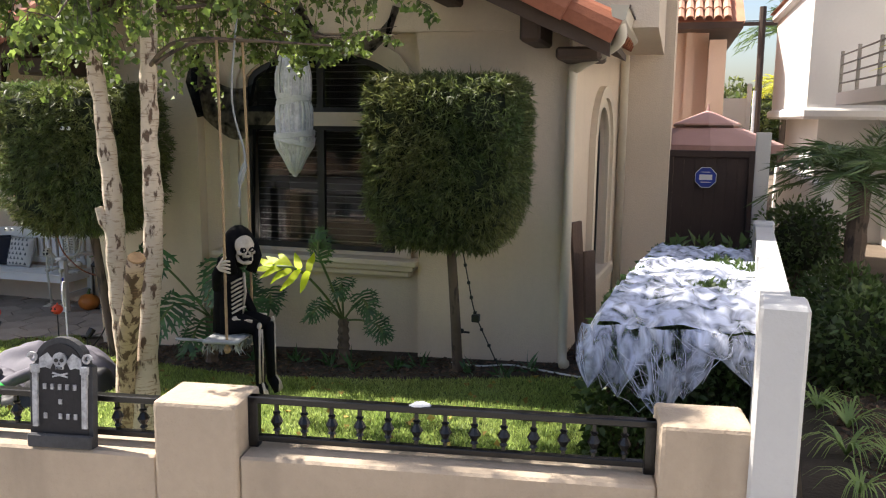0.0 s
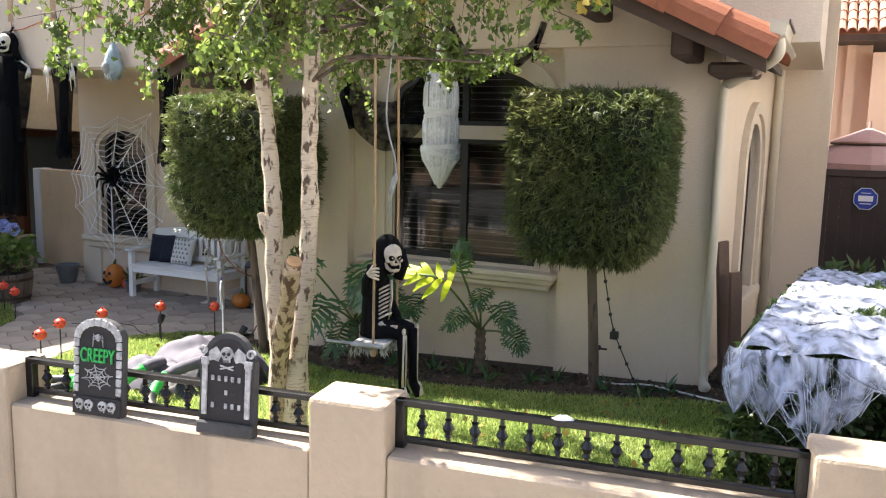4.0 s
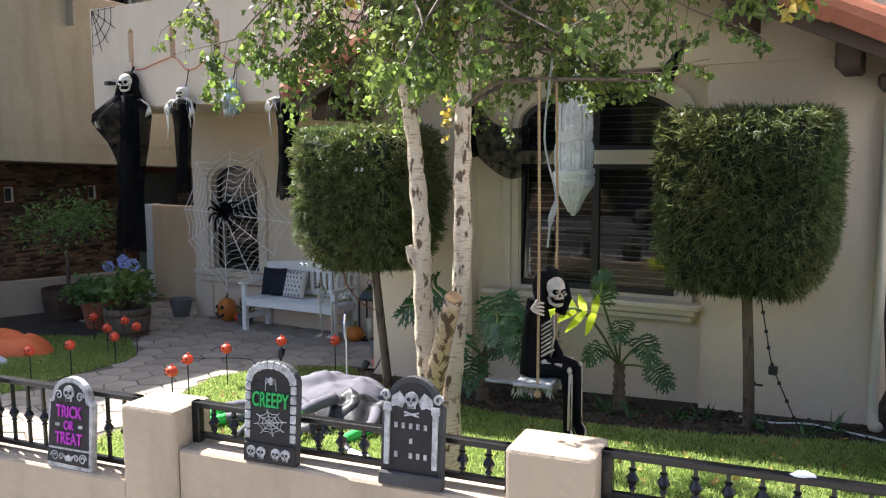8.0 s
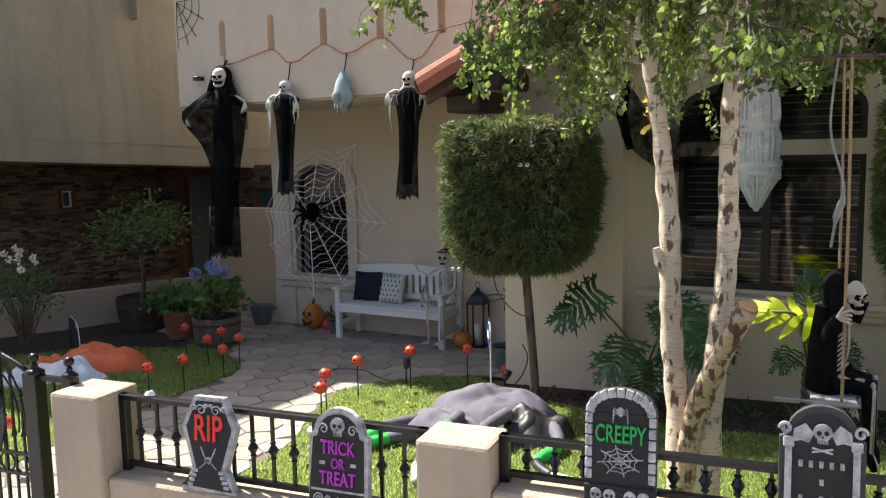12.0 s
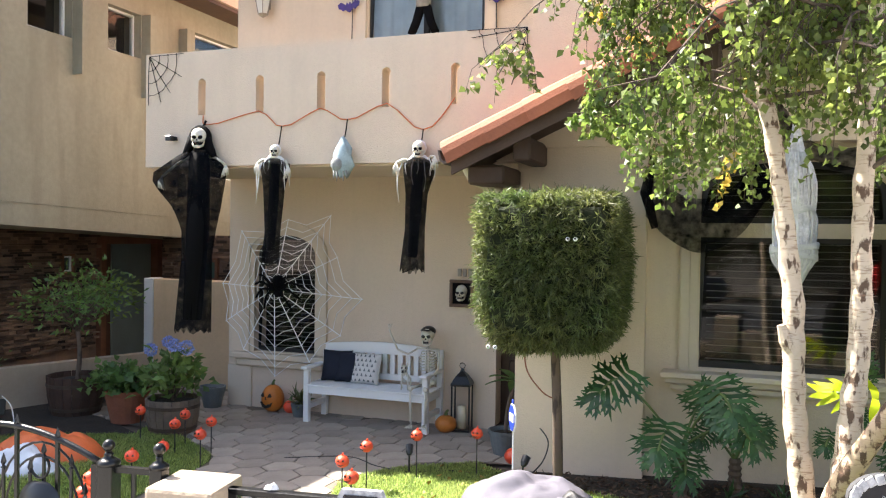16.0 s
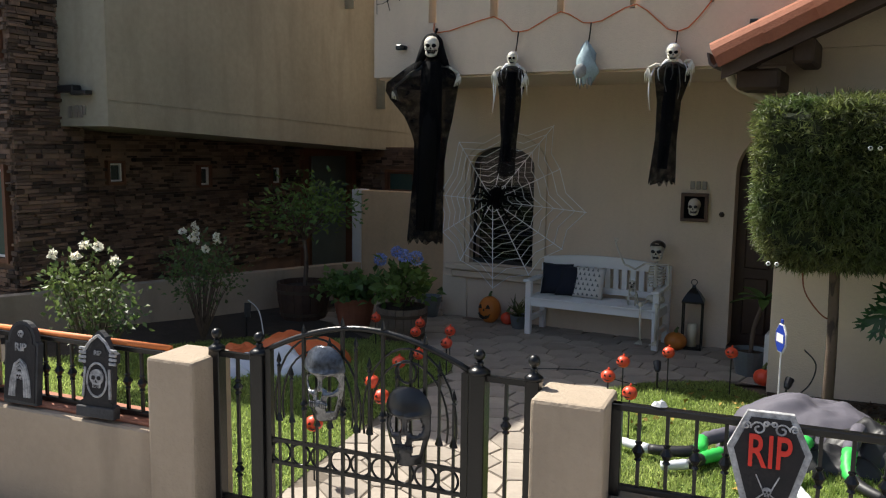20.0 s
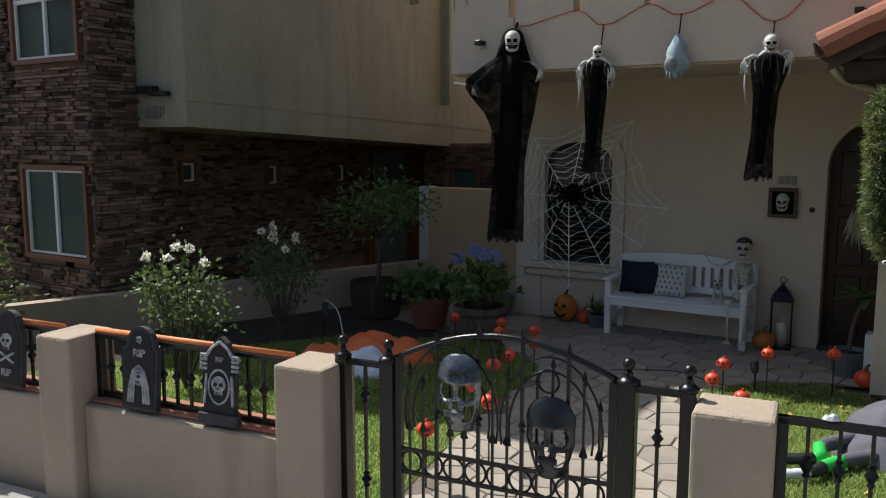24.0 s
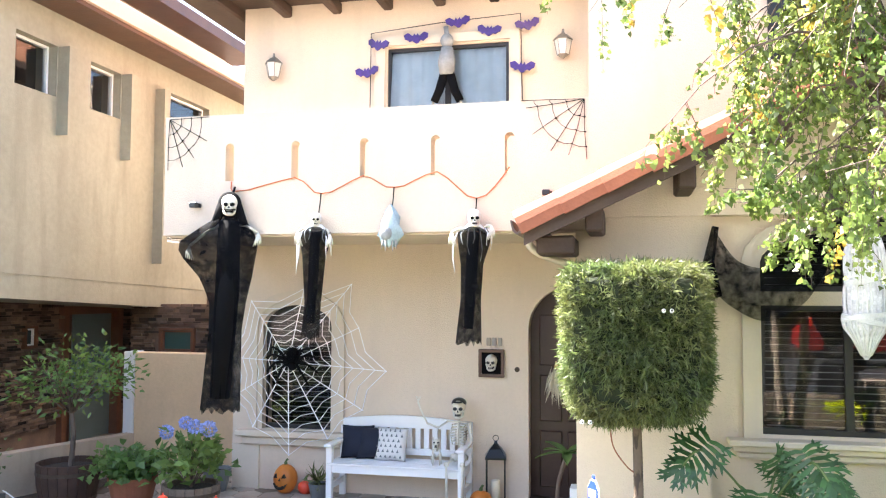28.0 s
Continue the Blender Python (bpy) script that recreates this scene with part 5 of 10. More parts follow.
def skull_outline(cx, cz, s):
    pts = []
    for i in range(17):
        a = radians(-40 + 260 * i / 16)
        pts.append((cx + 0.5 * s * math.cos(a), cz + 0.12 * s + 0.46 * s * math.sin(a)))
    pts += [(cx - 0.28 * s, cz - 0.28 * s), (cx - 0.26 * s, cz - 0.52 * s), (cx + 0.26 * s, cz - 0.52 * s), (cx + 0.28 * s, cz - 0.28 * s)]
    return pts


def flat_skull(parent, cx, cz, s, y, mat=TOMBGREY, dark=TOMBDARK):
    sk = part("skull_relief", prism(bmesh.new(), skull_outline(cx, cz, s), y - 0.008, y + 0.002), mat, parent, "pale skull in relief")
    bm = bmesh.new()
    for sx in (-1, 1):
        prism(bm, [(cx + sx * 0.2 * s + 0.14 * s * math.cos(k), cz + 0.08 * s + 0.13 * s * math.sin(k)) for k in np.linspace(0, 2 * math.pi, 11)[:-1]], y - 0.011, y - 0.0085)
    prism(bm, [(cx, cz - 0.05 * s), (cx - 0.07 * s, cz - 0.2 * s), (cx + 0.07 * s, cz - 0.2 * s)], y - 0.011, y - 0.0085)
    for k in range(-2, 3):
        box(bm, cx + k * 0.09 * s - 0.012 * s, cx + k * 0.09 * s + 0.012 * s, y - 0.011, y - 0.0085, cz - 0.5 * s, cz - 0.34 * s)
    part("skull_hollows", bm, dark, sk, "dark eye sockets and teeth")


def bars_part(parent, rows_, y, mat):
    """Plain bars in place of lettering: rows of (z, height, list of (x0, x1))."""
    for z, h, xs in rows_:
        for x0, x1 in xs:
            part("lettering_bar", boxed(x0, x1, y - 0.008, y, z - h / 2, z + h / 2), mat, parent, "pale bar")


def curl(bm, cx, cz, r, y, turns=1.4, flip=1, thick=0.0035):
    pts = [(cx + flip * r * (1 - 0.75 * k / 14) * math.cos(turns * 2 * math.pi * k / 14), y, cz + r * (1 - 0.75 * k / 14) * math.sin(turns * 2 * math.pi * k / 14)) for k in range(15)]
    tube(bm, pts, thick, 4)


def tombstone(kind, u, z, w, h, label, turn=0.0, lean=5, wide=1.0, tall=1.0):
    M = FENCE @ pose(u, 3.347, z, 0, 0, turn) @ pose(0, 0, 0, -lean, 0, 0) @ Matrix.Diagonal((wide, 1, tall, 1))
    t = thing("tombstone", label, "tombstone", M, group="foam tombstones on the wall")
    hw = w / 2
    if kind == "coffin":
        out = [(-hw, 0), (hw, 0), (hw * .62, h * .25), (hw, h * .68), (hw * .55, h), (-hw * .55, h), (-hw, h * .68), (-hw * .62, h * .25)]
    elif kind == "gothic":
        out = [(-hw, 0), (hw, 0), (hw, h * .14), (hw * .8, h * .16), (hw * .8, h * .62), (hw * .95, h * .64), (hw * .95, h * .74), (hw * .6, h * .78), (hw * .35, h * .93), (0, h), (-hw * .35, h * .93), (-hw * .6, h * .78), (-hw * .95, h * .74), (-hw * .95, h * .64), (-hw * .8, h * .62), (-hw * .8, h * .16), (-hw, h * .14)]
    else:
        sh = h * (0.80 if kind == "arch" else 0.74)
        step = 0.0 if kind == "arch" else hw * 0.16
        out = [(-hw, 0), (hw, 0), (hw, sh), (hw - step, sh + step * 0.4)] + [((hw - step) * math.cos(a), sh + step * .4 + (h - sh - step * .4) * math.sin(a)) for a in np.linspace(0, math.pi, 13)[1:-1]] + [(-hw + step, sh + step * 0.4), (-hw, sh)]
    part("slab", prism(bmesh.new(), out, 0.0, 0.035), TOMBGREY if kind in ("coffin", "trick") else TOMBMID, t)
    inner = offset_line(out + out[:1], -w * 0.085)[:-1]
    part("face", prism(bmesh.new(), inner, -0.004, 0.0), TOMBDARK, t, "near-black sunk face")
    return t


# coffin
t = tombstone("coffin", -2.872, 0.717, 0.255, 0.40, "grey coffin-shaped tombstone with red letters", 2, 5, 1.12, 1.075)
text_part("RIP", 0.155, 0.006, REDPAINT, t, (0, -0.006, 0.265), narrow=0.64, label="red painted letters")
for sx in (-1, 1):
    for cx, cz, r_, fl in ((0.035, 0.345, 0.024, 1), (0.072, 0.352, 0.014, -1), (0.012, 0.362, 0.010, -1)):
        bm = bmesh.new()
        curl(bm, sx * cx, cz, r_, -0.006, 1.3, sx * fl)
        part("scroll", bm, TOMBGREY, t)
    part("spider_leg", tube(bmesh.new(), [(sx * 0.035, -0.006, 0.19), (sx * 0.008, -0.006, 0.13), (sx * 0.04, -0.006, 0.10)], 0.003, 4), TOMBGREY, t)
    for k in range(4):
        part("stone_block", boxed(sx * (0.085 - 0.008 * k) - 0.012, sx * (0.085 - 0.008 * k) + 0.012, -0.008, 0, 0.022 + 0.02 * k, 0.036 + 0.02 * k), TOMBGREY, t)
flat_skull(t, 0, 0.135, 0.028, -0.005)
# purple
t = tombstone("trick", -2.215, 0.717, 0.265, 0.395, "grey tombstone with a skull and purple letters", 1, 5, 1.04, 1.127)
flat_skull(t, 0, 0.325, 0.062, -0.004)
for k, (w_, z_) in enumerate((("TRICK", 0.245), ("OR", 0.187), ("TREAT", 0.13))):
    text_part(w_, 0.072 if w_ != "OR" else 0.055, 0.005, PURPLE, t, (0, -0.006, z_), narrow=0.76, label="purple painted letters")
for sx in (-1, 1):
    for cx, cz, r_, tn, fl in ((0.065, 0.315, 0.022, 1.3, 1), (0.085, 0.05, 0.024, 1.5, 1), (0.045, 0.05, 0.016, 1.2, -1)):
        bm = bmesh.new()
        curl(bm, sx * cx, cz, r_, -0.006, tn, sx * fl)
        part("scroll", bm, TOMBGREY, t)
    part("dash", boxed(sx * 0.07 - 0.012, sx * 0.07 + 0.012, -0.009, 0, 0.182, 0.194), TOMBGREY, t)
bm = bmesh.new()
prism(bm, [(-0.03, 0.06), (-0.012, 0.055), (0, 0.065), (0.012, 0.055), (0.03, 0.06), (0.018, 0.035), (-0.018, 0.035)], -0.008, 0)
part("bat_relief", bm, TOMBGREY, t, "small grey bat in relief")
part("plinth_line", boxed(-0.12, 0.12, -0.007, 0, 0.082, 0.09), TOMBGREY, t)
# green
t = tombstone("arch", -1.05, 0.917, 0.262, 0.415, "tombstone with a brick arch and green letters", 1, 5, 0.975, 1.05)
bm = bmesh.new()
for k in range(11):
    a = math.pi * (k + 0.5) / 11
    c = Vector((0.112 * math.cos(a), 0, 0.33 + 0.07 * math.sin(a)))
    box(bm, -0.014, 0.014, -0.012, 0.0, -0.016, 0.016, 0.003, Matrix.Translation(c) @ pose(0, 0, 0, 0, 90 - math.degrees(a), 0))
for k in range(6):
    for sx in (-1, 1):
        box(bm, sx * 0.116 - 0.013, sx * 0.116 + 0.013, -0.012, 0, 0.095 + k * 0.039, 0.128 + k * 0.039, 0.003)
part("brick_arch", bm, TOMBGREY, t, "pale brick border")
text_part("CREEPY", 0.085, 0.006, GREENPAINT, t, (0, -0.006, 0.255), narrow=0.64, label="green painted letters")
bm = bmesh.new()
for k in range(8):
    a = math.pi * 2 * k / 8 + 0.2
    tube(bm, [(0, -0.006, 0.165), (0.085 * math.cos(a), -0.006, 0.165 + 0.055 * math.sin(a))], 0.0025, 4)
    for r_ in (0.3, 0.6, 0.9):
        b2 = a + math.pi / 4
        tube(bm, [(0.075 * r_ * math.cos(a), -0.006, 0.165 + 0.05 * r_ * math.sin(a)), (0.075 * r_ * 0.8 * math.cos((a + b2) / 2), -0.006, 0.165 + 0.05 * r_ * .8 * math.sin((a + b2) / 2)), (0.075 * r_ * math.cos(b2), -0.006, 0.165 + 0.05 * r_ * math.sin(b2))], 0.002, 3)
part("web_relief", bm, TOMBGREY, t, "grey web in relief")
bm = ball(bmesh.new(), (0, -0.006, 0.335), 0.014, (1, 0.4, 1.2), 8, 6)
for k in range(4):
    for sx in (-1, 1):
        tube(bm, [(0, -0.006, 0.335), (sx * 0.024, -0.008, 0.348 - 0.008 * k), (sx * 0.028, -0.006, 0.33 - 0.012 * k)], 0.002, 3)
part("spider_relief", bm, TOMBGREY, t, "grey spider in relief")
part("plinth", boxed(-0.131, 0.131, -0.014, 0.0, 0.0, 0.078, 0.004), TOMBDARK, t)
for cx in (-0.085, -0.035, 0.04, 0.088):
    flat_skull(t, cx, 0.042, 0.044, -0.014)
# columns and bat skull
t = tombstone("pearl", -0.39, 0.917, 0.25, 0.40, "tombstone with a winged skull between two columns", 1, 5, 1.05, 1.09)
flat_skull(t, 0, 0.315, 0.055, -0.004)
bm = bmesh.new()
for sx in (-1, 1):
    prism(bm, [(sx * 0.025, 0.315), (sx * 0.05, 0.345), (sx * 0.082, 0.325), (sx * 0.088, 0.285), (sx * 0.06, 0.292), (sx * 0.04, 0.285)], -0.006, 0)
    box(bm, sx * 0.098 - 0.010, sx * 0.098 + 0.010, -0.014, 0, 0.075, 0.27)
    box(bm, sx * 0.098 - 0.016, sx * 0.098 + 0.016, -0.016, 0, 0.27, 0.30, 0.003)
    curl(bm, sx * 0.108, 0.325, 0.02, -0.008, 1.2, sx, 0.006)
    tube(bm, [(sx * 0.03, -0.006, 0.272), (-sx * 0.03, -0.006, 0.258)], 0.004, 4)
part("column_relief", bm, TOMBGREY, t, "pale columns, scrolls and bat wings")
part("plinth", boxed(-0.128, 0.128, -0.022, 0.0, 0.0, 0.05, 0.006), TOMBMID, t, "marbled grey plinth")
bars_part(t, [(0.222, 0.020, [(-0.068 + 0.030 * k, -0.056 + 0.030 * k) for k in range(5)]), (0.168, 0.018, [(-0.006, 0.006)]), (0.115, 0.020, [(-0.066 + 0.030 * k, -0.054 + 0.030 * k) for k in range(5) if k != 1])], -0.002, TOMBGREY)
# grey stones of the west bays
for u_, kind_, tw in ((-6.525, "round", "ghost"), (-6.0, "gothic", "oval"), (-7.53, "round", "skull"), (-8.13, "gothic", "oval")):
    t = tombstone("gothic" if kind_ == "gothic" else "round", u_, 0.706, 0.225, 0.44, {"ghost": "grey arched tombstone with a hooded ghost", "oval": "grey gothic tombstone with a skull in an oval", "skull": "grey arched tombstone with skull and crossbones"}[tw], 2)
    if tw == "oval":
        bm = bmesh.new()
        pts = [(0.062 * math.cos(a), -0.006, 0.19 + 0.085 * math.sin(a)) for a in np.linspace(0, 2 * math.pi, 25)]
        tube(bm, pts, 0.006, 5)
        for sx in (-1, 1):
            for k in range(4):
                box(bm, sx * 0.095 - 0.022, sx * 0.095 + 0.022, -0.012, 0, 0.27 + 0.022 * k, 0.285 + 0.022 * k, 0.003)
            tube(bm, [(sx * 0.085, -0.006, 0.10), (sx * 0.075, -0.006, 0.25)], 0.008, 5)
            tube(bm, [(sx * 0.09, -0.006, 0.325), (sx * 0.05, -0.006, 0.38), (0, -0.006, 0.415)], 0.008, 5)
        part("oval_frame", bm, TOMBGREY, t, "grey oval frame and mouldings")
        flat_skull(t, 0, 0.195, 0.085, -0.004)
        text_part("RIP", 0.035, 0.004, TOMBGREY, t, (0, -0.005, 0.325))
        part("plinth", boxed(-0.12, 0.12, -0.018, 0, 0, 0.055, 0.005), TOMBMID, t)
    else:
        text_part("RIP", 0.058, 0.005, TOMBGREY, t, (0, -0.005, 0.30 if tw == "ghost" else 0.08), label="grey letters")
        if tw == "ghost":
            bm = bmesh.new()
            for k in range(3):
                q = 1 - 0.24 * k
                tube(bm, [(-0.07 * q, -0.006, 0.04), (-0.06 * q, -0.007, 0.13), (-0.035 * q, -0.008, 0.21 * (1 - .06 * k)), (0, -0.008, 0.235 - .02 * k), (0.035 * q, -0.008, 0.21 * (1 - .06 * k)), (0.06 * q, -0.007, 0.13), (0.07 * q, -0.006, 0.04)], 0.008, 5)
            part("ghost_relief", bm, TOMBGREY, t, "pale hooded ghost in relief")
            flat_skull(t, 0, 0.15, 0.04, -0.006)
            flat_skull(t, 0, 0.37, 0.035, -0.004)
        else:
            flat_skull(t, 0, 0.26, 0.085, -0.004)
            bm = bmesh.new()
            for sx in (-1, 1):
                tube(bm, [(-sx * 0.06, -0.006, 0.14), (sx * 0.06, -0.006, 0.20)], 0.007, 5)
            part("crossbones", bm, TOMBGREY, t)

# ---------- iron gate ----------
GV = 3.46
gate = thing("iron_gate", "black wrought iron arched garden gate with rings", "gate", FENCE.copy())


def gate_bar(bm, u, z0, z1, r=0.007):
    box(bm, u - r, u + r, GV - r, GV + r, z0, z1)


def finial(bm, u, z, s=1.0):
    lathe(bm, [(0.006 * s, 0), (0.012 * s, 0.008 * s), (0.005 * s, 0.016 * s), (0.013 * s, 0.03 * s), (0.009 * s, 0.045 * s), (0.001, 0.07 * s)], (u, GV, z), 6)


for u, w, top in ((-5.342, 0.03, 1.10), (-5.10, 0.034, 1.105), (-4.008, 0.036, 1.14), (-3.772, 0.03, 1.14)):
    p = thing("gate_post", "square black iron gate post with ball finial", "post", FENCE.copy(), group="posts of the iron gate")
    g = 0.1
    part("shaft", boxed(u - w, u + w, GV - w, GV + w, 0.0, top, 0.004), IRON, p)
    bm = bmesh.new()
    lathe(bm, [(w * 1.35, top - 0.002), (w * 1.35, top + 0.012), (w * 0.9, top + 0.022), (w * 0.42, top + 0.034), (w * 0.55, top + 0.042), (w * 0.35, top + 0.052)], (u, GV, 0), 12)
    ball(bm, (u, GV, top + 0.078), 0.026)
    part("finial", bm, IRON, p, "round ball finial", smooth=True)
for u0, u1, top in ((-5.312, -5.134, 1.095), (-3.972, -3.802, 1.135)):
    s = thing("gate_side_panel", "narrow black iron panel beside the gate", "railing", FENCE.copy(), group="side panels of the gate")
    part("top_rail", boxed(u0, u1, GV - 0.014, GV + 0.014, top - 0.025, top), IRON, s)
    part("bottom_rail", boxed(u0, u1, GV - 0.012, GV + 0.012, 0.36, 0.385), IRON, s)
    bm = bmesh.new()
    um = (u0 + u1) / 2
    gate_bar(bm, um, 0.385, top - 0.025)
    for z in (0.52, 0.93):
        lathe(bm, [(0.008, z - 0.04), (0.017, z - 0.03), (0.010, z - 0.02), (0.025, z), (0.010, z + 0.02), (0.017, z + 0.03), (0.008, z + 0.04)], (um, GV, 0), 8)
    part("bar", bm, IRON, s)
GU0, GU1 = -5.06, -4.052


def arch_z(u):
    q = (u - GU0) / (GU1 - GU0)
    return 1.125 + 0.02 * q + 0.14 * math.sin(math.pi * q) ** 0.9


part("stile", boxed(GU0, GU0 + 0.03, GV - 0.015, GV + 0.015, 0.33, 1.135), IRON, gate)
part("stile", boxed(GU1 - 0.03, GU1, GV - 0.015, GV + 0.015, 0.33, 1.135), IRON, gate)
part("arched_rail", tube(bmesh.new(), [(GU0 + (GU1 - GU0) * k / 24, GV, arch_z(GU0 + (GU1 - GU0) * k / 24)) for k in range(25)], 0.014, 6), IRON, gate, "arched top rail", smooth=True)
for z in (0.35, 0.593, 0.702):
    part("cross_rail", boxed(GU0 + 0.03, GU1 - 0.03, GV - 0.008, GV + 0.008, z - 0.008, z + 0.008), IRON, gate)
nb = 15
for k in range(1, nb):
    u = GU0 + (GU1 - GU0) * k / nb
    bm = bmesh.new()
    top = arch_z(u) - (0.012 if k % 3 == 0 else (0.10 if k % 2 else 0.19))
    gate_bar(bm, u, 0.35, top, 0.0075 if k % 3 == 0 else 0.0055)
    finial(bm, u, top - 0.005, 1.0)
    if k % 3 == 0:
        lathe(bm, [(0.008, 0.86), (0.016, 0.87), (0.01, 0.88), (0.02, 0.895), (0.01, 0.91), (0.008, 0.92)], (u, GV, 0), 8)
    else:
        lathe(bm, [(0.004, 0.79), (0.02, 0.80), (0.004, 0.85)], (u, GV, 0), 4)
    part("bar", bm, IRON, gate)
for k in range(9):
    u = GU0 + 0.075 + k * 0.105
    part("ring", tube(bmesh.new(), [(u + 0.05 * math.cos(a), GV, 0.647 + 0.05 * math.sin(a)) for a in np.linspace(0, 2 * math.pi, 19)], 0.006, 5), IRON, gate, smooth=True)
for cu_, r_, h_ in ((-4.79, 0.225, 0.33), (-4.33, 0.225, 0.33), (-4.79, 0.185, 0.27), (-4.33, 0.185, 0.27)):
    part("inner_arch", tube(bmesh.new(), [(cu_ + r_ * math.cos(a), GV, 0.88 + h_ * math.sin(a)) for a in np.linspace(-0.25, math.pi + 0.25, 19)], 0.0055, 5), IRON, gate, smooth=True)
part("medallion", tube(bmesh.new(), [(-4.34 + 0.045 * math.cos(a), GV, 1.105 + 0.05 * math.sin(a)) for a in np.linspace(0, 2 * math.pi, 17)], 0.006, 5), IRON, gate)


def skull_mask(label, u, z, s, bone, m_top):
    """A hollow-eyed skull mask: dome, cheeks and jaw around open sockets."""
    f = Figure([bone, m_top, BLACKGLOSS])
    bm = f.bm
    n, k = 44, 44
    grid = {}
    for i in range(n + 1):
        for j in range(k + 1):
            x = -1 + 2 * i / n
            y_ = -1 + 2 * j / k
            wd = 0.62 if y_ > -0.1 else 0.62 - 0.26 * ((-0.1 - y_) / 0.9) ** 1.2
            if y_ > 0.35:
                wd = 0.62 * math.sqrt(max(0, 1 - ((y_ - 0.35) / 0.66) ** 2)) + 0.02
            d = 0.30 * (1 - abs(x) ** 2.2) * (1 - max(0, y_) ** 3 * .8)
            d += 0.10 * math.exp(-((y_ - 0.27 - 0.06 * abs(x)) / 0.07) ** 2) * math.exp(-((abs(x) - 0.40) / 0.34) ** 2)
            d += 0.08 * math.exp(-(((abs(x) - 0.56) / 0.2) ** 2 + ((y_ + 0.25) / 0.08) ** 2))
            d += 0.09 * math.exp(-((x / 0.34) ** 2 + ((y_ + 0.60) / 0.2) ** 2))
            for ex in (-0.42, 0.42):
                d -= 0.16 * math.exp(-(((x - ex) / 0.28) ** 2 + ((y_ - 0.02) / 0.22) ** 2))
            d += 0.06 * math.exp(-((x / 0.15) ** 2 + ((y_ + 0.1) / 0.2) ** 2))
            grid[i, j] = bm.verts.new((x * wd * s, -d * s, y_ * s))
    for i in range(n):
        for j in range(k):
            x, y_ = -1 + 2 * (i + .5) / n, -1 + 2 * (j + .5) / k
            eye = any(((x - ex) / 0.32) ** 2 + ((y_ - 0.03) / 0.21) ** 2 < 1 for ex in (-0.44, 0.44))
            nose = (x / 0.16) ** 2 + ((y_ + 0.27) / 0.14) ** 2 < 1 and y_ < -0.16
            side = abs(x) > 0.42 and abs(x) < 0.82 and -0.72 < y_ < -0.33
            if eye or nose or side:
                continue
            fc = bm.faces.new((grid[i, j], grid[i + 1, j], grid[i + 1, j + 1], grid[i, j + 1]))
    f.mark(0)
    bm.faces.ensure_lookup_table()
    for fc in bm.faces:
        if fc.calc_center_median().z > 0.32 * s:
            fc.material_index = 1
    for q in range(-4, 5):
        box(bm, q * 0.055 * s - 0.02 * s, q * 0.055 * s + 0.02 * s, -0.385 * s, -0.30 * s, -0.62 * s, -0.44 * s, 0.004)
    f.mark(0)
    bmesh.ops.recalc_face_normals(bm, faces=bm.faces)
    ob = f.build("skull_mask", label, "mask", FENCE @ pose(u, GV - 0.025, z))
    md = ob.modifiers.new("thickness", "SOLIDIFY")
    md.thickness = 0.006
    return ob


skull_mask("silver skull mask tied to the iron gate", -4.735, 1.02, 0.168, CHROME, SMEARED)
skull_mask("black skull mask tied to the iron gate", -4.32, 0.882, 0.17, DARKPEWTER, BLACKGLOSS)


# ---------- pumpkin stakes ----------
def stake(x, y, h=0.27):
    g = ground_z(x, y)
    t = thing("pumpkin_stake", "orange plastic pumpkin light on a black stake", "garden light", pose(x, y, g, 0, 0, rnd.uniform(-30, 30)), group="pumpkin lights along the path")
    bm = bmesh.new()
    ball(bm, (0, 0, h), 0.052, (1, 1, 0.92), 16, 10)
    for v in bm.verts:
        a = math.atan2(v.co.y, v.co.x)
        q = 1 + 0.05 * math.cos(8 * a)
        v.co.x *= q
        v.co.y *= q
    p = part("pumpkin", bm, ORANGE, t, "ribbed orange pumpkin", smooth=True)
    part("stake", tube(bmesh.new(), [(0, 0, -0.05), (0, 0, h - 0.045)], 0.006, 6), BLACKGLOSS, t, "thin black stake")
    part("stem", tube(bmesh.new(), [(0, 0, h + 0.04), (0.006, 0, h + 0.065)], [0.01, 0.007], 6), ORANGE, t)
    bm = bmesh.new()
    for sx in (-1, 1):
        prism(bm, [(sx * 0.010, h + 0.008), (sx * 0.028, h + 0.01), (sx * 0.019, h + 0.026)], -0.056, -0.044)
    prism(bm, [(-0.028, h - 0.012), (0, h - 0.026), (0.028, h - 0.012), (0, h - 0.018)], -0.056, -0.047)
    part("carved_face", bm, BLACKGLOSS, t, "black grinning face")


for sx, sy, sh in [(-7.69, 6.74, 0.30), (-7.17, 6.77, 0.30), (-6.71, 6.56, 0.31), (-6.49, 6.1, 0.30), (-6.32, 5.04, 0.36), (-5.8, 4.02, 0.41), (-5.93, 3.5, 0.35), (-4.87, 6.1, 0.36), (-4.825, 5.58, 0.36), (-4.53, 5.14, 0.38), (-4.64, 6.62, 0.37), (-4.18, 6.89, 0.38), (-6.45, 5.55, 0.31), (-6.2, 4.5, 0.34), (-7.0, 6.4, 0.29)]:
    stake(sx, sy, sh)

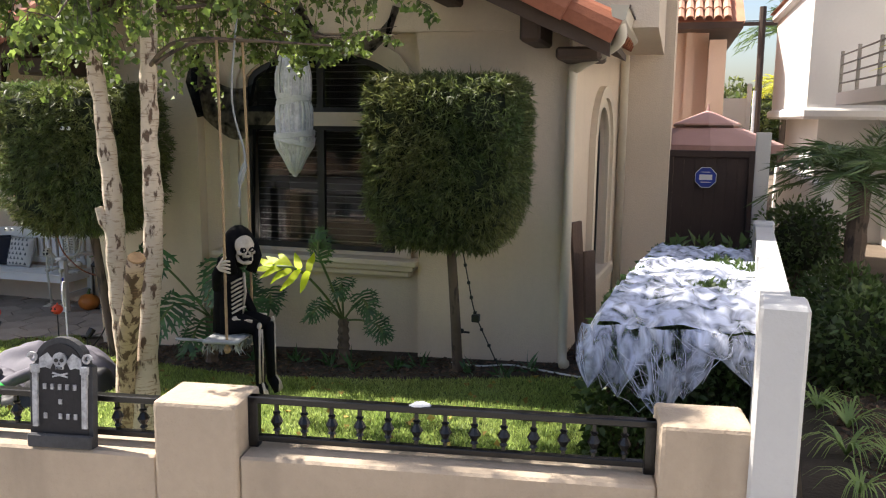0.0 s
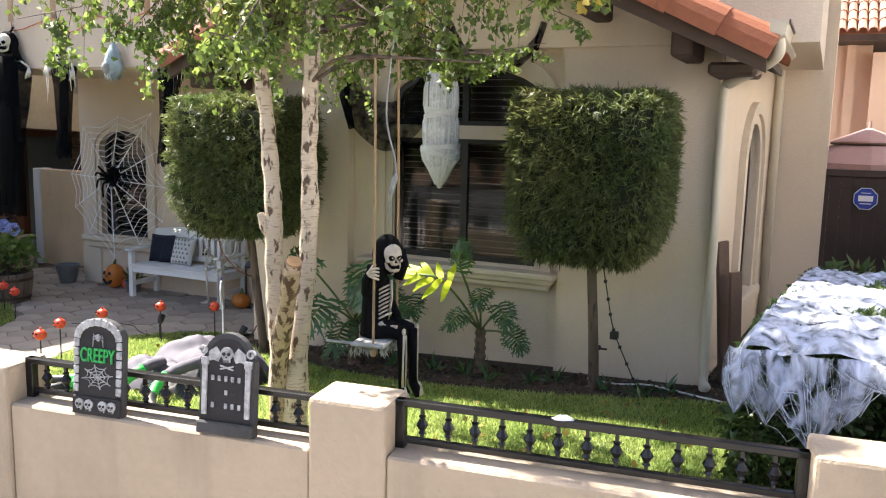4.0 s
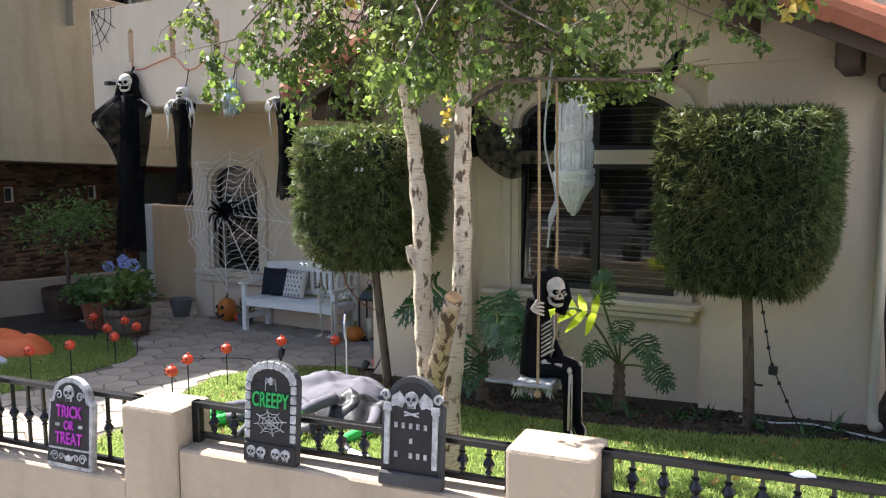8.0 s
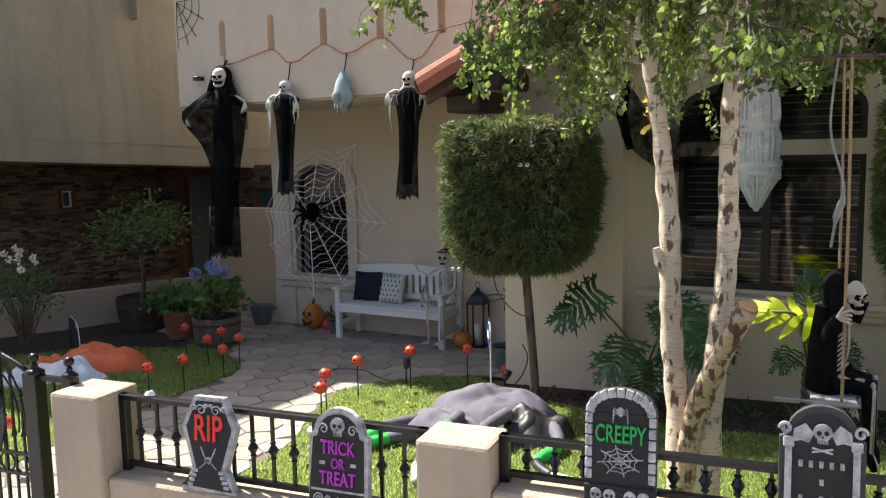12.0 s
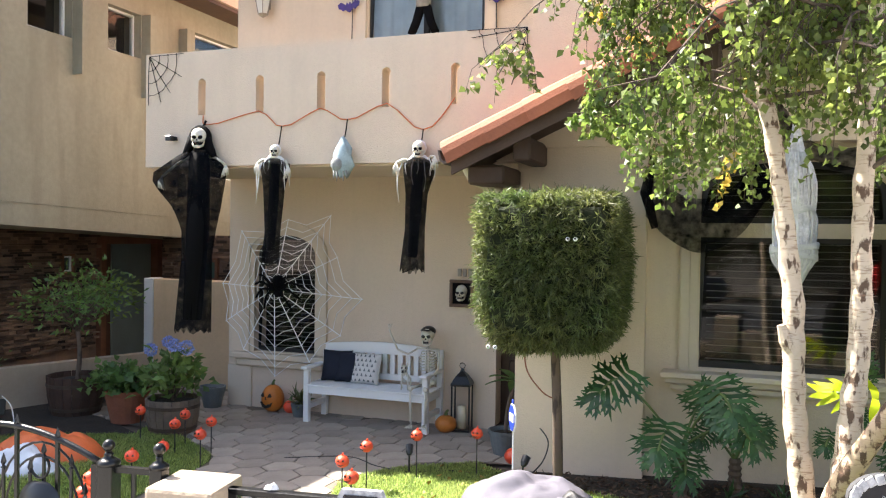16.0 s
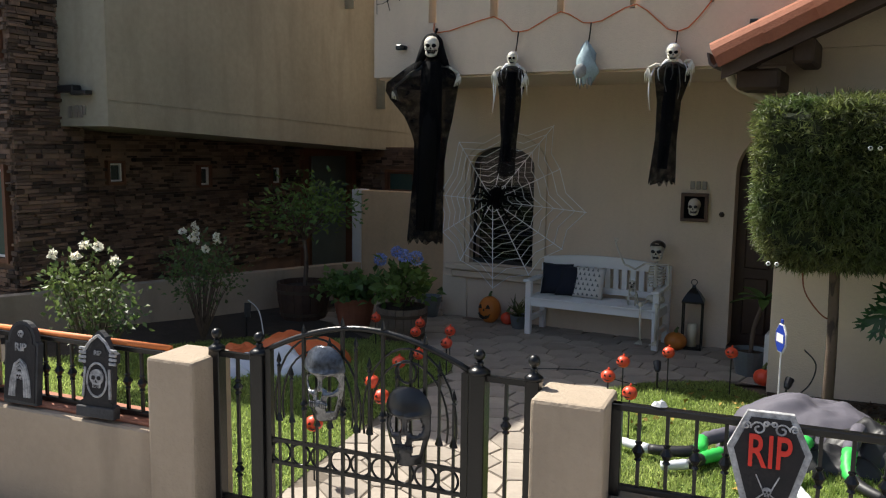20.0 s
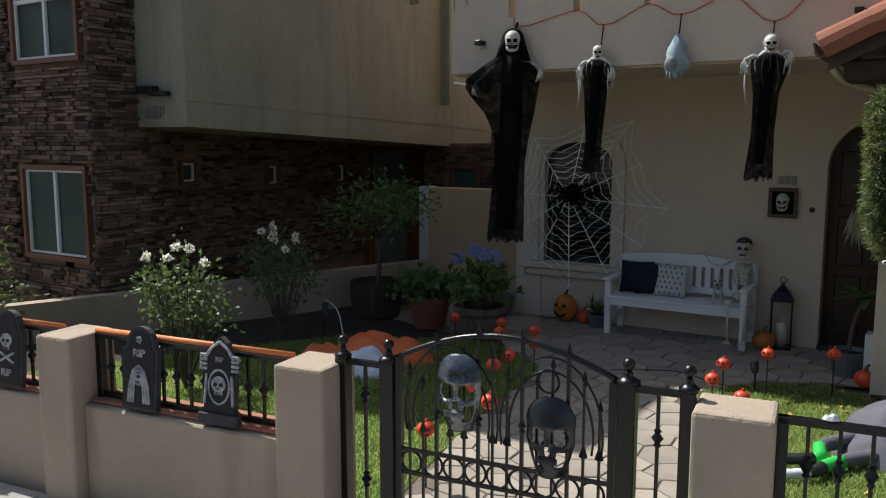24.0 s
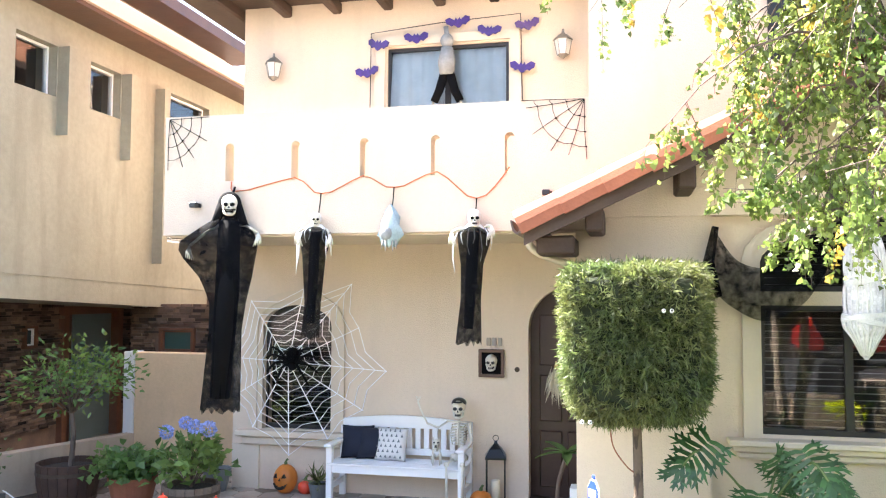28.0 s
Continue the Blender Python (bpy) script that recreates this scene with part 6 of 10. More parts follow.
# ---------- porch bench ----------
bench = thing("garden_bench", "white painted slatted wooden garden bench", "bench")
BX0, BX1, BY0, BY1 = -6.61, -5.12, 8.10, 8.58
for x in (BX0, BX1 - 0.065):
    part("front_leg", boxed(x, x + 0.065, BY0, BY0 + 0.065, 0.0, 0.60, 0.006), WHITEPAINT, bench)
    part("back_leg", boxed(x, x + 0.065, BY1 - 0.065, BY1, 0.0, 0.84, 0.006, Matrix.Translation((0, BY1, 0)) @ pose(0, 0, 0, -3, 0, 0) @ Matrix.Translation((0, -BY1, 0))), WHITEPAINT, bench)
    part("armrest", boxed(x - 0.012, x + 0.077, BY0 - 0.05, BY1 - 0.02, 0.60, 0.635, 0.014, seg=2), WHITEPAINT, bench)
    part("side_rail", boxed(x + 0.01, x + 0.055, BY0 + 0.06, BY1 - 0.06, 0.15, 0.21, 0.005), WHITEPAINT, bench)
    part("seat_rail", boxed(x + 0.012, x + 0.053, BY0 + 0.06, BY1 - 0.06, 0.33, 0.41, 0.005), WHITEPAINT, bench)
part("apron", boxed(BX0 + 0.06, BX1 - 0.06, BY0 + 0.01, BY0 + 0.04, 0.33, 0.41, 0.005), WHITEPAINT, bench)
for k in range(6):
    part("seat_slat", boxed(BX0 + 0.01, BX1 - 0.01, BY0 - 0.01 + k * 0.078, BY0 + 0.055 + k * 0.078, 0.41, 0.432, 0.005), WHITEPAINT, bench)
part("back_low_rail", boxed(BX0 + 0.06, BX1 - 0.06, BY1 - 0.055, BY1 - 0.015, 0.47, 0.54, 0.005), WHITEPAINT, bench)
bm = bmesh.new()
top = [(BX0 + 0.06, 0.76), (BX1 - 0.06, 0.76)] + [(BX1 - 0.06 + (BX0 - BX1 + 0.12) * k / 14, 0.845 + 0.045 * math.sin(math.pi * k / 14)) for k in range(15)]
part("back_top_rail", prism(bm, top, BY1 - 0.05, BY1 - 0.012), WHITEPAINT, bench, "arched top rail")
for k in range(14):
    x = BX0 + 0.10 + k * 0.0955
    part("back_slat", boxed(x, x + 0.058, BY1 - 0.045, BY1 - 0.022, 0.53, 0.78, 0.004), WHITEPAINT, bench)


def cushion(label, x, y, z, w, mat, tilt, turn, motif=False):
    t = thing("cushion", label, "cushion", pose(x, y, z, tilt, 0, turn), group="cushions on the bench")
    bm = bmesh.new()
    n = 14
    front, back = {}, {}
    for i in range(n + 1):
        for j in range(n + 1):
            a, b = -1 + 2 * i / n, -1 + 2 * j / n
            puff = 0.075 * (1 - abs(a) ** 3) ** .6 * (1 - abs(b) ** 3) ** .6
            pinch = 1 - 0.07 * (1 - abs(a) ** 2) * abs(b) ** 4 - 0.0
            px, pz = a * w / 2 * (1 - 0.06 * (1 - b * b)), b * w / 2 * (1 - 0.06 * (1 - a * a)) + w / 2
            wr = 0.006 * noise.noise(Vector((a * 3, b * 3, x)))
            front[i, j] = bm.verts.new((px, -puff + wr, pz))
            back[i, j] = bm.verts.new((px, puff + wr, pz))
    for i in range(n):
        for j in range(n):
            bm.faces.new((front[i, j], front[i + 1, j], front[i + 1, j + 1], front[i, j + 1]))
            bm.faces.new((back[i, j], back[i, j + 1], back[i + 1, j + 1], back[i + 1, j]))
    bmesh.ops.remove_doubles(bm, verts=bm.verts, dist=0.002)
    bmesh.ops.recalc_face_normals(bm, faces=bm.faces)
    part("cover", bm, mat, t, smooth=True)
    if motif:
        for i in range(6):
            for j in range(6):
                a, b = -0.8 + 1.6 * i / 5 + (0.1 if j % 2 else -0.06), -0.8 + 1.6 * j / 5
                if abs(a) > .88:
                    continue
                puff = 0.075 * (1 - abs(a) ** 3) ** .6 * (1 - abs(b) ** 3) ** .6
                px, pz = a * w / 2 * .95, b * w / 2 * .95 + w / 2
                s = 0.013
                part("printed_motif", prism(bmesh.new(), [(px - s, pz - s), (px + s, pz - s), (px, pz + s * 1.5)], -puff - 0.006, -puff + 0.004), GREYPOT, t)
    return t


cushion("square navy canvas cushion on the bench", -6.37, 8.41, 0.43, 0.36, NAVY, -14, 6)
cushion("second navy cushion leaning on the first", -6.20, 8.39, 0.43, 0.35, NAVY, -16, 0)
cushion("pale cushion printed with small dark motifs", -5.98, 8.35, 0.43, 0.36, PALECANVAS, -18, -4, True)


def skeleton_bits(f, scale, seated=True):
    """Bones of a plastic skeleton, seated, about the origin at the hips, facing -y."""
    bm = f.bm
    s = scale
    P = lambda *a: [tuple(q * s for q in p) for p in a]
    tube(bm, P((0, 0, 0), (0, 0.03, 0.15), (0, 0.03, 0.32), (0, 0.0, 0.46)), 0.016 * s, 6)
    for k in range(7):
        z = 0.20 + 0.032 * k
        w = 0.105 - 0.008 * abs(k - 3)
        for sx in (-1, 1):
            tube(bm, P((0, 0.045, z + 0.01), (sx * w, 0.02, z), (sx * w * 0.8, -0.07, z - 0.02), (sx * 0.01, -0.085, z - 0.015)), 0.0075 * s, 5)
    tube(bm, P((0, -0.09, 0.18), (0, -0.085, 0.42)), 0.012 * s, 5)
    for sx in (-1, 1):
        tube(bm, P((0, -0.06, 0.435), (sx * 0.14, 0.0, 0.43)), 0.011 * s, 5)
        ball(bm, P((sx * 0.05, 0.01, 0.02))[0], 0.06 * s, (1, .6, .8), 8, 6)
        tube(bm, P((sx * 0.07, 0, 0), (sx * 0.09, -0.38, 0.02)), 0.016 * s, 6)
        ball(bm, P((sx * 0.09, -0.38, 0.015))[0], 0.03 * s, (1, 1, 1), 8, 6)
        tube(bm, P((sx * 0.09, -0.39, 0.0), (sx * 0.08, -0.36, -0.40)), 0.013 * s, 6)
        tube(bm, P((sx * 0.10, -0.38, 0.0), (sx * 0.095, -0.35, -0.39)), 0.007 * s, 5)
        for q in range(-2, 3):
            tube(bm, P((sx * 0.08, -0.36, -0.40), (sx * 0.08 + q * 0.014, -0.42, -0.425), (sx * 0.08 + q * 0.02, -0.47, -0.43)), 0.007 * s, 4)
    return f


def skull_ball(f, at, r, face=(0, -1, 0), bone=0, dark=1):
    """A skull that looks along -y: cranium, brow, cheekbones, muzzle and jaw, with dark sockets, nose and tooth gaps."""
    bm = f.bm
    p = lambda x, y, z: (at[0] + x * r, at[1] + y * r, at[2] + z * r)
    ball(bm, p(0, 0.12, 0.22), r, (0.76, 0.92, 0.80), 18, 12)
    ball(bm, p(0, -0.42, 0.18), r, (0.60, 0.40, 0.24), 12, 8)
    for sx in (-1, 1):
        ball(bm, p(sx * 0.46, -0.46, -0.22), r, (0.22, 0.30, 0.17), 10, 6)
        tube(bm, [p(sx * 0.56, -0.1, -0.3), p(sx * 0.46, -0.28, -0.78), p(sx * 0.2, -0.58, -0.98)], [0.11 * r, 0.13 * r, 0.12 * r], 6)
    ball(bm, p(0, -0.52, -0.36), r, (0.34, 0.26, 0.34), 12, 8)
    ball(bm, p(0, -0.56, -0.90), r, (0.32, 0.22, 0.20), 12, 8)
    f.mark(bone)
    for sx in (-1, 1):
        ball(bm, p(sx * 0.30, -0.70, 0.0), r, (0.235, 0.16, 0.20), 12, 8)
    prism(bm, [(at[0], at[2] - 0.14 * r), (at[0] - 0.11 * r, at[2] - 0.36 * r), (at[0] + 0.11 * r, at[2] - 0.36 * r)], at[1] - 0.84 * r, at[1] - 0.6 * r)
    box(bm, at[0] - 0.30 * r, at[0] + 0.30 * r, at[1] - 0.775 * r, at[1] - 0.55 * r, at[2] - 0.70 * r, at[2] - 0.655 * r)
    for q in range(-3, 4):
        box(bm, at[0] + (q * 0.09 - 0.012) * r, at[0] + (q * 0.09 + 0.012) * r, at[1] - 0.80 * r, at[1] - 0.6 * r, at[2] - 0.80 * r, at[2] - 0.54 * r)
    f.mark(dark)
    return f


f = Figure([BONE, BLACKGLOSS])
skeleton_bits(f, 0.92)
for v in f.bm.verts:
    v.co.z = v.co.z * 0.97 if v.co.z < 0 else v.co.z
bm = f.bm
tube(bm, [(-0.12, 0, 0.395), (-0.22, -0.02, 0.33), (-0.33, -0.06, 0.38)], 0.012, 6)
tube(bm, [(-0.33, -0.06, 0.38), (-0.40, -0.06, 0.52), (-0.43, -0.06, 0.60)], 0.010, 6)
for q in range(4):
    tube(bm, [(-0.43, -0.06, 0.60), (-0.45 + 0.018 * q, -0.06, 0.66)], 0.004, 4)
tube(bm, [(0.12, 0, 0.395), (0.15, -0.1, 0.2), (0.06, -0.2, 0.08)], 0.012, 6)
f.mark(0)
skull_ball(f, (0.0, -0.02, 0.54), 0.098)
ball(bm, (0.0, 0.01, 0.59), 0.096, (0.85, 0.95, 0.62), 14, 8)
prism(bm, [(0.05 * math.cos(a), 0.01 * math.sin(a)) for a in np.linspace(0, 2 * math.pi, 13)[:-1]], -0.14, -0.05, pose(0, 0, 0.595, -8, 0, 0))
f.mark(1)
f.build("toy_skeleton", "seated plastic skeleton wearing a dark cap", "skeleton", pose(-5.235, 8.40, 0.475, 0, 0, 4))
f = Figure([BONE, BLACKGLOSS])
bm = f.bm
tube(bm, [(0, 0.10, 0.13), (0, 0.03, 0.19), (0, -0.03, 0.22)], 0.014, 6)
for k in range(5):
    for sx in (-1, 1):
        tube(bm, [(0, 0.07 - 0.02 * k, 0.16 + 0.015 * k), (sx * 0.045, 0.06 - 0.02 * k, 0.12), (0, 0.05 - 0.02 * k, 0.08)], 0.005, 4)
for sx in (-1, 1):
    tube(bm, [(sx * 0.035, -0.02, 0.17), (sx * 0.035, -0.04, 0.0)], 0.008, 5)
    tube(bm, [(sx * 0.04, 0.09, 0.1), (sx * 0.05, 0.02, 0.06), (sx * 0.05, 0.06, 0.0)], 0.009, 5)
    ball(bm, (sx * 0.03, -0.03, 0.27), 0.016, (0.6, 0.5, 1.6), 6, 5)
ball(bm, (0, -0.05, 0.235), 0.045, (0.8, 1.0, 0.85), 10, 8)
box(bm, -0.02, 0.02, -0.13, -0.07, 0.19, 0.235, 0.008)
f.mark(0)
for sx in (-1, 1):
    ball(bm, (sx * 0.02, -0.088, 0.245), 0.01, (1, .6, 1), 6, 5)
f.mark(1)
f.build("toy_dog_skeleton", "small plastic dog skeleton on the bench", "skeleton", pose(-5.45, 8.28, 0.433, 0, 0, 10))


# ---------- pumpkins, lantern, pots ----------
def pumpkin(label, x, y, r, squash, mat, face=False, z=0.0):
    t = thing("pumpkin", label, "pumpkin", pose(x, y, z + r * squash, 0, 0, rnd.uniform(-15, 15) if not face else -8), group="pumpkins on the porch")
    bm = bmesh.new()
    ball(bm, (0, 0, 0), r, (1, 1, squash), 32, 14)
    for v in bm.verts:
        a = math.atan2(v.co.y, v.co.x)
        q = 1 + 0.06 * abs(math.cos(5 * a)) - 0.03
        v.co.x *= q
        v.co.y *= q
    part("skin", bm, mat, t, smooth=True)
    part("stem", tube(bmesh.new(), curve_pts([(0, 0, r * squash * 0.93), (0.005, 0, r * squash + 0.03), (0.025, 0, r * squash + 0.055)], 3), [0.02] * 3 + [0.013] * 4, 7), STEMGREEN, t, "dry green stem", smooth=True)
    if face:
        bm = bmesh.new()
        for sx in (-1, 1):
            prism(bm, [(sx * 0.025, 0.03), (sx * 0.075, 0.035), (sx * 0.05, 0.075)], -r * 1.02, -r * 0.8)
        prism(bm, [(-0.012, 0.0), (0.012, 0.0), (0, 0.03)], -r * 1.03, -r * 0.8)
        prism(bm, [(-0.08, -0.03), (-0.05, -0.055), (-0.03, -0.05), (-0.02, -0.065), (0.02, -0.065), (0.03, -0.05), (0.05, -0.055), (0.08, -0.03), (0.05, -0.085), (0, -0.10), (-0.05, -0.085)], -r * 1.02, -r * 0.75)
        part("carved_face", bm, BLACKGLOSS, t, "dark carved grin")


pumpkin("tall orange jack-o-lantern with a carved grin", -7.21, 8.44, 0.13, 1.25, PUMPKIN, True)
pumpkin("small red-orange pumpkin beside the jack-o-lantern", -6.98, 8.46, 0.085, 0.9, ORANGE)
pumpkin("plain orange pumpkin by the lantern", -4.98, 8.30, 0.115, 0.82, PUMPKIN)

lan = thing("lantern", "dark metal porch lantern with a cream candle", "lantern", pose(-4.845, 8.43, 0, 0, 0, 8))
part("base", boxed(-0.105, 0.105, -0.105, 0.105, 0, 0.03, 0.005), IRON, lan)
for sx in (-1, 1):
    for sy in (-1, 1):
        part("corner_post", boxed(sx * 0.095 - 0.008, sx * 0.095 + 0.008, sy * 0.095 - 0.008, sy * 0.095 + 0.008, 0.03, 0.50), IRON, lan)
part("top_frame", boxed(-0.11, 0.11, -0.11, 0.11, 0.50, 0.52, 0.004), IRON, lan)
bm = bmesh.new()
lathe(bm, [(0.155, 0.52), (0.09, 0.60), (0.03, 0.65), (0.02, 0.68)], n=4, m=pose(0, 0, 0, 0, 0, 45))
part("roof", bm, IRON, lan, "pyramid lantern roof")
part("ring", tube(bmesh.new(), [(0.03 * math.cos(a), 0, 0.71 + 0.03 * math.sin(a)) for a in np.linspace(0, 2 * math.pi, 15)], 0.004, 5), IRON, lan)
part("candle", lathe(bmesh.new(), [(0.05, 0.03), (0.05, 0.27), (0.04, 0.275)], n=14), CANDLE, lan, "cream pillar candle", smooth=True)


def round_pot(name, label, x, y, r0, r1, h, mat, wall=0.018, z=None, parts=True):
    g = ground_z(x, y) if z is None else z
    t = thing(name, label, "plant pot", pose(x, y, g))
    part("pot", lathe(bmesh.new(), [(r0, 0), (r1 * 0.98, h * 0.82), (r1, h * 0.84), (r1 * 1.03, h), (r1 * 1.03 - wall, h), (r1 - wall * 1.5, h * 0.86), (r1 - wall * 1.6, h * 0.8)], n=20, caps=False), mat, t, smooth=False)
    part("soil", lathe(bmesh.new(), [(r1 - wall * 1.4, h * 0.84), (0.001, h * 0.88)], n=16, caps=False), SOIL, t, "dark potting soil")
    return t


def barrel_pot(label, x, y, r, h, mat):
    g = ground_z(x, y)
    t = thing("barrel_planter", label, "planter", pose(x, y, g))
    n = 20
    for k in range(n):
        a0, a1 = 2 * math.pi * k / n + 0.012, 2 * math.pi * (k + 1) / n - 0.012
        bm = bmesh.new()
        rows_ = []
        for z, rr in ((0, 0.86), (h * .5, 1.0), (h, 1.04)):
            rows_.append([bm.verts.new((q * math.cos(a), q * math.sin(a), z)) for q, a in ((r * rr, a0), (r * rr, a1), (r * rr - 0.025, a1), (r * rr - 0.025, a0))])
        for p, q in zip(rows_, rows_[1:]):
            for i in range(4):
                bm.faces.new((p[i], p[(i + 1) % 4], q[(i + 1) % 4], q[i]))
        bm.faces.new(rows_[-1])
        part("stave", bm, mat, t)
    for z in (0.16 * h, 0.78 * h):
        q = 0.86 + 0.18 * z / h + 0.03
        part("hoop", lathe(bmesh.new(), [(r * q, z - 0.018), (r * (q + 0.012), z - 0.016), (r * (q + 0.014), z + 0.016), (r * q, z + 0.018)], n=24, caps=False), HOOP, t, "rusty iron hoop")
    part("soil", lathe(bmesh.new(), [(r * 1.0, h * 0.86), (0.001, h * 0.9)], n=18, caps=False), SOIL, t, "dark potting soil")
    return t


def bush(name, label, category, centre, radius, n, ln_, wd, mat, stems=6, foot=None, petals=None):
    """Loose foliage on thin stems: leaves round many twig ends, with gaps."""
    t = thing(name, label, category)
    foot = Vector(foot if foot else (centre[0], centre[1], centre[2] - radius[2]))
    tw = bmesh.new()
    cs, ds = [], []
    ends = []
    for k in range(stems):
        for q in range(5):
            d = Vector((rnd.gauss(0, 1), rnd.gauss(0, 1), rnd.gauss(0.15, 0.8))).normalized()
            rr = rnd.uniform(0.45, 1.0)
            e = Vector((centre[0] + d.x * radius[0] * rr, centre[1] + d.y * radius[1] * rr, centre[2] + d.z * radius[2] * rr))
            ends.append(e)
            tube(tw, [foot, foot.lerp(e, 0.5) + Vector((0, 0, 0.05)), e], [0.007, 0.005, 0.002], 4)
    per = max(1, n // len(ends))
    for e in ends:
        for _ in range(per):
            off = Vector((rnd.gauss(0, .22) * radius[0], rnd.gauss(0, .22) * radius[1], rnd.gauss(0, .2) * radius[2]))
            cs.append(e + off)
            ds.append(off + Vector((rnd.gauss(0, .05), rnd.gauss(0, .05), rnd.gauss(0.02, .05))))
    part("stem", tw, BROWNBARK, t, "thin woody stems")
    leaves("foliage", cs, ds, ln_, wd, mat, t)
    return t, ends


tub = barrel_pot("dark half-barrel planter holding a small tree", -9.26, 7.50, 0.31, 0.44, DARKSTAVE)
tree, _ = bush("citrus_tree", "small round-headed citrus tree in the barrel", "tree", (-9.24, 7.52, 1.34), (0.62, 0.52, 0.36), 900, 0.08, 0.034, CITRUS, 11, (-9.26, 7.52, 0.93))
part("trunk", tube(bmesh.new(), curve_pts([(-9.24, 7.50, 0.36), (-9.22, 7.51, 0.7), (-9.26, 7.52, 0.96)], 4), [0.028] * 4 + [0.024] * 5, 8), BROWNBARK, tree, smooth=True)
round_pot("red_pot", "terracotta pot with leafy green geranium", -8.42, 7.38, 0.17, 0.24, 0.36, CLAY)
bush("geranium", "bushy green geranium in the terracotta pot", "plant", (-8.42, 7.36, 0.47), (0.36, 0.31, 0.17), 620, 0.085, 0.075, CITRUS, 10, (-8.42, 7.38, 0.33))
barrel_pot("weathered grey half-barrel with blue hydrangea", -7.66, 7.20, 0.27, 0.36, STAVE)
hy, ends = bush("hydrangea", "hydrangea with blue flower heads in the barrel", "plant", (-7.66, 7.20, 0.58), (0.32, 0.28, 0.22), 300, 0.11, 0.075, CITRUS, 6, (-7.66, 7.20, 0.32))
for k, (dx, dy, dz, r_) in enumerate(((-0.25, -0.05, 0.28, 0.06), (-0.10, 0.05, 0.36, 0.055), (0.06, -0.05, 0.34, 0.06), (0.20, -0.05, 0.32, 0.075))):
    n = 130
    d = sphere_dirs(n)
    leaves("flower_head", np.array([-7.66 + dx, 7.20 + dy, 0.58 + dz]) + d * r_ * 0.8, d + rng.normal(size=(n, 3)) * 0.5, 0.03, 0.028, BLUEPETAL, hy, "blue mophead flower", kind="")
round_pot("grey_pot", "small grey tapered pot with dry stalks", -8.0, 8.36, 0.10, 0.155, 0.26, GREYPOT)
round_pot("grey_pot", "small grey pot with a blue-green succulent", -6.78, 8.34, 0.08, 0.11, 0.16, GREYPOT, z=0.0)
t = thing("succulent", "blue-green spiky succulent in a small pot", "plant")
n = 60
leaves("foliage", np.tile([-6.78, 8.34, 0.17], (n, 1)) + rng.normal(size=(n, 3)) * 0.02, sphere_dirs(n, 0.6), 0.17, 0.022, PODOLEAF, t)

# frangipani by the door
round_pot("grey_pot", "grey pot with a young frangipani by the door", -4.15, 7.72, 0.12, 0.17, 0.24, GREYPOT, z=0.0)
fr = thing("frangipani", "young frangipani with a bare stem and long leaves", "plant")
part("stem", tube(bmesh.new(), curve_pts([(-4.15, 7.72, 0.2), (-4.13, 7.70, 0.45), (-4.05, 7.68, 0.72)], 4), [0.02] * 9, 7), BROWNBARK, fr, smooth=True)
for k in range(8):
    a = k * 0.8
    d = Vector((math.cos(a), math.sin(a), 0.55 if k % 2 else 0.15))
    bm = bmesh.new()
    c = Vector((-4.05, 7.68, 0.72))
    side = d.cross(Vector((0, 0, 1))).normalized()
    rows_ = []
    for q in range(6):
        s_ = q / 5
        p = c + d * 0.30 * s_ - Vector((0, 0, 0.10 * s_ * s_))
        w_ = 0.045 * math.sin(math.pi * min(1, 0.12 + 0.88 * s_)) + 0.003
        rows_.append((bm.verts.new(p + side * w_ + Vector((0, 0, .012))), bm.verts.new(p), bm.verts.new(p - side * w_ + Vector((0, 0, .012)))))
    for p, q in zip(rows_, rows_[1:]):
        bm.faces.new((p[0], p[1], q[1], q[0]))
        bm.faces.new((p[1], p[2], q[2], q[1]))
    part("leaf", bm, CITRUS, fr, smooth=True)
pumpkin("small orange pumpkin by the frangipani", -3.98, 7.4, 0.09, 0.85, ORANGE)

# roses
for lab, c, rad, n, fl in (("rose bush with fading cream flowers", (-8.65, 4.08, 0.82), (0.36, 0.33, 0.42), 1000, 5), ("tall white-flowered rose bush by the low wall", (-9.25, 5.85, 0.82), (0.42, 0.36, 0.36), 950, 9), ("white-flowered rose bush at the end of the bed", (-10.0, 3.0, 0.95), (0.45, 0.4, 0.4), 1300, 8)):
    t, ends = bush("rose_bush", lab, "rose bush", c, rad, n, 0.05, 0.032, ROSELEAF, 9, (c[0], c[1], ground_z(c[0], c[1])))
    tops = sorted(ends, key=lambda e: -e.z)[:fl]
    for k in range(fl):
        p = tops[k] + Vector((rnd.uniform(-.05, .05), rnd.uniform(-.05, .05), 0.08 + 0.07 * (k % 3)))
        q = 26
        d = sphere_dirs(q, 0.3)
        leaves("bloom", np.array(p) + d * 0.012, d, 0.036, 0.034, WHITEPETAL, t, "white rose bloom", kind="")

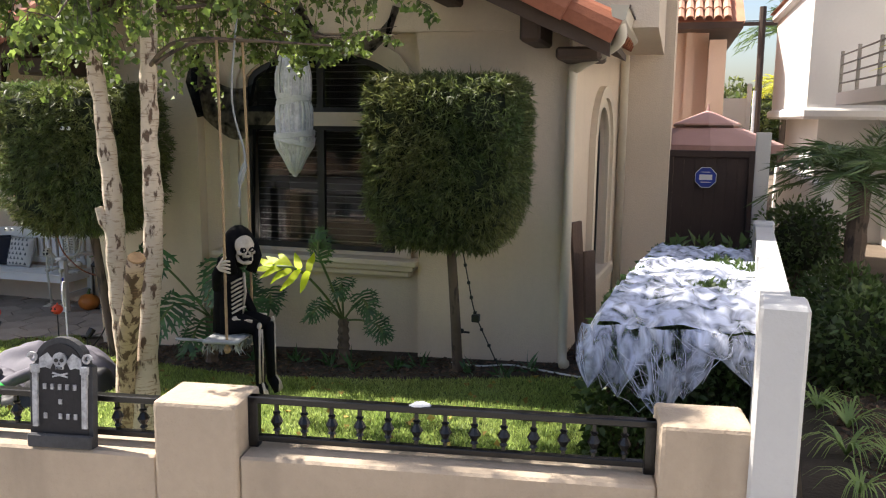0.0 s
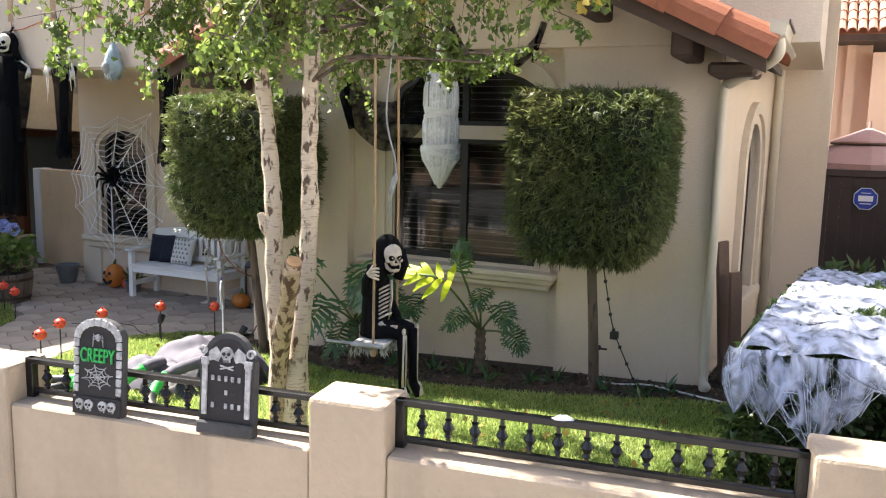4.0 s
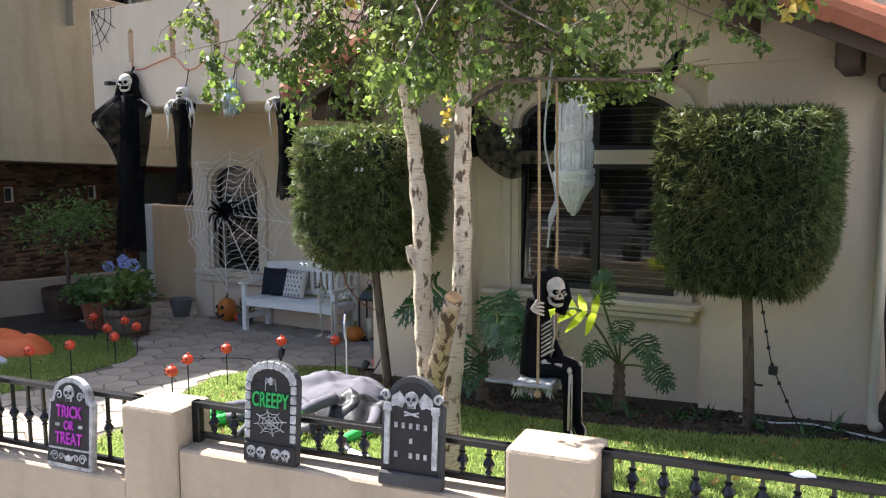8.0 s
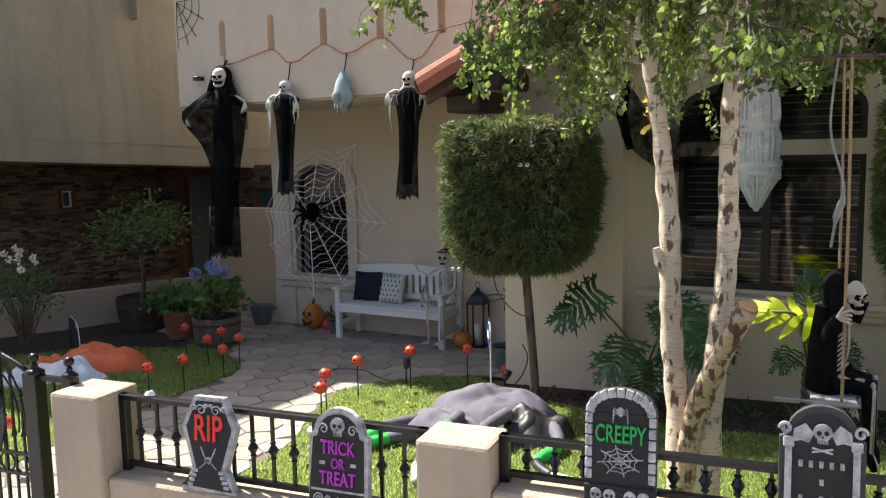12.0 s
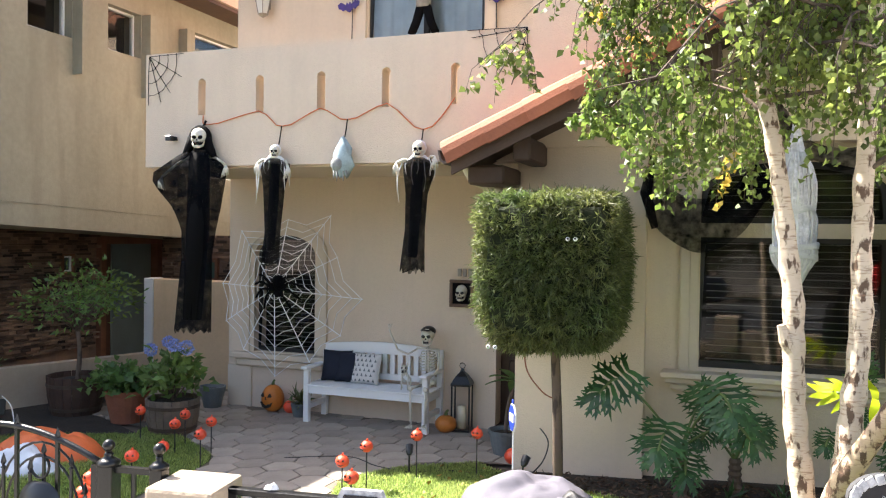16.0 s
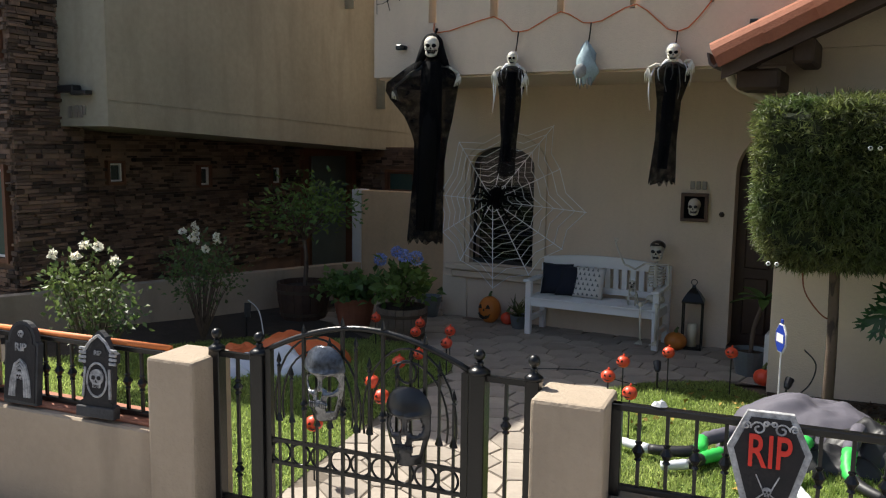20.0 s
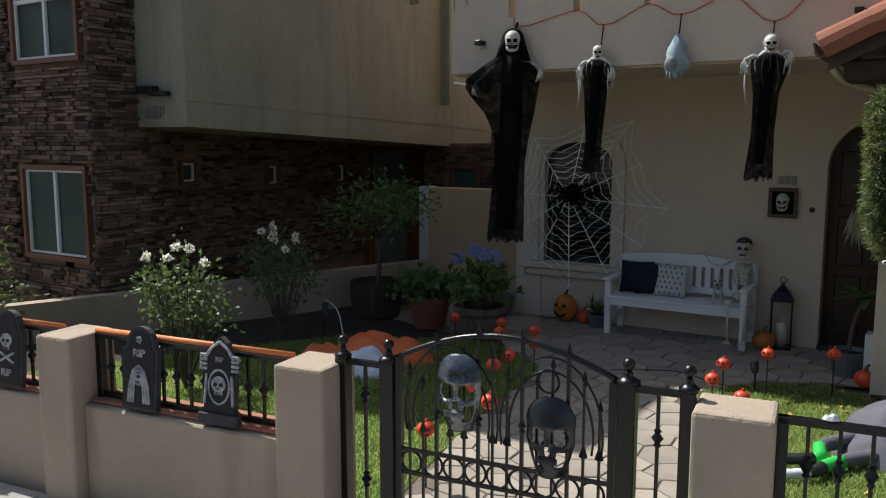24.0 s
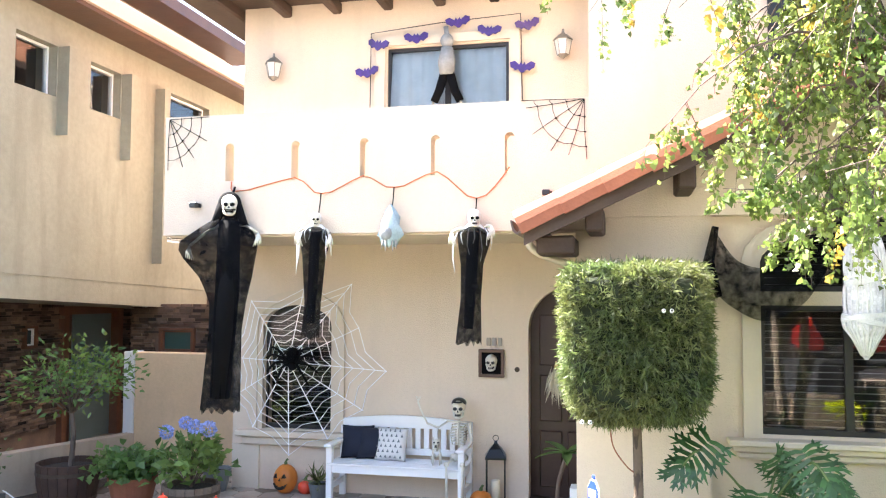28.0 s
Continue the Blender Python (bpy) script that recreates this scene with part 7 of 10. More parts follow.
# ---------- wall things ----------
pf = thing("picture_frame", "dark framed plaster skull hung on the wall", "picture", pose(-4.915, 8.585, 1.478))
for a in ((-0.14, 0.14, 0.115, 0.15), (-0.14, 0.14, -0.15, -0.115)):
    part("frame_bar", boxed(a[0], a[1], -0.03, 0.0, a[2], a[3], 0.005), PLANKWOOD, pf)
for a in ((-0.14, -0.105), (0.105, 0.14)):
    part("frame_bar", boxed(a[0], a[1], -0.03, 0.0, -0.115, 0.115, 0.005), PLANKWOOD, pf)
part("backing", boxed(-0.106, 0.106, -0.012, -0.002, -0.116, 0.116), BLACKSOLID, pf)
f = Figure([BONE, BLACKGLOSS])
skull_ball(f, (0, 0, 0), 0.085)
f.build("skull", "", "", pose(0, -0.02, 0.01), parent=pf)["label"] = "plaster skull"
nm = thing("house_number", "dark metal house number on the wall", "sign", pose(-4.885, 8.592, 1.705))
for k in range(3):
    part("numeral_bar", boxed(-0.085 + 0.062 * k, -0.040 + 0.062 * k, -0.012, 0, -0.04, 0.045, 0.004), PEWTER, nm)
nm2 = thing("house_number", "pale metal house number on the neighbour's wall", "sign", pose(-10.72, 5.615, 2.42))
for k in range(3):
    part("numeral_bar", boxed(-0.085 + 0.062 * k, -0.045 + 0.062 * k, -0.012, 0, -0.05, 0.05, 0.004), PEWTER, nm2)
bell = thing("doorbell", "small round brass doorbell", "doorbell", pose(-4.64, 8.595, 1.415))
part("plate", lathe(bmesh.new(), [(0.028, 0), (0.026, 0.01), (0.014, 0.014), (0.010, 0.022)], n=14, m=pose(0, 0, 0, 90, 0, 0)), HOOP, bell)
br = thing("door_broom", "bunch of straw hung on the front door", "decoration", pose(-4.24, 8.77, 1.42))
n = 160
leaves("straw", np.zeros((n, 3)) + rng.normal(size=(n, 3)) * np.array([.02, .012, .02]), np.stack([rng.normal(size=n) * .22, -np.abs(rng.normal(size=n)) * .1, -np.ones(n)], -1), 0.30, 0.010, CANDLE, br)
part("binding", lathe(bmesh.new(), [(0.022, 0.0), (0.024, 0.03), (0.012, 0.05), (0.004, 0.08)], n=8), ROPE, br)
for x in (-7.60, -4.16):
    cam_ = thing("wall_spotlight", "small black spotlight on the balcony wall", "lamp", pose(x, 7.125, 3.08 if x < -5 else 3.12))
    part("bracket", boxed(-0.012, 0.03, -0.03, 0.0, -0.02, 0.02), BLACKGLOSS, cam_)
    part("head", boxed(-0.05, 0.02, -0.10, -0.03, -0.025, 0.025, 0.006), BLACKGLOSS, cam_)
ns = thing("wall_spotlight", "dark downlight on the neighbour's wall", "lamp", pose(-10.62, 5.6, 2.60))
part("head", boxed(-0.12, 0.12, -0.10, 0, -0.03, 0.02, 0.01), BLACKGLOSS, ns)
for x, z in ((-7.49, 4.86), (-4.135, 4.92)):
    l = thing("wall_lantern", "pewter wall lantern with frosted glass", "lamp", pose(x, 8.70, z), group="lanterns on the upper wall")
    part("back_plate", boxed(-0.035, 0.035, -0.015, 0, -0.04, 0.10, 0.005), PEWTER, l)
    part("arm", tube(bmesh.new(), curve_pts([(0, 0, 0.06), (0, -0.06, 0.12), (0, -0.12, 0.13)], 4), 0.010, 6), PEWTER, l)
    part("cap", lathe(bmesh.new(), [(0.11, 0.04), (0.10, 0.055), (0.05, 0.10), (0.018, 0.115), (0.012, 0.16), (0.001, 0.17)], (0, -0.12, 0), 6), PEWTER, l)
    part("glass", lathe(bmesh.new(), [(0.06, -0.12), (0.092, 0.04)], (0, -0.12, 0), 6), LAMPGLASS, l, "frosted glass body")
    part("foot", lathe(bmesh.new(), [(0.012, -0.16), (0.04, -0.14), (0.066, -0.118)], (0, -0.12, 0), 6), PEWTER, l)
    for k in range(6):
        a = math.pi / 3 * k
        part("glass_bar", tube(bmesh.new(), [(0.064 * math.cos(a), -0.12 + 0.064 * math.sin(a), -0.12), (0.097 * math.cos(a), -0.12 + 0.097 * math.sin(a), 0.04)], 0.005, 4), PEWTER, l)

# bats on a black cable round the upper window
cab = thing("bat_garland", "black cable with hanging purple glitter bats", "garland")
part("cable", tube(bmesh.new(), [(-6.33, 8.64, 4.1), (-6.32, 8.64, 5.20), (-5.5, 8.64, 5.27), (-4.60, 8.64, 5.31), (-4.58, 8.64, 4.1)], 0.006, 5), WIRE, cab)
BAT = [(0, .03), (.02, .06), (.035, .03), (.09, .07), (.14, .05), (.13, .0), (.10, -.012), (.08, -.035), (.05, -.02), (.02, -.05), (0, -.06)]
for x, z, tw in ((-6.23, 5.05, 12), (-5.78, 5.10, -5), (-5.30, 5.25, -8), (-4.95, 5.13, 8), (-4.52, 5.17, -14), (-6.36, 4.74, -6), (-4.58, 4.70, 4)):
    b = bmesh.new()
    prism(b, BAT + [(-p[0], p[1]) for p in BAT[::-1][1:-1]], -0.006, 0.006, pose(x, 8.62, z, 0, tw, rnd.uniform(-25, 25)))
    part("bat", b, PURPLEBAT, cab, "purple glitter bat")
f = Figure([GREYRAG, BLACKSOLID, BONE])
bm = f.bm
tube(bm, [(0, 0, 0), (0, -0.02, 0.15), (0, 0, 0.30)], [0.085, 0.10, 0.07], 8)
ball(bm, (0.0, -0.01, 0.38), 0.075, (1, 1, 1.15), 10, 8)
tube(bm, [(0.0, 0, 0.42), (-0.02, 0.02, 0.55)], [0.03, 0.03], 6)
f.mark(0)
for sx in (-1, 1):
    tube(bm, [(sx * 0.03, 0, 0.02), (sx * 0.09, -0.01, -0.18), (sx * 0.15, 0, -0.30)], [0.055, 0.05, 0.045], 7)
f.mark(1)
for sx in (-1, 1):
    tube(bm, [(sx * 0.15, 0, -0.29), (sx * 0.20, 0, -0.40), (sx * 0.25, -0.02, -0.42)], [0.016, 0.014, 0.012], 6)
f.mark(2)
f.build("climbing_dummy", "ragged dummy hung in front of the upper window", "dummy", pose(-5.42, 8.60, 4.66))


# ---------- hung figures ----------
def ghoul(label, x, y, z_top, turn, profile, core, reach, strips, head_r, face="skull"):
    """A hung ghoul in a long gauze gown, with mask, bony arms and ragged strips, in one mesh.
    profile: rows of drop below the crown, width and sideways shift."""
    f = Figure([BLACKCLOTH, BONE, BLACKSOLID, WHITECLOTH])
    bm = f.bm
    n, k = 32, 22
    ds, ws, ss = zip(*profile)
    prev = None
    for j in range(k + 1):
        d = ds[0] + (ds[-1] - ds[0]) * j / k
        w, sft = float(np.interp(d, ds, ws)), float(np.interp(d, ds, ss))
        q = j / k
        ring = []
        for i in range(n):
            a = 2 * math.pi * i / n
            fold = 1 + (0.05 + 0.10 * q) * math.sin(7 * a + 2.4 * q + x * 9) + 0.04 * math.sin(13 * a + 5 * q)
            rag = rnd.uniform(-0.035, 0.03) if j == k else 0
            ring.append(bm.verts.new((sft + w / 2 * math.cos(a) * (1 + 0.35 * (fold - 1)), (0.045 + 0.10 * w) * math.sin(a) * fold, -d + rag)))
        if prev:
            for i in range(n):
                bm.faces.new((prev[i], prev[(i + 1) % n], ring[(i + 1) % n], ring[i]))
        prev = ring
    f.mark(0)
    tube(bm, [(ss[0], 0.01, -ds[0] - 0.05), (float(np.interp(ds[-1] * .45, ds, ss)), 0.005, -ds[-1] * .45), (ss[-1], 0, -ds[-1] + 0.12)], [core * 0.9, core, core * 0.8], 10)
    f.mark(2)
    for s, hx, hd in reach:
        palm = Vector((hx, -0.05, -hd))
        tube(bm, [(s * 0.08, 0, -ds[1] + 0.02), (s * 0.5 * (abs(hx) + 0.08), -0.03, -(ds[1] + hd) / 2 + 0.03), palm], [0.018, 0.014, 0.012], 6)
        for q in range(5):
            tube(bm, [palm, palm + Vector((s * (0.025 - 0.012 * q), -0.02, -0.05 - 0.008 * q)), palm + Vector((s * (0.03 - 0.018 * q), -0.015, -0.11 - 0.006 * q))], [0.008, 0.007, 0.004], 5)
    f.mark(1)
    skull_ball(f, (0, -0.045, -head_r * 1.0), head_r, bone=1, dark=2)
    if face == "hood":
        ball(bm, (0, 0.035, -head_r * 0.9), head_r * 1.2, (0.95, 0.9, 1.08), 14, 10)
        for sx in (-1, 1):
            tube(bm, [(sx * head_r * 0.8, 0.0, -head_r * 0.9), (sx * head_r * 1.0, -0.01, -head_r * 1.9), (sx * head_r * 1.6, 0.0, -head_r * 3.2)], [head_r * 0.35, head_r * 0.45, head_r * 0.3], 8)
        f.mark(2)
        for q in range(-3, 4):
            prism(bm, [(q * 0.018 - 0.009, -head_r * 1.45), (q * 0.018 + 0.009, -head_r * 1.45), (q * 0.018, -head_r * 1.45 - 0.02)], -0.045 - head_r * 0.80, -0.045 - head_r * 0.70)
        f.mark(2)
    else:
        ball(bm, (0, 0.035, -head_r * 0.75), head_r * 1.02, (0.86, 0.9, 1.0), 12, 8)
        tube(bm, [(-ws[1] * 0.42, 0.0, -ds[1] - 0.01), (-0.05, -0.02, -ds[0] + 0.005), (0.05, -0.02, -ds[0] + 0.005), (ws[1] * 0.42, 0.0, -ds[1] - 0.01)], [0.010, 0.024, 0.024, 0.010], 8)
        f.mark(3)
    for px, top_, ln_ in strips:
        w_ = rnd.uniform(0.004, 0.008)
        tube(bm, [(px * 0.8, -0.03, -top_), (px, -0.055, -top_ - ln_ * 0.3), (px + rnd.uniform(-.012, .012), -0.05, -top_ - ln_ * 0.65), (px + rnd.uniform(-.02, .02), -0.045, -top_ - ln_)], [w_, w_ * 1.2, w_, 0.003], 5)
    f.mark(3)
    return f.build("hanging_ghoul", label, "hanging figure", pose(x, y, z_top, 0, 0, turn), group="figures hung from the balcony")


ghoul("tall hanging reaper in a wide black gauze gown", -7.20, 7.00, 3.16, 24, [(0.20, 0.16, 0), (0.30, 0.46, -0.02), (0.46, 0.74, -0.09), (0.56, 0.72, -0.10), (0.80, 0.48, -0.02), (1.02, 0.34, 0.0), (1.3, 0.30, -0.02), (2.05, 0.36, -0.06)], 0.115, [(-1, -0.36, 0.50), (1, 0.27, 0.36)], [], 0.10, "hood")
ghoul("hanging ghoul in a narrow black gown with white rags", -6.33, 7.02, 2.97, 22, [(0.13, 0.10, 0), (0.17, 0.28, 0.0), (0.24, 0.28, 0.0), (0.42, 0.21, -0.01), (0.85, 0.15, -0.02), (1.15, 0.17, -0.04)], 0.05, [(-1, -0.16, 0.18), (1, 0.13, 0.2)], [(-0.17, 0.17, 0.40), (-0.15, 0.17, 0.30), (-0.10, 0.14, 0.14), (0.10, 0.14, 0.30), (0.13, 0.16, 0.24), (0.07, 0.13, 0.16), (-0.05, 0.13, 0.12)], 0.062)
ghoul("hanging skeletal ghoul with grey shoulder rags and black gown", -4.82, 7.03, 2.97, 14, [(0.15, 0.12, 0), (0.20, 0.30, 0.0), (0.28, 0.29, 0.0), (0.48, 0.20, -0.02), (0.8, 0.18, -0.03), (1.18, 0.225, -0.05)], 0.055, [(-1, -0.2, 0.2), (1, 0.15, 0.14)], [(-0.19, 0.2, 0.36), (-0.12, 0.18, 0.13), (-0.06, 0.16, 0.24), (0.0, 0.16, 0.14), (0.06, 0.16, 0.3), (0.12, 0.16, 0.16), (0.15, 0.16, 0.2)], 0.075)
f = Figure([BLUECLOTH, GREYRAG])
bm = f.bm
n = 16
prev = None
for z, r_ in ((0.32, 0.005), (0.27, 0.045), (0.20, 0.075), (0.12, 0.10), (0.05, 0.105), (0.0, 0.08), (-0.05, 0.05)):
    ring = [bm.verts.new((r_ * math.cos(a) * (1 + .25 * math.sin(4 * a + z * 30)), r_ * .8 * math.sin(a) * (1 + .25 * math.sin(3 * a)), z + 0.02 * math.sin(5 * a))) for a in np.linspace(0, 2 * math.pi, n + 1)[:-1]]
    if prev:
        for i in range(n):
            bm.faces.new((prev[i], prev[(i + 1) % n], ring[(i + 1) % n], ring[i]))
    prev = ring
f.mark(0)
ball(bm, (-0.02, -0.08, 0.06), 0.06, (1, .6, 1.1), 10, 8)
for k in range(5):
    tube(bm, [(-0.06 + .03 * k, -0.05, 0.0), (-0.07 + .035 * k, -0.05, -0.08 - .02 * (k % 2))], [0.012, 0.004], 5)
f.mark(1)
f.build("hanging_ghoul", "small pale blue ragged ghost hung in the porch", "hanging figure", pose(-5.60, 7.03, 2.71), group="figures hung from the balcony")
gar = thing("orange_garland", "orange cord looped below the balcony slots", "garland")
cord = [(SLOTS[0] + 0.03, 3.31), (-7.18, 3.215), (SLOTS[1], 3.33), (-6.31, 3.17), (SLOTS[2], 3.33), (-5.59, 3.21), (SLOTS[3] + .02, 3.345), (-4.81, 3.09), (SLOTS[4], 3.37)]
part("cord", tube(bmesh.new(), [(x, 7.115, z - (0.012 if i % 4 else 0)) for i, (x, z) in enumerate(curve_pts(cord, 4))], 0.006, 5), CORDORANGE, gar, smooth=True)
for x, z0, z1 in ((-7.20, 3.18, 3.25), (-6.31, 2.98, 3.17), (-5.59, 3.03, 3.21), (-4.81, 2.95, 3.09)):
    part("hook", tube(bmesh.new(), [(x, 7.10, z1), (x, 7.08, (z0 + z1) / 2), (x, 7.05, z0)], 0.006 if x > -7 else 0.012, 5), BLACKSOLID, gar, "black hanging strap")

# ---------- webs ----------
def web(name, label, centre, anchors, rings, mat, thick, y, sag=0.25, y_c=None):
    t = thing(name, label, "cobweb")
    c = Vector((centre[0], y if y_c is None else y_c, centre[1]))
    an = [Vector((p[0], y, p[1])) for p in anchors]
    for a in an:
        part("radial_strand", tube(bmesh.new(), [c, a], thick, 4), mat, t)
    for r_ in rings:
        for i in range(len(an)):
            if (an[i] - an[(i + 1) % len(an)]).length > 2.2:
                continue
            a, b = c.lerp(an[i], r_), c.lerp(an[(i + 1) % len(an)], r_)
            m_ = a.lerp(b, 0.5).lerp(c, sag * 0.5) - Vector((0, 0, 0.02))
            part("ring_strand", tube(bmesh.new(), [a, a.lerp(m_, .6), m_, b.lerp(m_, .6), b], thick * 0.8, 3), mat, t)
    return t


web("rope_spider_web", "large white rope spider web over the porch window", (-7.18, 1.46), [(-6.03, 1.38), (-6.35, 1.85), (-6.44, 2.33), (-7.0, 2.28), (-7.64, 2.14), (-7.9, 1.5), (-7.85, 1.05), (-7.6, 0.72), (-7.16, 0.42), (-6.7, 0.62), (-6.3, 0.95)], (0.12, 0.22, 0.33, 0.44, 0.55, 0.66, 0.77, 0.88, 0.99), WEBROPE, 0.006, 8.40, 0.16)
sp = thing("toy_spider", "large furry black toy spider on the web", "spider", pose(-7.12, 8.40, 1.46) @ Matrix.Scale(0.72, 4))
part("body", ball(bmesh.new(), (0, 0, 0.10), 0.115, (0.95, 0.8, 1.1), 14, 10), BLACKSOLID, sp, smooth=True)
part("head", ball(bmesh.new(), (0, -0.02, -0.06), 0.075, (1, .9, 1), 12, 8), BLACKSOLID, sp, smooth=True)
for sx in (-1, 1):
    for ox, oz in ((0.36, 0.22), (0.44, 0.06), (0.42, -0.16), (0.26, -0.34)):
        part("leg", tube(bmesh.new(), curve_pts([(sx * 0.05, -0.02, -0.03), (sx * ox * .55, -0.12, oz * .5 + 0.08), (sx * ox, -0.02, oz)], 4), [0.024] * 4 + [0.018] * 4 + [0.014], 6), BLACKSOLID, sp, smooth=True)
n = 900
d = sphere_dirs(n)
leaves("fur", d * np.array([.105, .09, .12]) + np.array([0, 0, .10]), d + rng.normal(size=(n, 3)) * .3, 0.045, 0.006, BLACKSOLID, sp)
for lab, c, an in (("black twig cobweb at the parapet corner", (-7.93, 3.95), [(-7.50, 3.96), (-7.52, 3.72), (-7.66, 3.56), (-7.78, 3.47), (-7.94, 3.44)]), ("black twig cobweb below the upper wall", (-3.84, 3.96), [(-3.82, 3.42), (-3.98, 3.46), (-4.14, 3.5), (-4.30, 3.66), (-4.36, 3.90), (-4.40, 3.97)])):
    t = thing("twig_cobweb", lab, "cobweb", group="black cobwebs on the balcony")
    bm = bmesh.new()
    cc = Vector((c[0], 7.118, c[1]))
    pts = [Vector((p[0], 7.118, p[1])) for p in an]
    for a in pts:
        tube(bm, [cc, cc.lerp(a, .5) + Vector((rnd.uniform(-.01, .01), 0, rnd.uniform(-.01, .01))), a], 0.0036, 4)
    for r_ in (0.3, 0.55, 0.8):
        for a, b in zip(pts, pts[1:]):
            p, q = cc.lerp(a, r_), cc.lerp(b, r_)
            tube(bm, [p, p.lerp(q, .5).lerp(cc, -.03), q], 0.003, 4)
            ball(bm, p, 0.008, u=6, v=4)
    part("twig_net", bm, BLACKSOLID, t)

# black gauze swag over the wing window
swag = thing("black_swag", "black gauze swag draped over the wing window", "drapery")
bm = bmesh.new()
top = [(-2.75, 2.78), (-2.55, 2.50), (-2.25, 2.46), (-2.0, 2.68), (-1.80, 3.28), (-1.6, 2.95), (-1.35, 2.84), (-1.1, 2.88), (-0.90, 3.06)]
low = [(-2.80, 2.30), (-2.62, 2.12), (-2.35, 2.0), (-2.05, 2.15), (-1.84, 2.45), (-1.55, 2.74), (-1.35, 2.66), (-1.12, 2.72), (-0.93, 2.9)]
tp, lp = curve_pts(top, 6), curve_pts(low, 6)
rows_ = []
for i, (a, b) in enumerate(zip(tp, lp)):
    rows_.append([bm.verts.new((a[0] + (b[0] - a[0]) * q / 6, 7.14 - 0.05 * math.sin(math.pi * q / 6) + 0.02 * math.sin(q * 2.1 + i * .3), a[1] + (b[1] - a[1]) * q / 6)) for q in range(7)])
for p, q in zip(rows_, rows_[1:]):
    for i in range(6):
        bm.faces.new((p[i], p[i + 1], q[i + 1], q[i]))
part("drape", bm, SWAGCLOTH, swag, smooth=True)
part("tail", tube(bmesh.new(), [(-0.88, 7.14, 3.10), (-0.93, 7.13, 2.95), (-0.97, 7.13, 2.78)], [0.035, 0.03, 0.012], 7), SWAGCLOTH, swag, smooth=True)
part("tail", tube(bmesh.new(), [(-2.74, 7.14, 2.80), (-2.80, 7.13, 2.5), (-2.72, 7.13, 2.2)], [0.03, 0.05, 0.03], 7), SWAGCLOTH, swag, smooth=True)

# ---------- swing and cocoon ----------
sw = thing("rope_swing", "small plank swing on two tan ropes", "swing", pose(-0.965, 4.605, 0.995, 0, 0, 98))
part("seat", boxed(-0.22, 0.22, -0.10, 0.10, 0, 0.02, 0.006), GREYRAG, sw, "plank seat wrapped in grey gauze")
part("stick", tube(bmesh.new(), [(-0.19, 0.26, 0.012), (-0.19, -0.10, 0.008)], 0.009, 6), GREYRAG, sw, "thin stick under the seat")
for x in (-0.19, 0.19):
    part("rope", tube(bmesh.new(), [(x, -0.03, -0.02), (x * 0.97, -0.03, 0.9), (x * 0.95, -0.02, 1.62)], 0.0075, 6), ROPE, sw)
    part("knot", lathe(bmesh.new(), [(0.009, 0), (0.019, 0.012), (0.019, 0.03), (0.009, 0.042)], (x, -0.03, -0.055), 8), ROPE, sw)
n = 130
leaves("fringe", np.stack([rng.uniform(-.22, .22, n), rng.uniform(-.10, .10, n), rng.uniform(-.02, .01, n)], -1), np.stack([rng.normal(size=n) * .4, rng.normal(size=n) * .4, -np.ones(n)], -1), 0.06, 0.016, GREYRAG, sw, "ragged grey gauze under the seat")
f = Figure([BLACKSOLID, DOLLBONE])
bm = f.bm
# shirt, cape and legs
tube(bm, [(0, 0.03, -0.02), (0, 0.035, 0.10), (0, 0.03, 0.22), (0, 0.015, 0.33), (0, 0.0, 0.39)], [0.098, 0.094, 0.09, 0.075, 0.045], 16)
tube(bm, [(0, 0.06, 0.43), (0, 0.075, 0.25), (0, 0.085, 0.0)], [0.06, 0.08, 0.092], 12)
for sx, fwd in ((-1, 0.0), (1, 0.035)):
    tube(bm, [(sx * 0.05, 0.0, 0.045), (sx * 0.052, -0.12, 0.055), (sx * 0.052, -0.215 - fwd, 0.03)], [0.060, 0.054, 0.046], 10)
    tube(bm, [(sx * 0.052, -0.215 - fwd, 0.045), (sx * 0.052, -0.225 - fwd, -0.12), (sx * 0.055, -0.23 - fwd, -0.30)], [0.044, 0.036, 0.034], 10)
    tube(bm, [(sx * 0.055, -0.225 - fwd, -0.29), (sx * 0.057, -0.26 - fwd, -0.34), (sx * 0.058, -0.275 - fwd, -0.39)], [0.034, 0.036, 0.022], 8)
# the near arm reaches up to the rope, the far one rests on the lap
tube(bm, [(-0.075, 0.03, 0.34), (-0.145, 0.055, 0.30), (-0.175, 0.03, 0.37), (-0.19, 0.0, 0.415)], [0.045, 0.04, 0.036, 0.026], 9)
tube(bm, [(0.075, 0.02, 0.335), (0.12, -0.02, 0.18), (0.07, -0.12, 0.09)], [0.042, 0.036, 0.03], 9)
n0 = len(bm.verts)
ball(bm, (0, 0.03, 0.49), 0.108, (0.82, 0.90, 1.10), 18, 12)
for sx in (-1, 1):
    tube(bm, [(sx * 0.070, -0.01, 0.52), (sx * 0.080, -0.02, 0.44), (sx * 0.055, 0.0, 0.35)], [0.024, 0.032, 0.032], 8)
f.mark(0)
skull_ball(f, (0.0, -0.030, 0.485), 0.078, bone=1, dark=0)
for sx in (-1, 1):
    ball(bm, (sx * 0.0235, -0.0975, 0.486), 0.005, u=8, v=6)
f.mark(1)
bm.verts.ensure_lookup_table()
bmesh.ops.transform(bm, matrix=pose(0, -0.05, -0.015, 0, 0, -46), verts=bm.verts[n0:])
n1 = len(bm.verts)
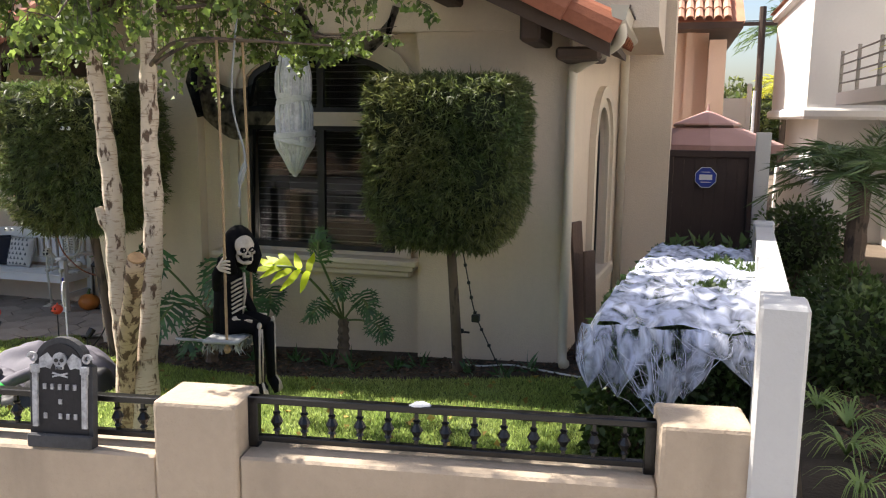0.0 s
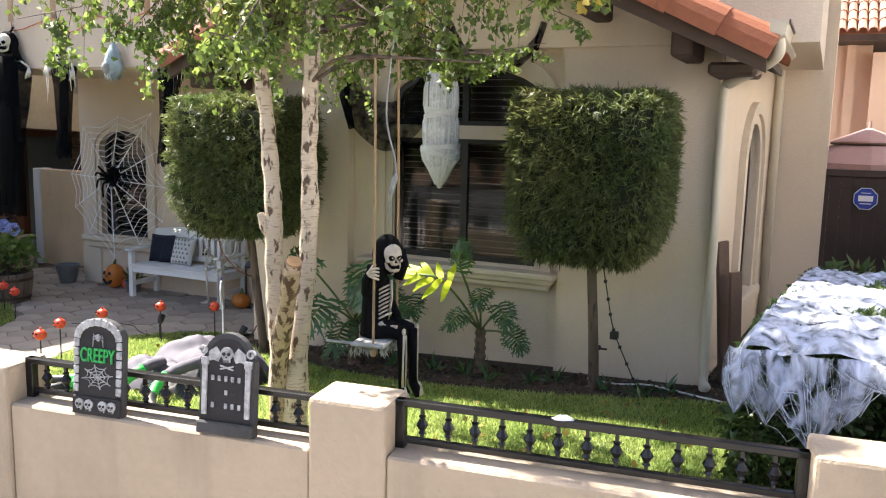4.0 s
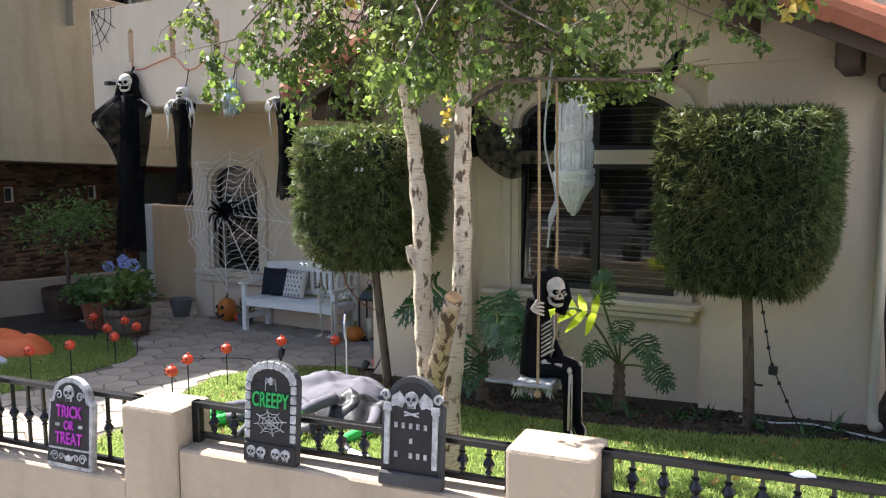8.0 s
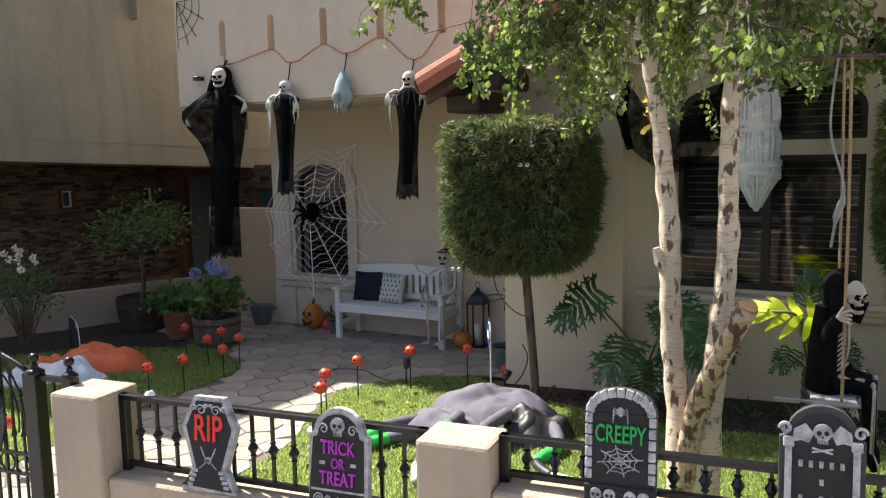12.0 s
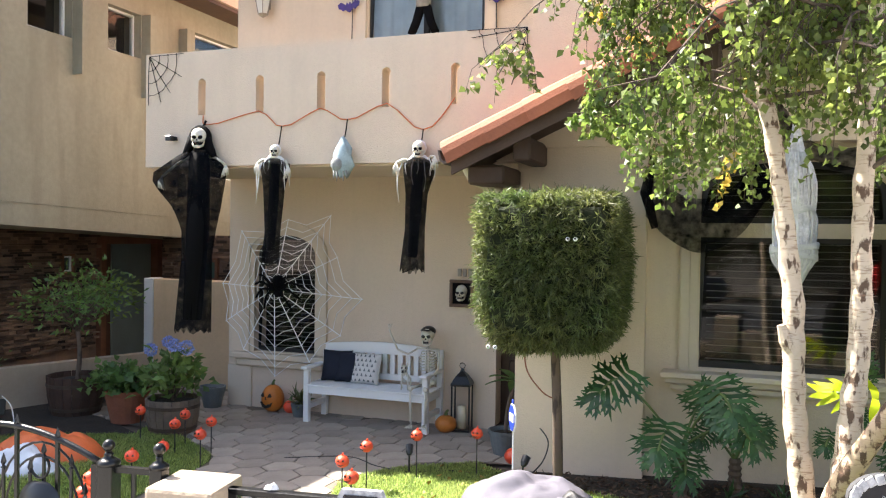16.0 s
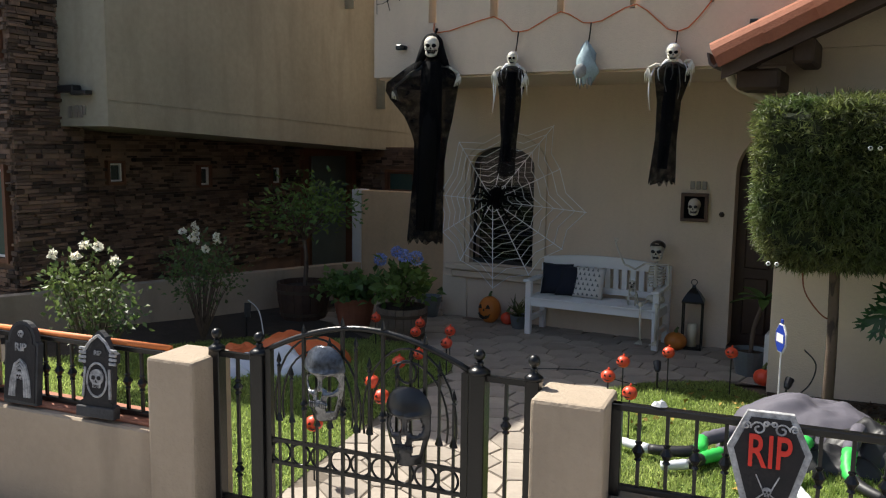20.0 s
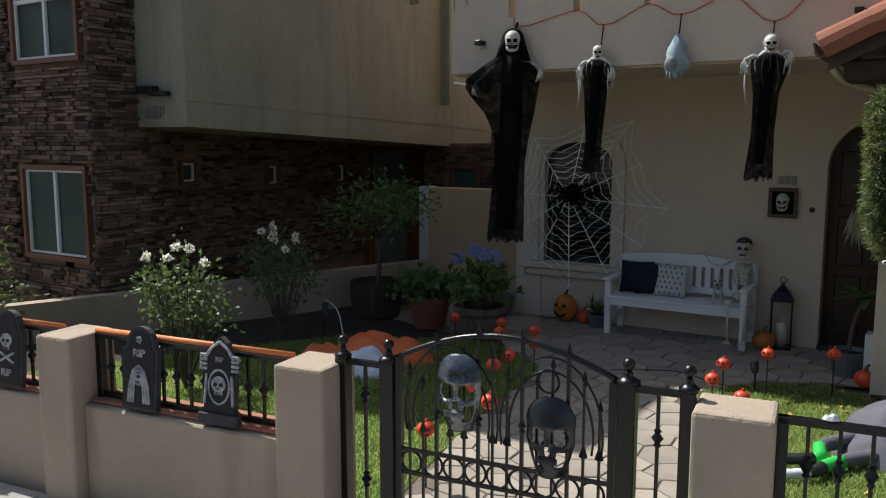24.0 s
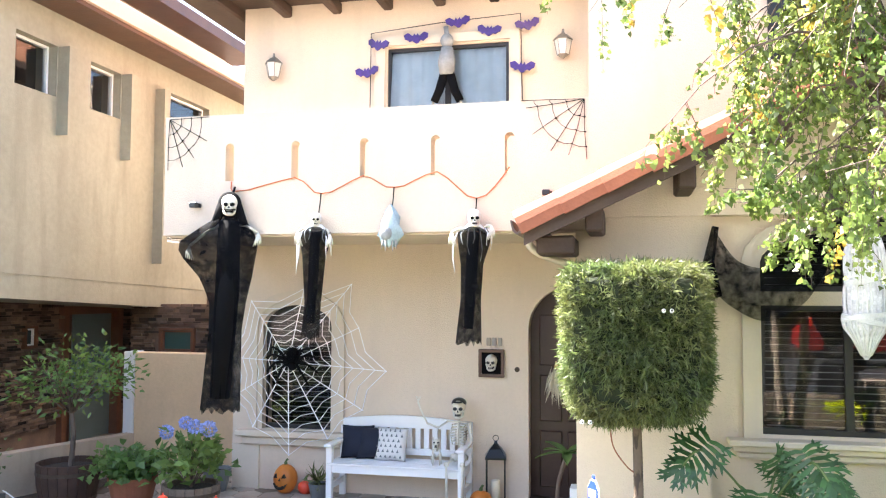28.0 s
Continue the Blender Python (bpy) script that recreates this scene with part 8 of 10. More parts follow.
# printed bones
tube(bm, [(0.0, -0.070, 0.10), (0.0, -0.067, 0.22), (0, -0.062, 0.33)], 0.008, 5)
for k in range(8):
    z = 0.135 + 0.025 * k
    for sx in (-1, 1):
        tube(bm, [(sx * 0.008, -0.068, z + .004), (sx * 0.045, -0.055, z), (sx * 0.075, -0.022, z - 0.016)], 0.0065, 5)
for sx, fwd in ((-1, 0.0), (1, 0.035)):
    ball(bm, (sx * 0.07, -0.05, 0.085), 0.03, (0.9, 1.2, 0.6), 8, 6)
    tube(bm, [(sx * 0.085, -0.06, 0.085), (sx * 0.080, -0.19 - fwd, 0.078)], 0.010, 5)
    ball(bm, (sx * 0.075, -0.245 - fwd, 0.05), 0.023, (0.8, 0.8, 1), 8, 6)
    tube(bm, [(sx * 0.080, -0.25 - fwd, 0.03), (sx * 0.084, -0.245 - fwd, -0.12), (sx * 0.086, -0.245 - fwd, -0.29)], [0.012, 0.008, 0.011], 5)
    tube(bm, [(sx * 0.068, -0.262 - fwd, 0.03), (sx * 0.066, -0.262 - fwd, -0.12), (sx * 0.070, -0.262 - fwd, -0.29)], 0.006, 5)
    for q in range(-2, 3):
        tube(bm, [(sx * 0.076, -0.258 - fwd, -0.29), (sx * 0.08 + .009 * q, -0.285 - fwd, -0.335), (sx * 0.08 + .013 * q, -0.298 - fwd, -0.385)], 0.007, 4)
for q in range(4):
    tube(bm, [(-0.20, 0.01, 0.405 + .004 * q), (-0.215, -0.025, 0.44 - .012 * q), (-0.205, -0.062, 0.452 - .02 * q), (-0.185, -0.085, 0.447 - .022 * q)], [0.009, 0.009, 0.008, 0.006], 5)
tube(bm, [(-0.20, 0.01, 0.41), (-0.185, -0.03, 0.46), (-0.175, -0.05, 0.47)], [0.010, 0.009, 0.007], 5)
f.mark(1)
bm.verts.ensure_lookup_table()
for v in bm.verts[:n0] + bm.verts[n1:]:
    v.co.y *= 0.70
    v.co.z *= 0.95
f.build("swing_skeleton_doll", "hooded skeleton doll in black sitting on the swing", "doll", pose(-0.965, 4.605, 1.02, 0, 0, 98))
coc = thing("hanging_cocoon", "hanging cocoon wrapped in white gauze", "hanging figure", pose(-1.66, 6.83, 0))
bm = bmesh.new()
prof = [(0.012, 1.715), (0.035, 1.75), (0.06, 1.80), (0.10, 1.88), (0.15, 1.96), (0.163, 2.03), (0.142, 2.07), (0.150, 2.16), (0.150, 2.27), (0.132, 2.34), (0.146, 2.42), (0.142, 2.55), (0.115, 2.67), (0.065, 2.78), (0.035, 2.92), (0.012, 3.1)]
n = 72
prev = None
for r_, z in prof:
    ring = [bm.verts.new((r_ * math.cos(a) * (1 + .05 * math.sin(18 * a) + .06 * math.sin(5 * a + z * 6)), r_ * .8 * math.sin(a) * (1 + .05 * math.sin(18 * a) + .06 * math.cos(4 * a + z * 5)), z)) for a in np.linspace(0, 2 * math.pi, n + 1)[:-1]]
    if prev:
        for i in range(n):
            bm.faces.new((prev[i], prev[(i + 1) % n], ring[(i + 1) % n], ring[i]))
    prev = ring
part("net", bm, COCOONNET, coc, smooth=True)
for k in range(26):
    a = 2 * math.pi * k / 26
    pts = [(r_ * 1.02 * math.cos(a + .05 * math.sin(z * 7 + k)), r_ * .82 * math.sin(a + .05 * math.sin(z * 7 + k)), z) for r_, z in prof[1:-2]]
    part("strand", tube(bmesh.new(), pts, 0.004 + 0.003 * (k % 3), 5), WHITECLOTH, coc, smooth=True)
for z, r_, tl in ((2.04, 0.165, 0.02), (2.0, 0.160, -0.035), (2.35, 0.137, -0.015), (2.32, 0.140, 0.03)):
    for w_ in range(5):
        part("band", tube(bmesh.new(), [(r_ * 1.03 * math.cos(q), r_ * .84 * math.sin(q), z + 0.009 * w_ + tl * math.cos(q) + 0.004 * math.sin(5 * q + w_)) for q in np.linspace(0, 2 * math.pi, 25)], 0.0075, 5), WHITECLOTH, coc, smooth=True)
for k in range(9):
    a = k * 2.1
    part("strand", tube(bmesh.new(), [(0.163 * math.cos(a), 0.134 * math.sin(a), 2.02), (0.13 * math.cos(a + .35), 0.11 * math.sin(a + .35), 1.93), (0.03 * math.cos(a + .5), 0.03 * math.sin(a + .5), 1.76)], 0.008, 5), WHITECLOTH, coc, smooth=True)
ck = thing("cocoon_cord", "white cord holding the gauze cocoon", "cord")
part("cord", tube(bmesh.new(), [(-1.66, 6.83, 3.0), (-1.66, 6.83, 3.87)], 0.006, 5), WHITEWIRE, ck)
cr = thing("white_rag_strip", "thin grey-white gauze strip hanging from the tree", "decoration")
part("strip", tube(bmesh.new(), curve_pts([(-0.98, 4.75, 2.75), (-1.02, 4.74, 2.3), (-0.95, 4.74, 2.0), (-0.98, 4.74, 1.85), (-1.0, 4.75, 1.7)], 5), [0.006] * 12 + [0.018] * 4 + [0.007] * 5, 6), GREYRAG, cr)

# ---------- neighbour: stone facing, windows, door ----------
def ledger(name, parent, m, u0, u1, z0, z1, holes=(), seed=1, course=0.04):
    """Courses of narrow split stones, each a little more or less proud of the wall."""
    r = random.Random(seed)
    vs, fs = [], []
    z = z0
    while z < z1 - 0.02:
        h = min(r.uniform(0.6, 1.35) * course, z1 - z)
        u = u0 - r.uniform(0, 0.2)
        while u < u1:
            ln_ = r.uniform(0.06, 0.26)
            a, b = max(u, u0), min(u + ln_, u1)
            u += ln_
            if b - a < 0.02 or any(a < hx1 and b > hx0 and z < hz1 and z + h > hz0 for hx0, hx1, hz0, hz1 in holes):
                continue
            d = r.uniform(0.0, 0.045)
            g = 0.003
            k = len(vs)
            t0, t1 = r.uniform(-.008, .008), r.uniform(-.008, .008)
            p = [(a + g, 0.04, z + g), (b - g, 0.04, z + g), (b - g, 0.04, z + h - g), (a + g, 0.04, z + h - g)]
            q = [(a + g, -d + t0, z + g), (b - g, -d + t1, z + g), (b - g, -d + t1 + r.uniform(-.006, .006), z + h - g), (a + g, -d + t0, z + h - g)]
            vs += [tuple(m @ Vector(c)) for c in p + q]
            fs += [(k + 4, k + 5, k + 6, k + 7), (k, k + 1, k + 5, k + 4), (k + 1, k + 2, k + 6, k + 5), (k + 2, k + 3, k + 7, k + 6), (k + 3, k, k + 4, k + 7)]
        z += h
    return tagged(raw(name, vs, fs, STONE, parent), "rust-brown split ledger stones", kind="stuff")


S_M = Matrix.Translation((-11.56, 0, 0)) @ pose(0, 0, 0, 0, 0, 90)
SMALL = [(6.56, 6.84, 1.55, 1.87), (8.05, 8.31, 1.46, 1.80), (9.54, 9.80, 1.44, 1.77)]
DOOR_W = (10.32, 11.76, -0.1, 2.02)
ledger("ledger_stone", west, S_M, 5.9, 14.0, 0.3, 2.24, SMALL + [DOOR_W], 3)
ledger("ledger_stone", west, Matrix.Translation((0, 10.9, 0)), -10.80, -9.15, 0.9, 2.06, [(-10.34, -9.74, 1.30, 1.72)], 4)
part("stone_return", boxed(-10.80, -9.15, 10.94, 11.1, -0.1, 2.06), STONE, west)
TWIN = [(-12.43, -11.20, 0.77, 1.86), (-12.45, -11.20, 2.90, 4.20)]
ledger("ledger_stone", west, Matrix.Translation((0, 5.06, 0)), -13.3, -11.09, 0.3, 5.6, TWIN, 5)
ledger("ledger_stone", west, Matrix.Translation((-11.09, 0, 0)) @ pose(0, 0, 0, 0, 0, 90), 5.06, 5.9, 0.3, 5.6, (), 6)
ledger("ledger_stone", west, Matrix.Translation((0, 5.60, 0)), -17.5, -13.3, 0.2, 2.2, [(-15.55, -14.45, 0.55, 1.82)], 7)
WOODTRIM = material("red_wood_trim", (0.20, 0.085, 0.045), 0.6, vary=0.35, scale=4, fine=50, bump=0.25)
# dark lining: the dimness behind the glass is put into its colour
DARKPANE = material("shaded_pane_lining", (0.05, 0.07, 0.06), 0.5, vary=0.3, scale=2, fine=20)


def square_window(name, label, m, u0, u1, z0, z1, mullion=False, frame_mat=None, trim=0.05, inner=None, transom=0.0):
    w = thing(name, label, "window", m.copy(), kind="structure")
    part("casing", band(bmesh.new(), [(u0, z0), (u1, z0), (u1, z1), (u0, z1)], trim, -0.03, 0.06, closed=True), WOODTRIM, w, "red-brown wood casing")
    fm = frame_mat or FRAMEDARK
    part("window_frame", band(bmesh.new(), [(u0 + .03, z0 + .03), (u1 - .03, z0 + .03), (u1 - .03, z1 - .03), (u0 + .03, z1 - .03)], 0.03, 0.005, 0.05, closed=True), fm, w)
    if mullion:
        c = (u0 + u1) / 2
        part("mullion", boxed(c - 0.02, c + 0.02, 0.003, 0.052, z0 + 0.03, z1 - 0.03), fm, w)
    if transom:
        part("transom", boxed(u0 + 0.03, u1 - 0.03, 0.0, 0.05, z0 + transom - 0.02, z0 + transom + 0.02), fm, w)
    bm = bmesh.new()
    bm.faces.new([bm.verts.new(p) for p in ((u0, 0.03, z0), (u1, 0.03, z0), (u1, 0.03, z1), (u0, 0.03, z1))])
    g = part("pane", bm, PLAINGLASS, w)
    g.visible_shadow = False
    part("pane_backing", boxed(u0 + 0.004, u1 - 0.004, 0.036, 0.046, z0 + 0.004, z1 - 0.004), inner or DARKPANE, w, "dark greenish panel behind the glass")


SHADEGREEN = material("green_roller_shade", (0.06, 0.11, 0.085), 0.8, vary=0.15, scale=2, fine=30)
for i, (a, b, c, d) in enumerate(SMALL):
    square_window("window_%d" % (9 + i), "small wood-framed window in the stone wall", S_M, a + 0.04, b - 0.04, c + 0.04, d - 0.04, False, WHITEFRAME, 0.04)
square_window("window_12", "small wood-framed window in the sunlit stone wall", Matrix.Translation((0, 10.9, 0)), -10.29, -9.79, 1.36, 1.67, False, WOODTRIM, 0.05, SHADEGREEN)
square_window("window_13", "white-framed two-pane window with wood casing", Matrix.Translation((0, 5.06, 0)), -12.36, -11.27, 0.84, 1.79, True, WHITEFRAME, 0.07, SHADEGREEN)
square_window("window_14", "white-framed upper window with wood casing", Matrix.Translation((0, 5.06, 0)), -12.38, -11.27, 2.98, 4.12, True, WHITEFRAME, 0.07, transom=0.62)
square_window("window_15", "white-framed window beside the stone tower", Matrix.Translation((0, 5.6, 0)), -15.45, -14.55, 0.62, 1.75, True, WHITEFRAME, 0.07)
nd = thing("neighbour_door", "tall frosted glass door in a red-brown frame", "door", S_M.copy(), kind="structure")
part("jamb", boxed(10.32, 10.44, -0.04, 0.3, -0.05, 2.02, 0.006), WOODTRIM, nd)
part("jamb", boxed(11.64, 11.76, -0.04, 0.3, -0.05, 2.02, 0.006), WOODTRIM, nd)
part("lintel", boxed(10.442, 11.638, -0.04, 0.3, 1.90, 2.02, 0.006), WOODTRIM, nd)
part("side_panel", boxed(10.442, 10.70, 0.12, 0.16, -0.05, 1.90, 0.004), DOORWOOD, nd, "dark wood side panel")
part("door_leaf", boxed(10.702, 11.638, 0.10, 0.14, -0.05, 1.898, 0.004), FROST, nd, "grey-green frosted leaf")
part("wall_over_door", boxed(-11.75, -11.62, 10.3, 11.76, 2.02, 2.24), STONE, west)
sof = thing("soffit_light", "small white light under the neighbour's overhang", "lamp")
part("housing", boxed(-10.60, -10.51, 10.84, 10.9, 2.01, 2.05, 0.01), WHITEPAINT, sof)
nb = thing("neighbour_balcony", "olive stucco balcony with white bar rail", "balcony", kind="structure")
part("parapet", boxed(-19.0, -13.30, 4.9, 5.1, 2.2, 3.1), NEIGH, nb)
part("floor_slab", boxed(-19.0, -13.30, 5.1, 7.5, 2.2, 2.4), NEIGH, nb)
part("back_wall", boxed(-22.0, -13.3, 7.5, 7.7, 2.2, 6.0), PEACH, nb, "lit tan siding behind the balcony")
for k in range(5):
    part("rail_bar", boxed(-19.0, -13.35, 4.98, 5.02, 3.16 + 0.10 * k, 3.185 + 0.10 * k), WHITEPAINT, nb)
for x in (-18.0, -16.6, -15.2, -13.8):
    part("rail_post", boxed(x - 0.02, x + 0.02, 4.97, 5.03, 3.1, 3.62), WHITEPAINT, nb)
wl = thing("wall_spotlight", "black box light on the neighbour's stucco", "lamp")
part("housing", boxed(-10.95, -10.70, 5.50, 5.618, 2.60, 2.68, 0.01), BLACKGLOSS, wl)
hn = thing("neighbour_number", "small metal number bars on the neighbour's wall", "sign")
for k in range(3):
    part("bar", boxed(-10.92 + 0.085 * k, -10.865 + 0.085 * k, 5.604, 5.618, 2.34, 2.46, 0.003), PEWTER, hn)

# second window of the upper block, above the wing roof
uw2 = thing("window_16", "dark window above the wing roof with a plaster sill", "window", kind="structure")
part("window_frame", band(bmesh.new(), [(-2.26, 4.25), (-1.2, 4.25), (-1.2, 5.3), (-2.26, 5.3)], 0.05, 7.09, 7.125, closed=True), FRAMEDARK, uw2)
bm = bmesh.new()
bm.faces.new([bm.verts.new(p) for p in ((-2.27, 7.118, 4.24), (-1.19, 7.118, 4.24), (-1.19, 7.118, 5.31), (-2.27, 7.118, 5.31))])
part("pane", bm, BLACKGLOSS, uw2)
part("mullion", boxed(-1.75, -1.71, 7.095, 7.116, 4.25, 5.3), FRAMEDARK, uw2)
part("sill_top", boxed(-2.40, -1.06, 7.04, 7.129, 4.14, 4.20, 0.01), TRIM, uw2)
part("sill_foot", boxed(-2.36, -1.10, 7.07, 7.129, 4.03, 4.14, 0.015), TRIM, uw2)

# ---------- inflatables lying slack on the lawns ----------
def slack(bm, at, sx, sy, h, seed, turn=0.0, n=26, crumple=0.18):
    """A limp sack of cloth: a low mound with folds."""
    g = {}
    ca, sa = math.cos(turn), math.sin(turn)
    for i in range(n + 1):
        for j in range(n + 1):
            u, v = -1 + 2 * i / n, -1 + 2 * j / n
            px, py = u * math.sqrt(1 - v * v / 2), v * math.sqrt(1 - u * u / 2)
            rr = min(1.0, math.hypot(px, py))
            q = Vector((px * 2.2, py * 2.2, seed))
            wob = 1 + 0.16 * noise.noise(Vector((px * 1.3, py * 1.3, seed + 4)))
            z = h * (1 - rr ** 2.6) ** 0.75 * (1 + crumple * 1.6 * noise.noise(q)) + h * crumple * (1 - rr) * abs(noise.noise(q * 2.3)) - 0.01
            x, y = px * sx * wob, py * sy * wob
            g[i, j] = bm.verts.new((at[0] + x * ca - y * sa, at[1] + x * sa + y * ca, at[2] + z))
    for i in range(n):
        for j in range(n):
            bm.faces.new((g[i, j], g[i + 1, j], g[i + 1, j + 1], g[i, j + 1]))
    return bm


GZ = ground_z(-3.5, 5.6)
sp_inf = thing("slack_inflatable_spider", "half-deflated grey nylon spider slumped on the lawn", "inflatable")
part("body", slack(bmesh.new(), (-3.48, 5.98, GZ), 0.58, 0.46, 0.27, 1.0, 0.3, 44, 0.24), GREYNYLON, sp_inf, smooth=True)
part("lump", slack(bmesh.new(), (-3.62, 5.48, GZ), 0.44, 0.27, 0.21, 6.0, -0.25, 36, 0.22), GREYNYLON, sp_inf, smooth=True)
part("lump", slack(bmesh.new(), (-2.98, 5.72, GZ), 0.30, 0.30, 0.22, 9.0, 0.4, 30, 0.2), BLACKNYLON, sp_inf, smooth=True)
part("patch", slack(bmesh.new(), (-3.10, 5.66, GZ), 0.30, 0.24, 0.245, 3.0, 0.7, 30, 0.2), BLACKNYLON, sp_inf, "black nylon patch", smooth=True)
part("patch", slack(bmesh.new(), (-3.35, 5.33, GZ), 0.42, 0.15, 0.16, 4.0, -0.1, 30, 0.25), BLACKNYLON, sp_inf, "black nylon patch", smooth=True)


def striped_leg(pts, r=0.05):
    """A limp tube leg in four bands of colour."""
    p = curve_pts(pts, 8)
    k = len(p)
    cuts = [0, int(k * .30), int(k * .52), int(k * .78), k - 1]
    for (a, b), mt in zip(zip(cuts, cuts[1:]), (GREYNYLON, GREENNYLON, BLACKNYLON, WHITENYLON)):
        seg = p[a:b + 1]
        bm = tube(bmesh.new(), seg, [r * (1 - 0.45 * (a + i) / k) * (1 + .08 * math.sin(3 * (a + i))) for i in range(len(seg))], 10)
        part("leg_band", bm, mt, sp_inf, smooth=True)


for pts in ([(-3.5, 5.45, .20), (-3.42, 5.2, .24), (-3.48, 4.95, .14), (-3.44, 4.75, .10), (-3.30, 4.50, .09)],
            [(-3.15, 5.55, .24), (-3.18, 5.2, .22), (-3.16, 5.0, .12), (-3.0, 4.85, .09), (-2.8, 4.8, .08)],
            [(-3.9, 5.5, .10), (-4.05, 5.25, .10), (-4.05, 5.05, .09), (-4.3, 4.95, .08), (-4.55, 5.02, .07)],
            [(-3.7, 5.35, .08), (-3.9, 5.15, .07), (-4.0, 4.98, .07), (-4.05, 4.85, .07), (-4.2, 4.75, .06)],
            [(-2.85, 5.7, .14), (-2.7, 5.4, .12), (-2.75, 5.15, .09), (-2.6, 5.0, .08), (-2.4, 4.95, .08)]):
    striped_leg([(x, y, z + GZ) for x, y, z in pts])
og = ground_z(-8, 5.7)
or_inf = thing("slack_inflatable_pumpkin", "deflated orange nylon inflatable lying on the lawn", "inflatable")
part("body", slack(bmesh.new(), (-7.98, 5.85, og), 0.52, 0.30, 0.22, 12.0, 0.35, 26, 0.3), ORANGENYLON, or_inf, smooth=True)
part("fold", slack(bmesh.new(), (-8.42, 5.55, og), 0.26, 0.2, 0.13, 15.0, 0.1, 18, 0.4), ORANGENYLON, or_inf, smooth=True)
part("trim", slack(bmesh.new(), (-7.82, 5.35, og), 0.42, 0.22, 0.18, 17.0, 0.3, 22, 0.5), WHITENYLON, or_inf, "white nylon end", smooth=True)
part("trim", slack(bmesh.new(), (-8.2, 5.0, og), 0.34, 0.2, 0.14, 19.0, 0.2, 20, 0.5), WHITENYLON, or_inf, "white nylon end", smooth=True)
sb = thing("solar_light", "small black solar light on a stake by the wall", "lamp")
part("panel", boxed(-0.035, 0.035, -0.012, 0.012, 0.20, 0.36, 0.006, pose(-9.02, 6.25, og, -12, 0, 30)), BLACKGLOSS, sb)
part("stake", tube(bmesh.new(), [(-9.02, 6.25, og), (-9.02, 6.25, og + 0.22)], 0.01, 6), BLACKGLOSS, sb)
ct = thing("tether_cord", "thin white cord tied to the inflatable", "cord")
part("cord", tube(bmesh.new(), curve_pts([(-8.98, 6.24, og + 0.40), (-8.75, 6.15, og + 0.32), (-8.62, 6.08, og + 0.05)], 5), 0.006, 5), WHITEWIRE, ct)

# ---------- web-covered hedge ----------
hedge = thing("boundary_hedge", "clipped green hedge draped with white cobweb fluff", "hedge")
HX0, HX1, HY0, HY1, HZ = 1.02, 1.92, 4.62, 6.9, 1.235


def hedge_surface(n):
    """Points on the hedge's top, front and left faces with outward directions."""
    f_ = rng.random(n)
    u, v = rng.random(n), rng.random(n)
    top_, front = f_ < 0.42, (f_ >= 0.42) & (f_ < 0.72)
    y = np.where(front, HY0, HY0 + v * (HY1 - HY0))
    xl = HX0 + 0.11 * (y - HY0)
    x = np.where(top_ | front, xl + u * (HX1 - xl), xl)
    z = np.where(top_, HZ, 0.2 + (HZ - 0.2) * np.where(front, v, u))
    d = np.stack([np.where(top_ | front, 0, -1.0), np.where(front, -1.0, 0), np.where(top_, 1.0, 0)], -1)
    p = np.stack([x, y, z], -1)
    lump_ = np.array([noise.noise(Vector(q) * 2.5) for q in p])[:, None] * 0.10
    # round the front top edge
    e = np.clip((p[:, 2] - (HZ - 0.25)) / 0.25, 0, 1) * np.clip(1 - (p[:, 1] - HY0) / 0.3, 0, 1)
    p[:, 2] -= 0.10 * e
    p[:, 1] += 0.06 * e
    return p + d * lump_, d


hp, hd = hedge_surface(14000)
leaves("foliage", hp - hd * 0.03 * rng.random((14000, 1)), hd * 0.7 + rng.normal(size=(14000, 3)) * 0.75, 0.054, 0.030, HEDGELEAF, hedge)
# filler block whose dark colour stands for shade deep in the hedge
part("inner_shade", boxed(HX0 + 0.16, HX1 - 0.08, HY0 + 0.12, HY1 - 0.12, 0.15, HZ - 0.12, 0.12, seg=2), SHRUBCORE, hedge, "dark shell coloured as the shade inside the hedge")
n = 40
leaves("sprig", np.stack([rng.uniform(1.35, 1.9, n), rng.uniform(6.6, 6.9, n), rng.uniform(HZ - .02, HZ + .1, n)], -1), sphere_dirs(n, 1.2), 0.11, 0.05, HEDGELEAF, hedge, "light green new shoots")
for k in range(7):
    x = HX0 + 0.1 + 0.12 * k
    part("stem", tube(bmesh.new(), [(x, HY0 + 0.06, 0.2), (x + 0.02, HY0 + 0.04, 0.6), (x - .03, HY0 + 0.06, 1.0)], 0.012, 5), BROWNBARK, hedge)
FLUFF = wool_material("cobweb_sheet", (0.62, 0.66, 0.80), (6.5, 5.0, 5.0), 5, 0.38, 0.74)
FLUFFTHIN = wool_material("thin_cobweb", (0.66, 0.70, 0.84), (8.0, 3.0, 3.4), 5, 0.34, 0.62)
WISP = material("cobweb_thread", (0.78, 0.80, 0.90), 0.9, vary=0.1, scale=5, fine=40)


def fluff_sheet(u_n, v_n, fn):
    """A stretched sheet of cobweb wool over fn(u, v)."""
    bm = bmesh.new()
    g = {}
    for i in range(u_n + 1):
        for j in range(v_n + 1):
            g[i, j] = bm.verts.new(fn(i / u_n, j / v_n))
    for i in range(u_n):
        for j in range(v_n):
            bm.faces.new((g[i, j], g[i + 1, j], g[i + 1, j + 1], g[i, j + 1]))
    return bm


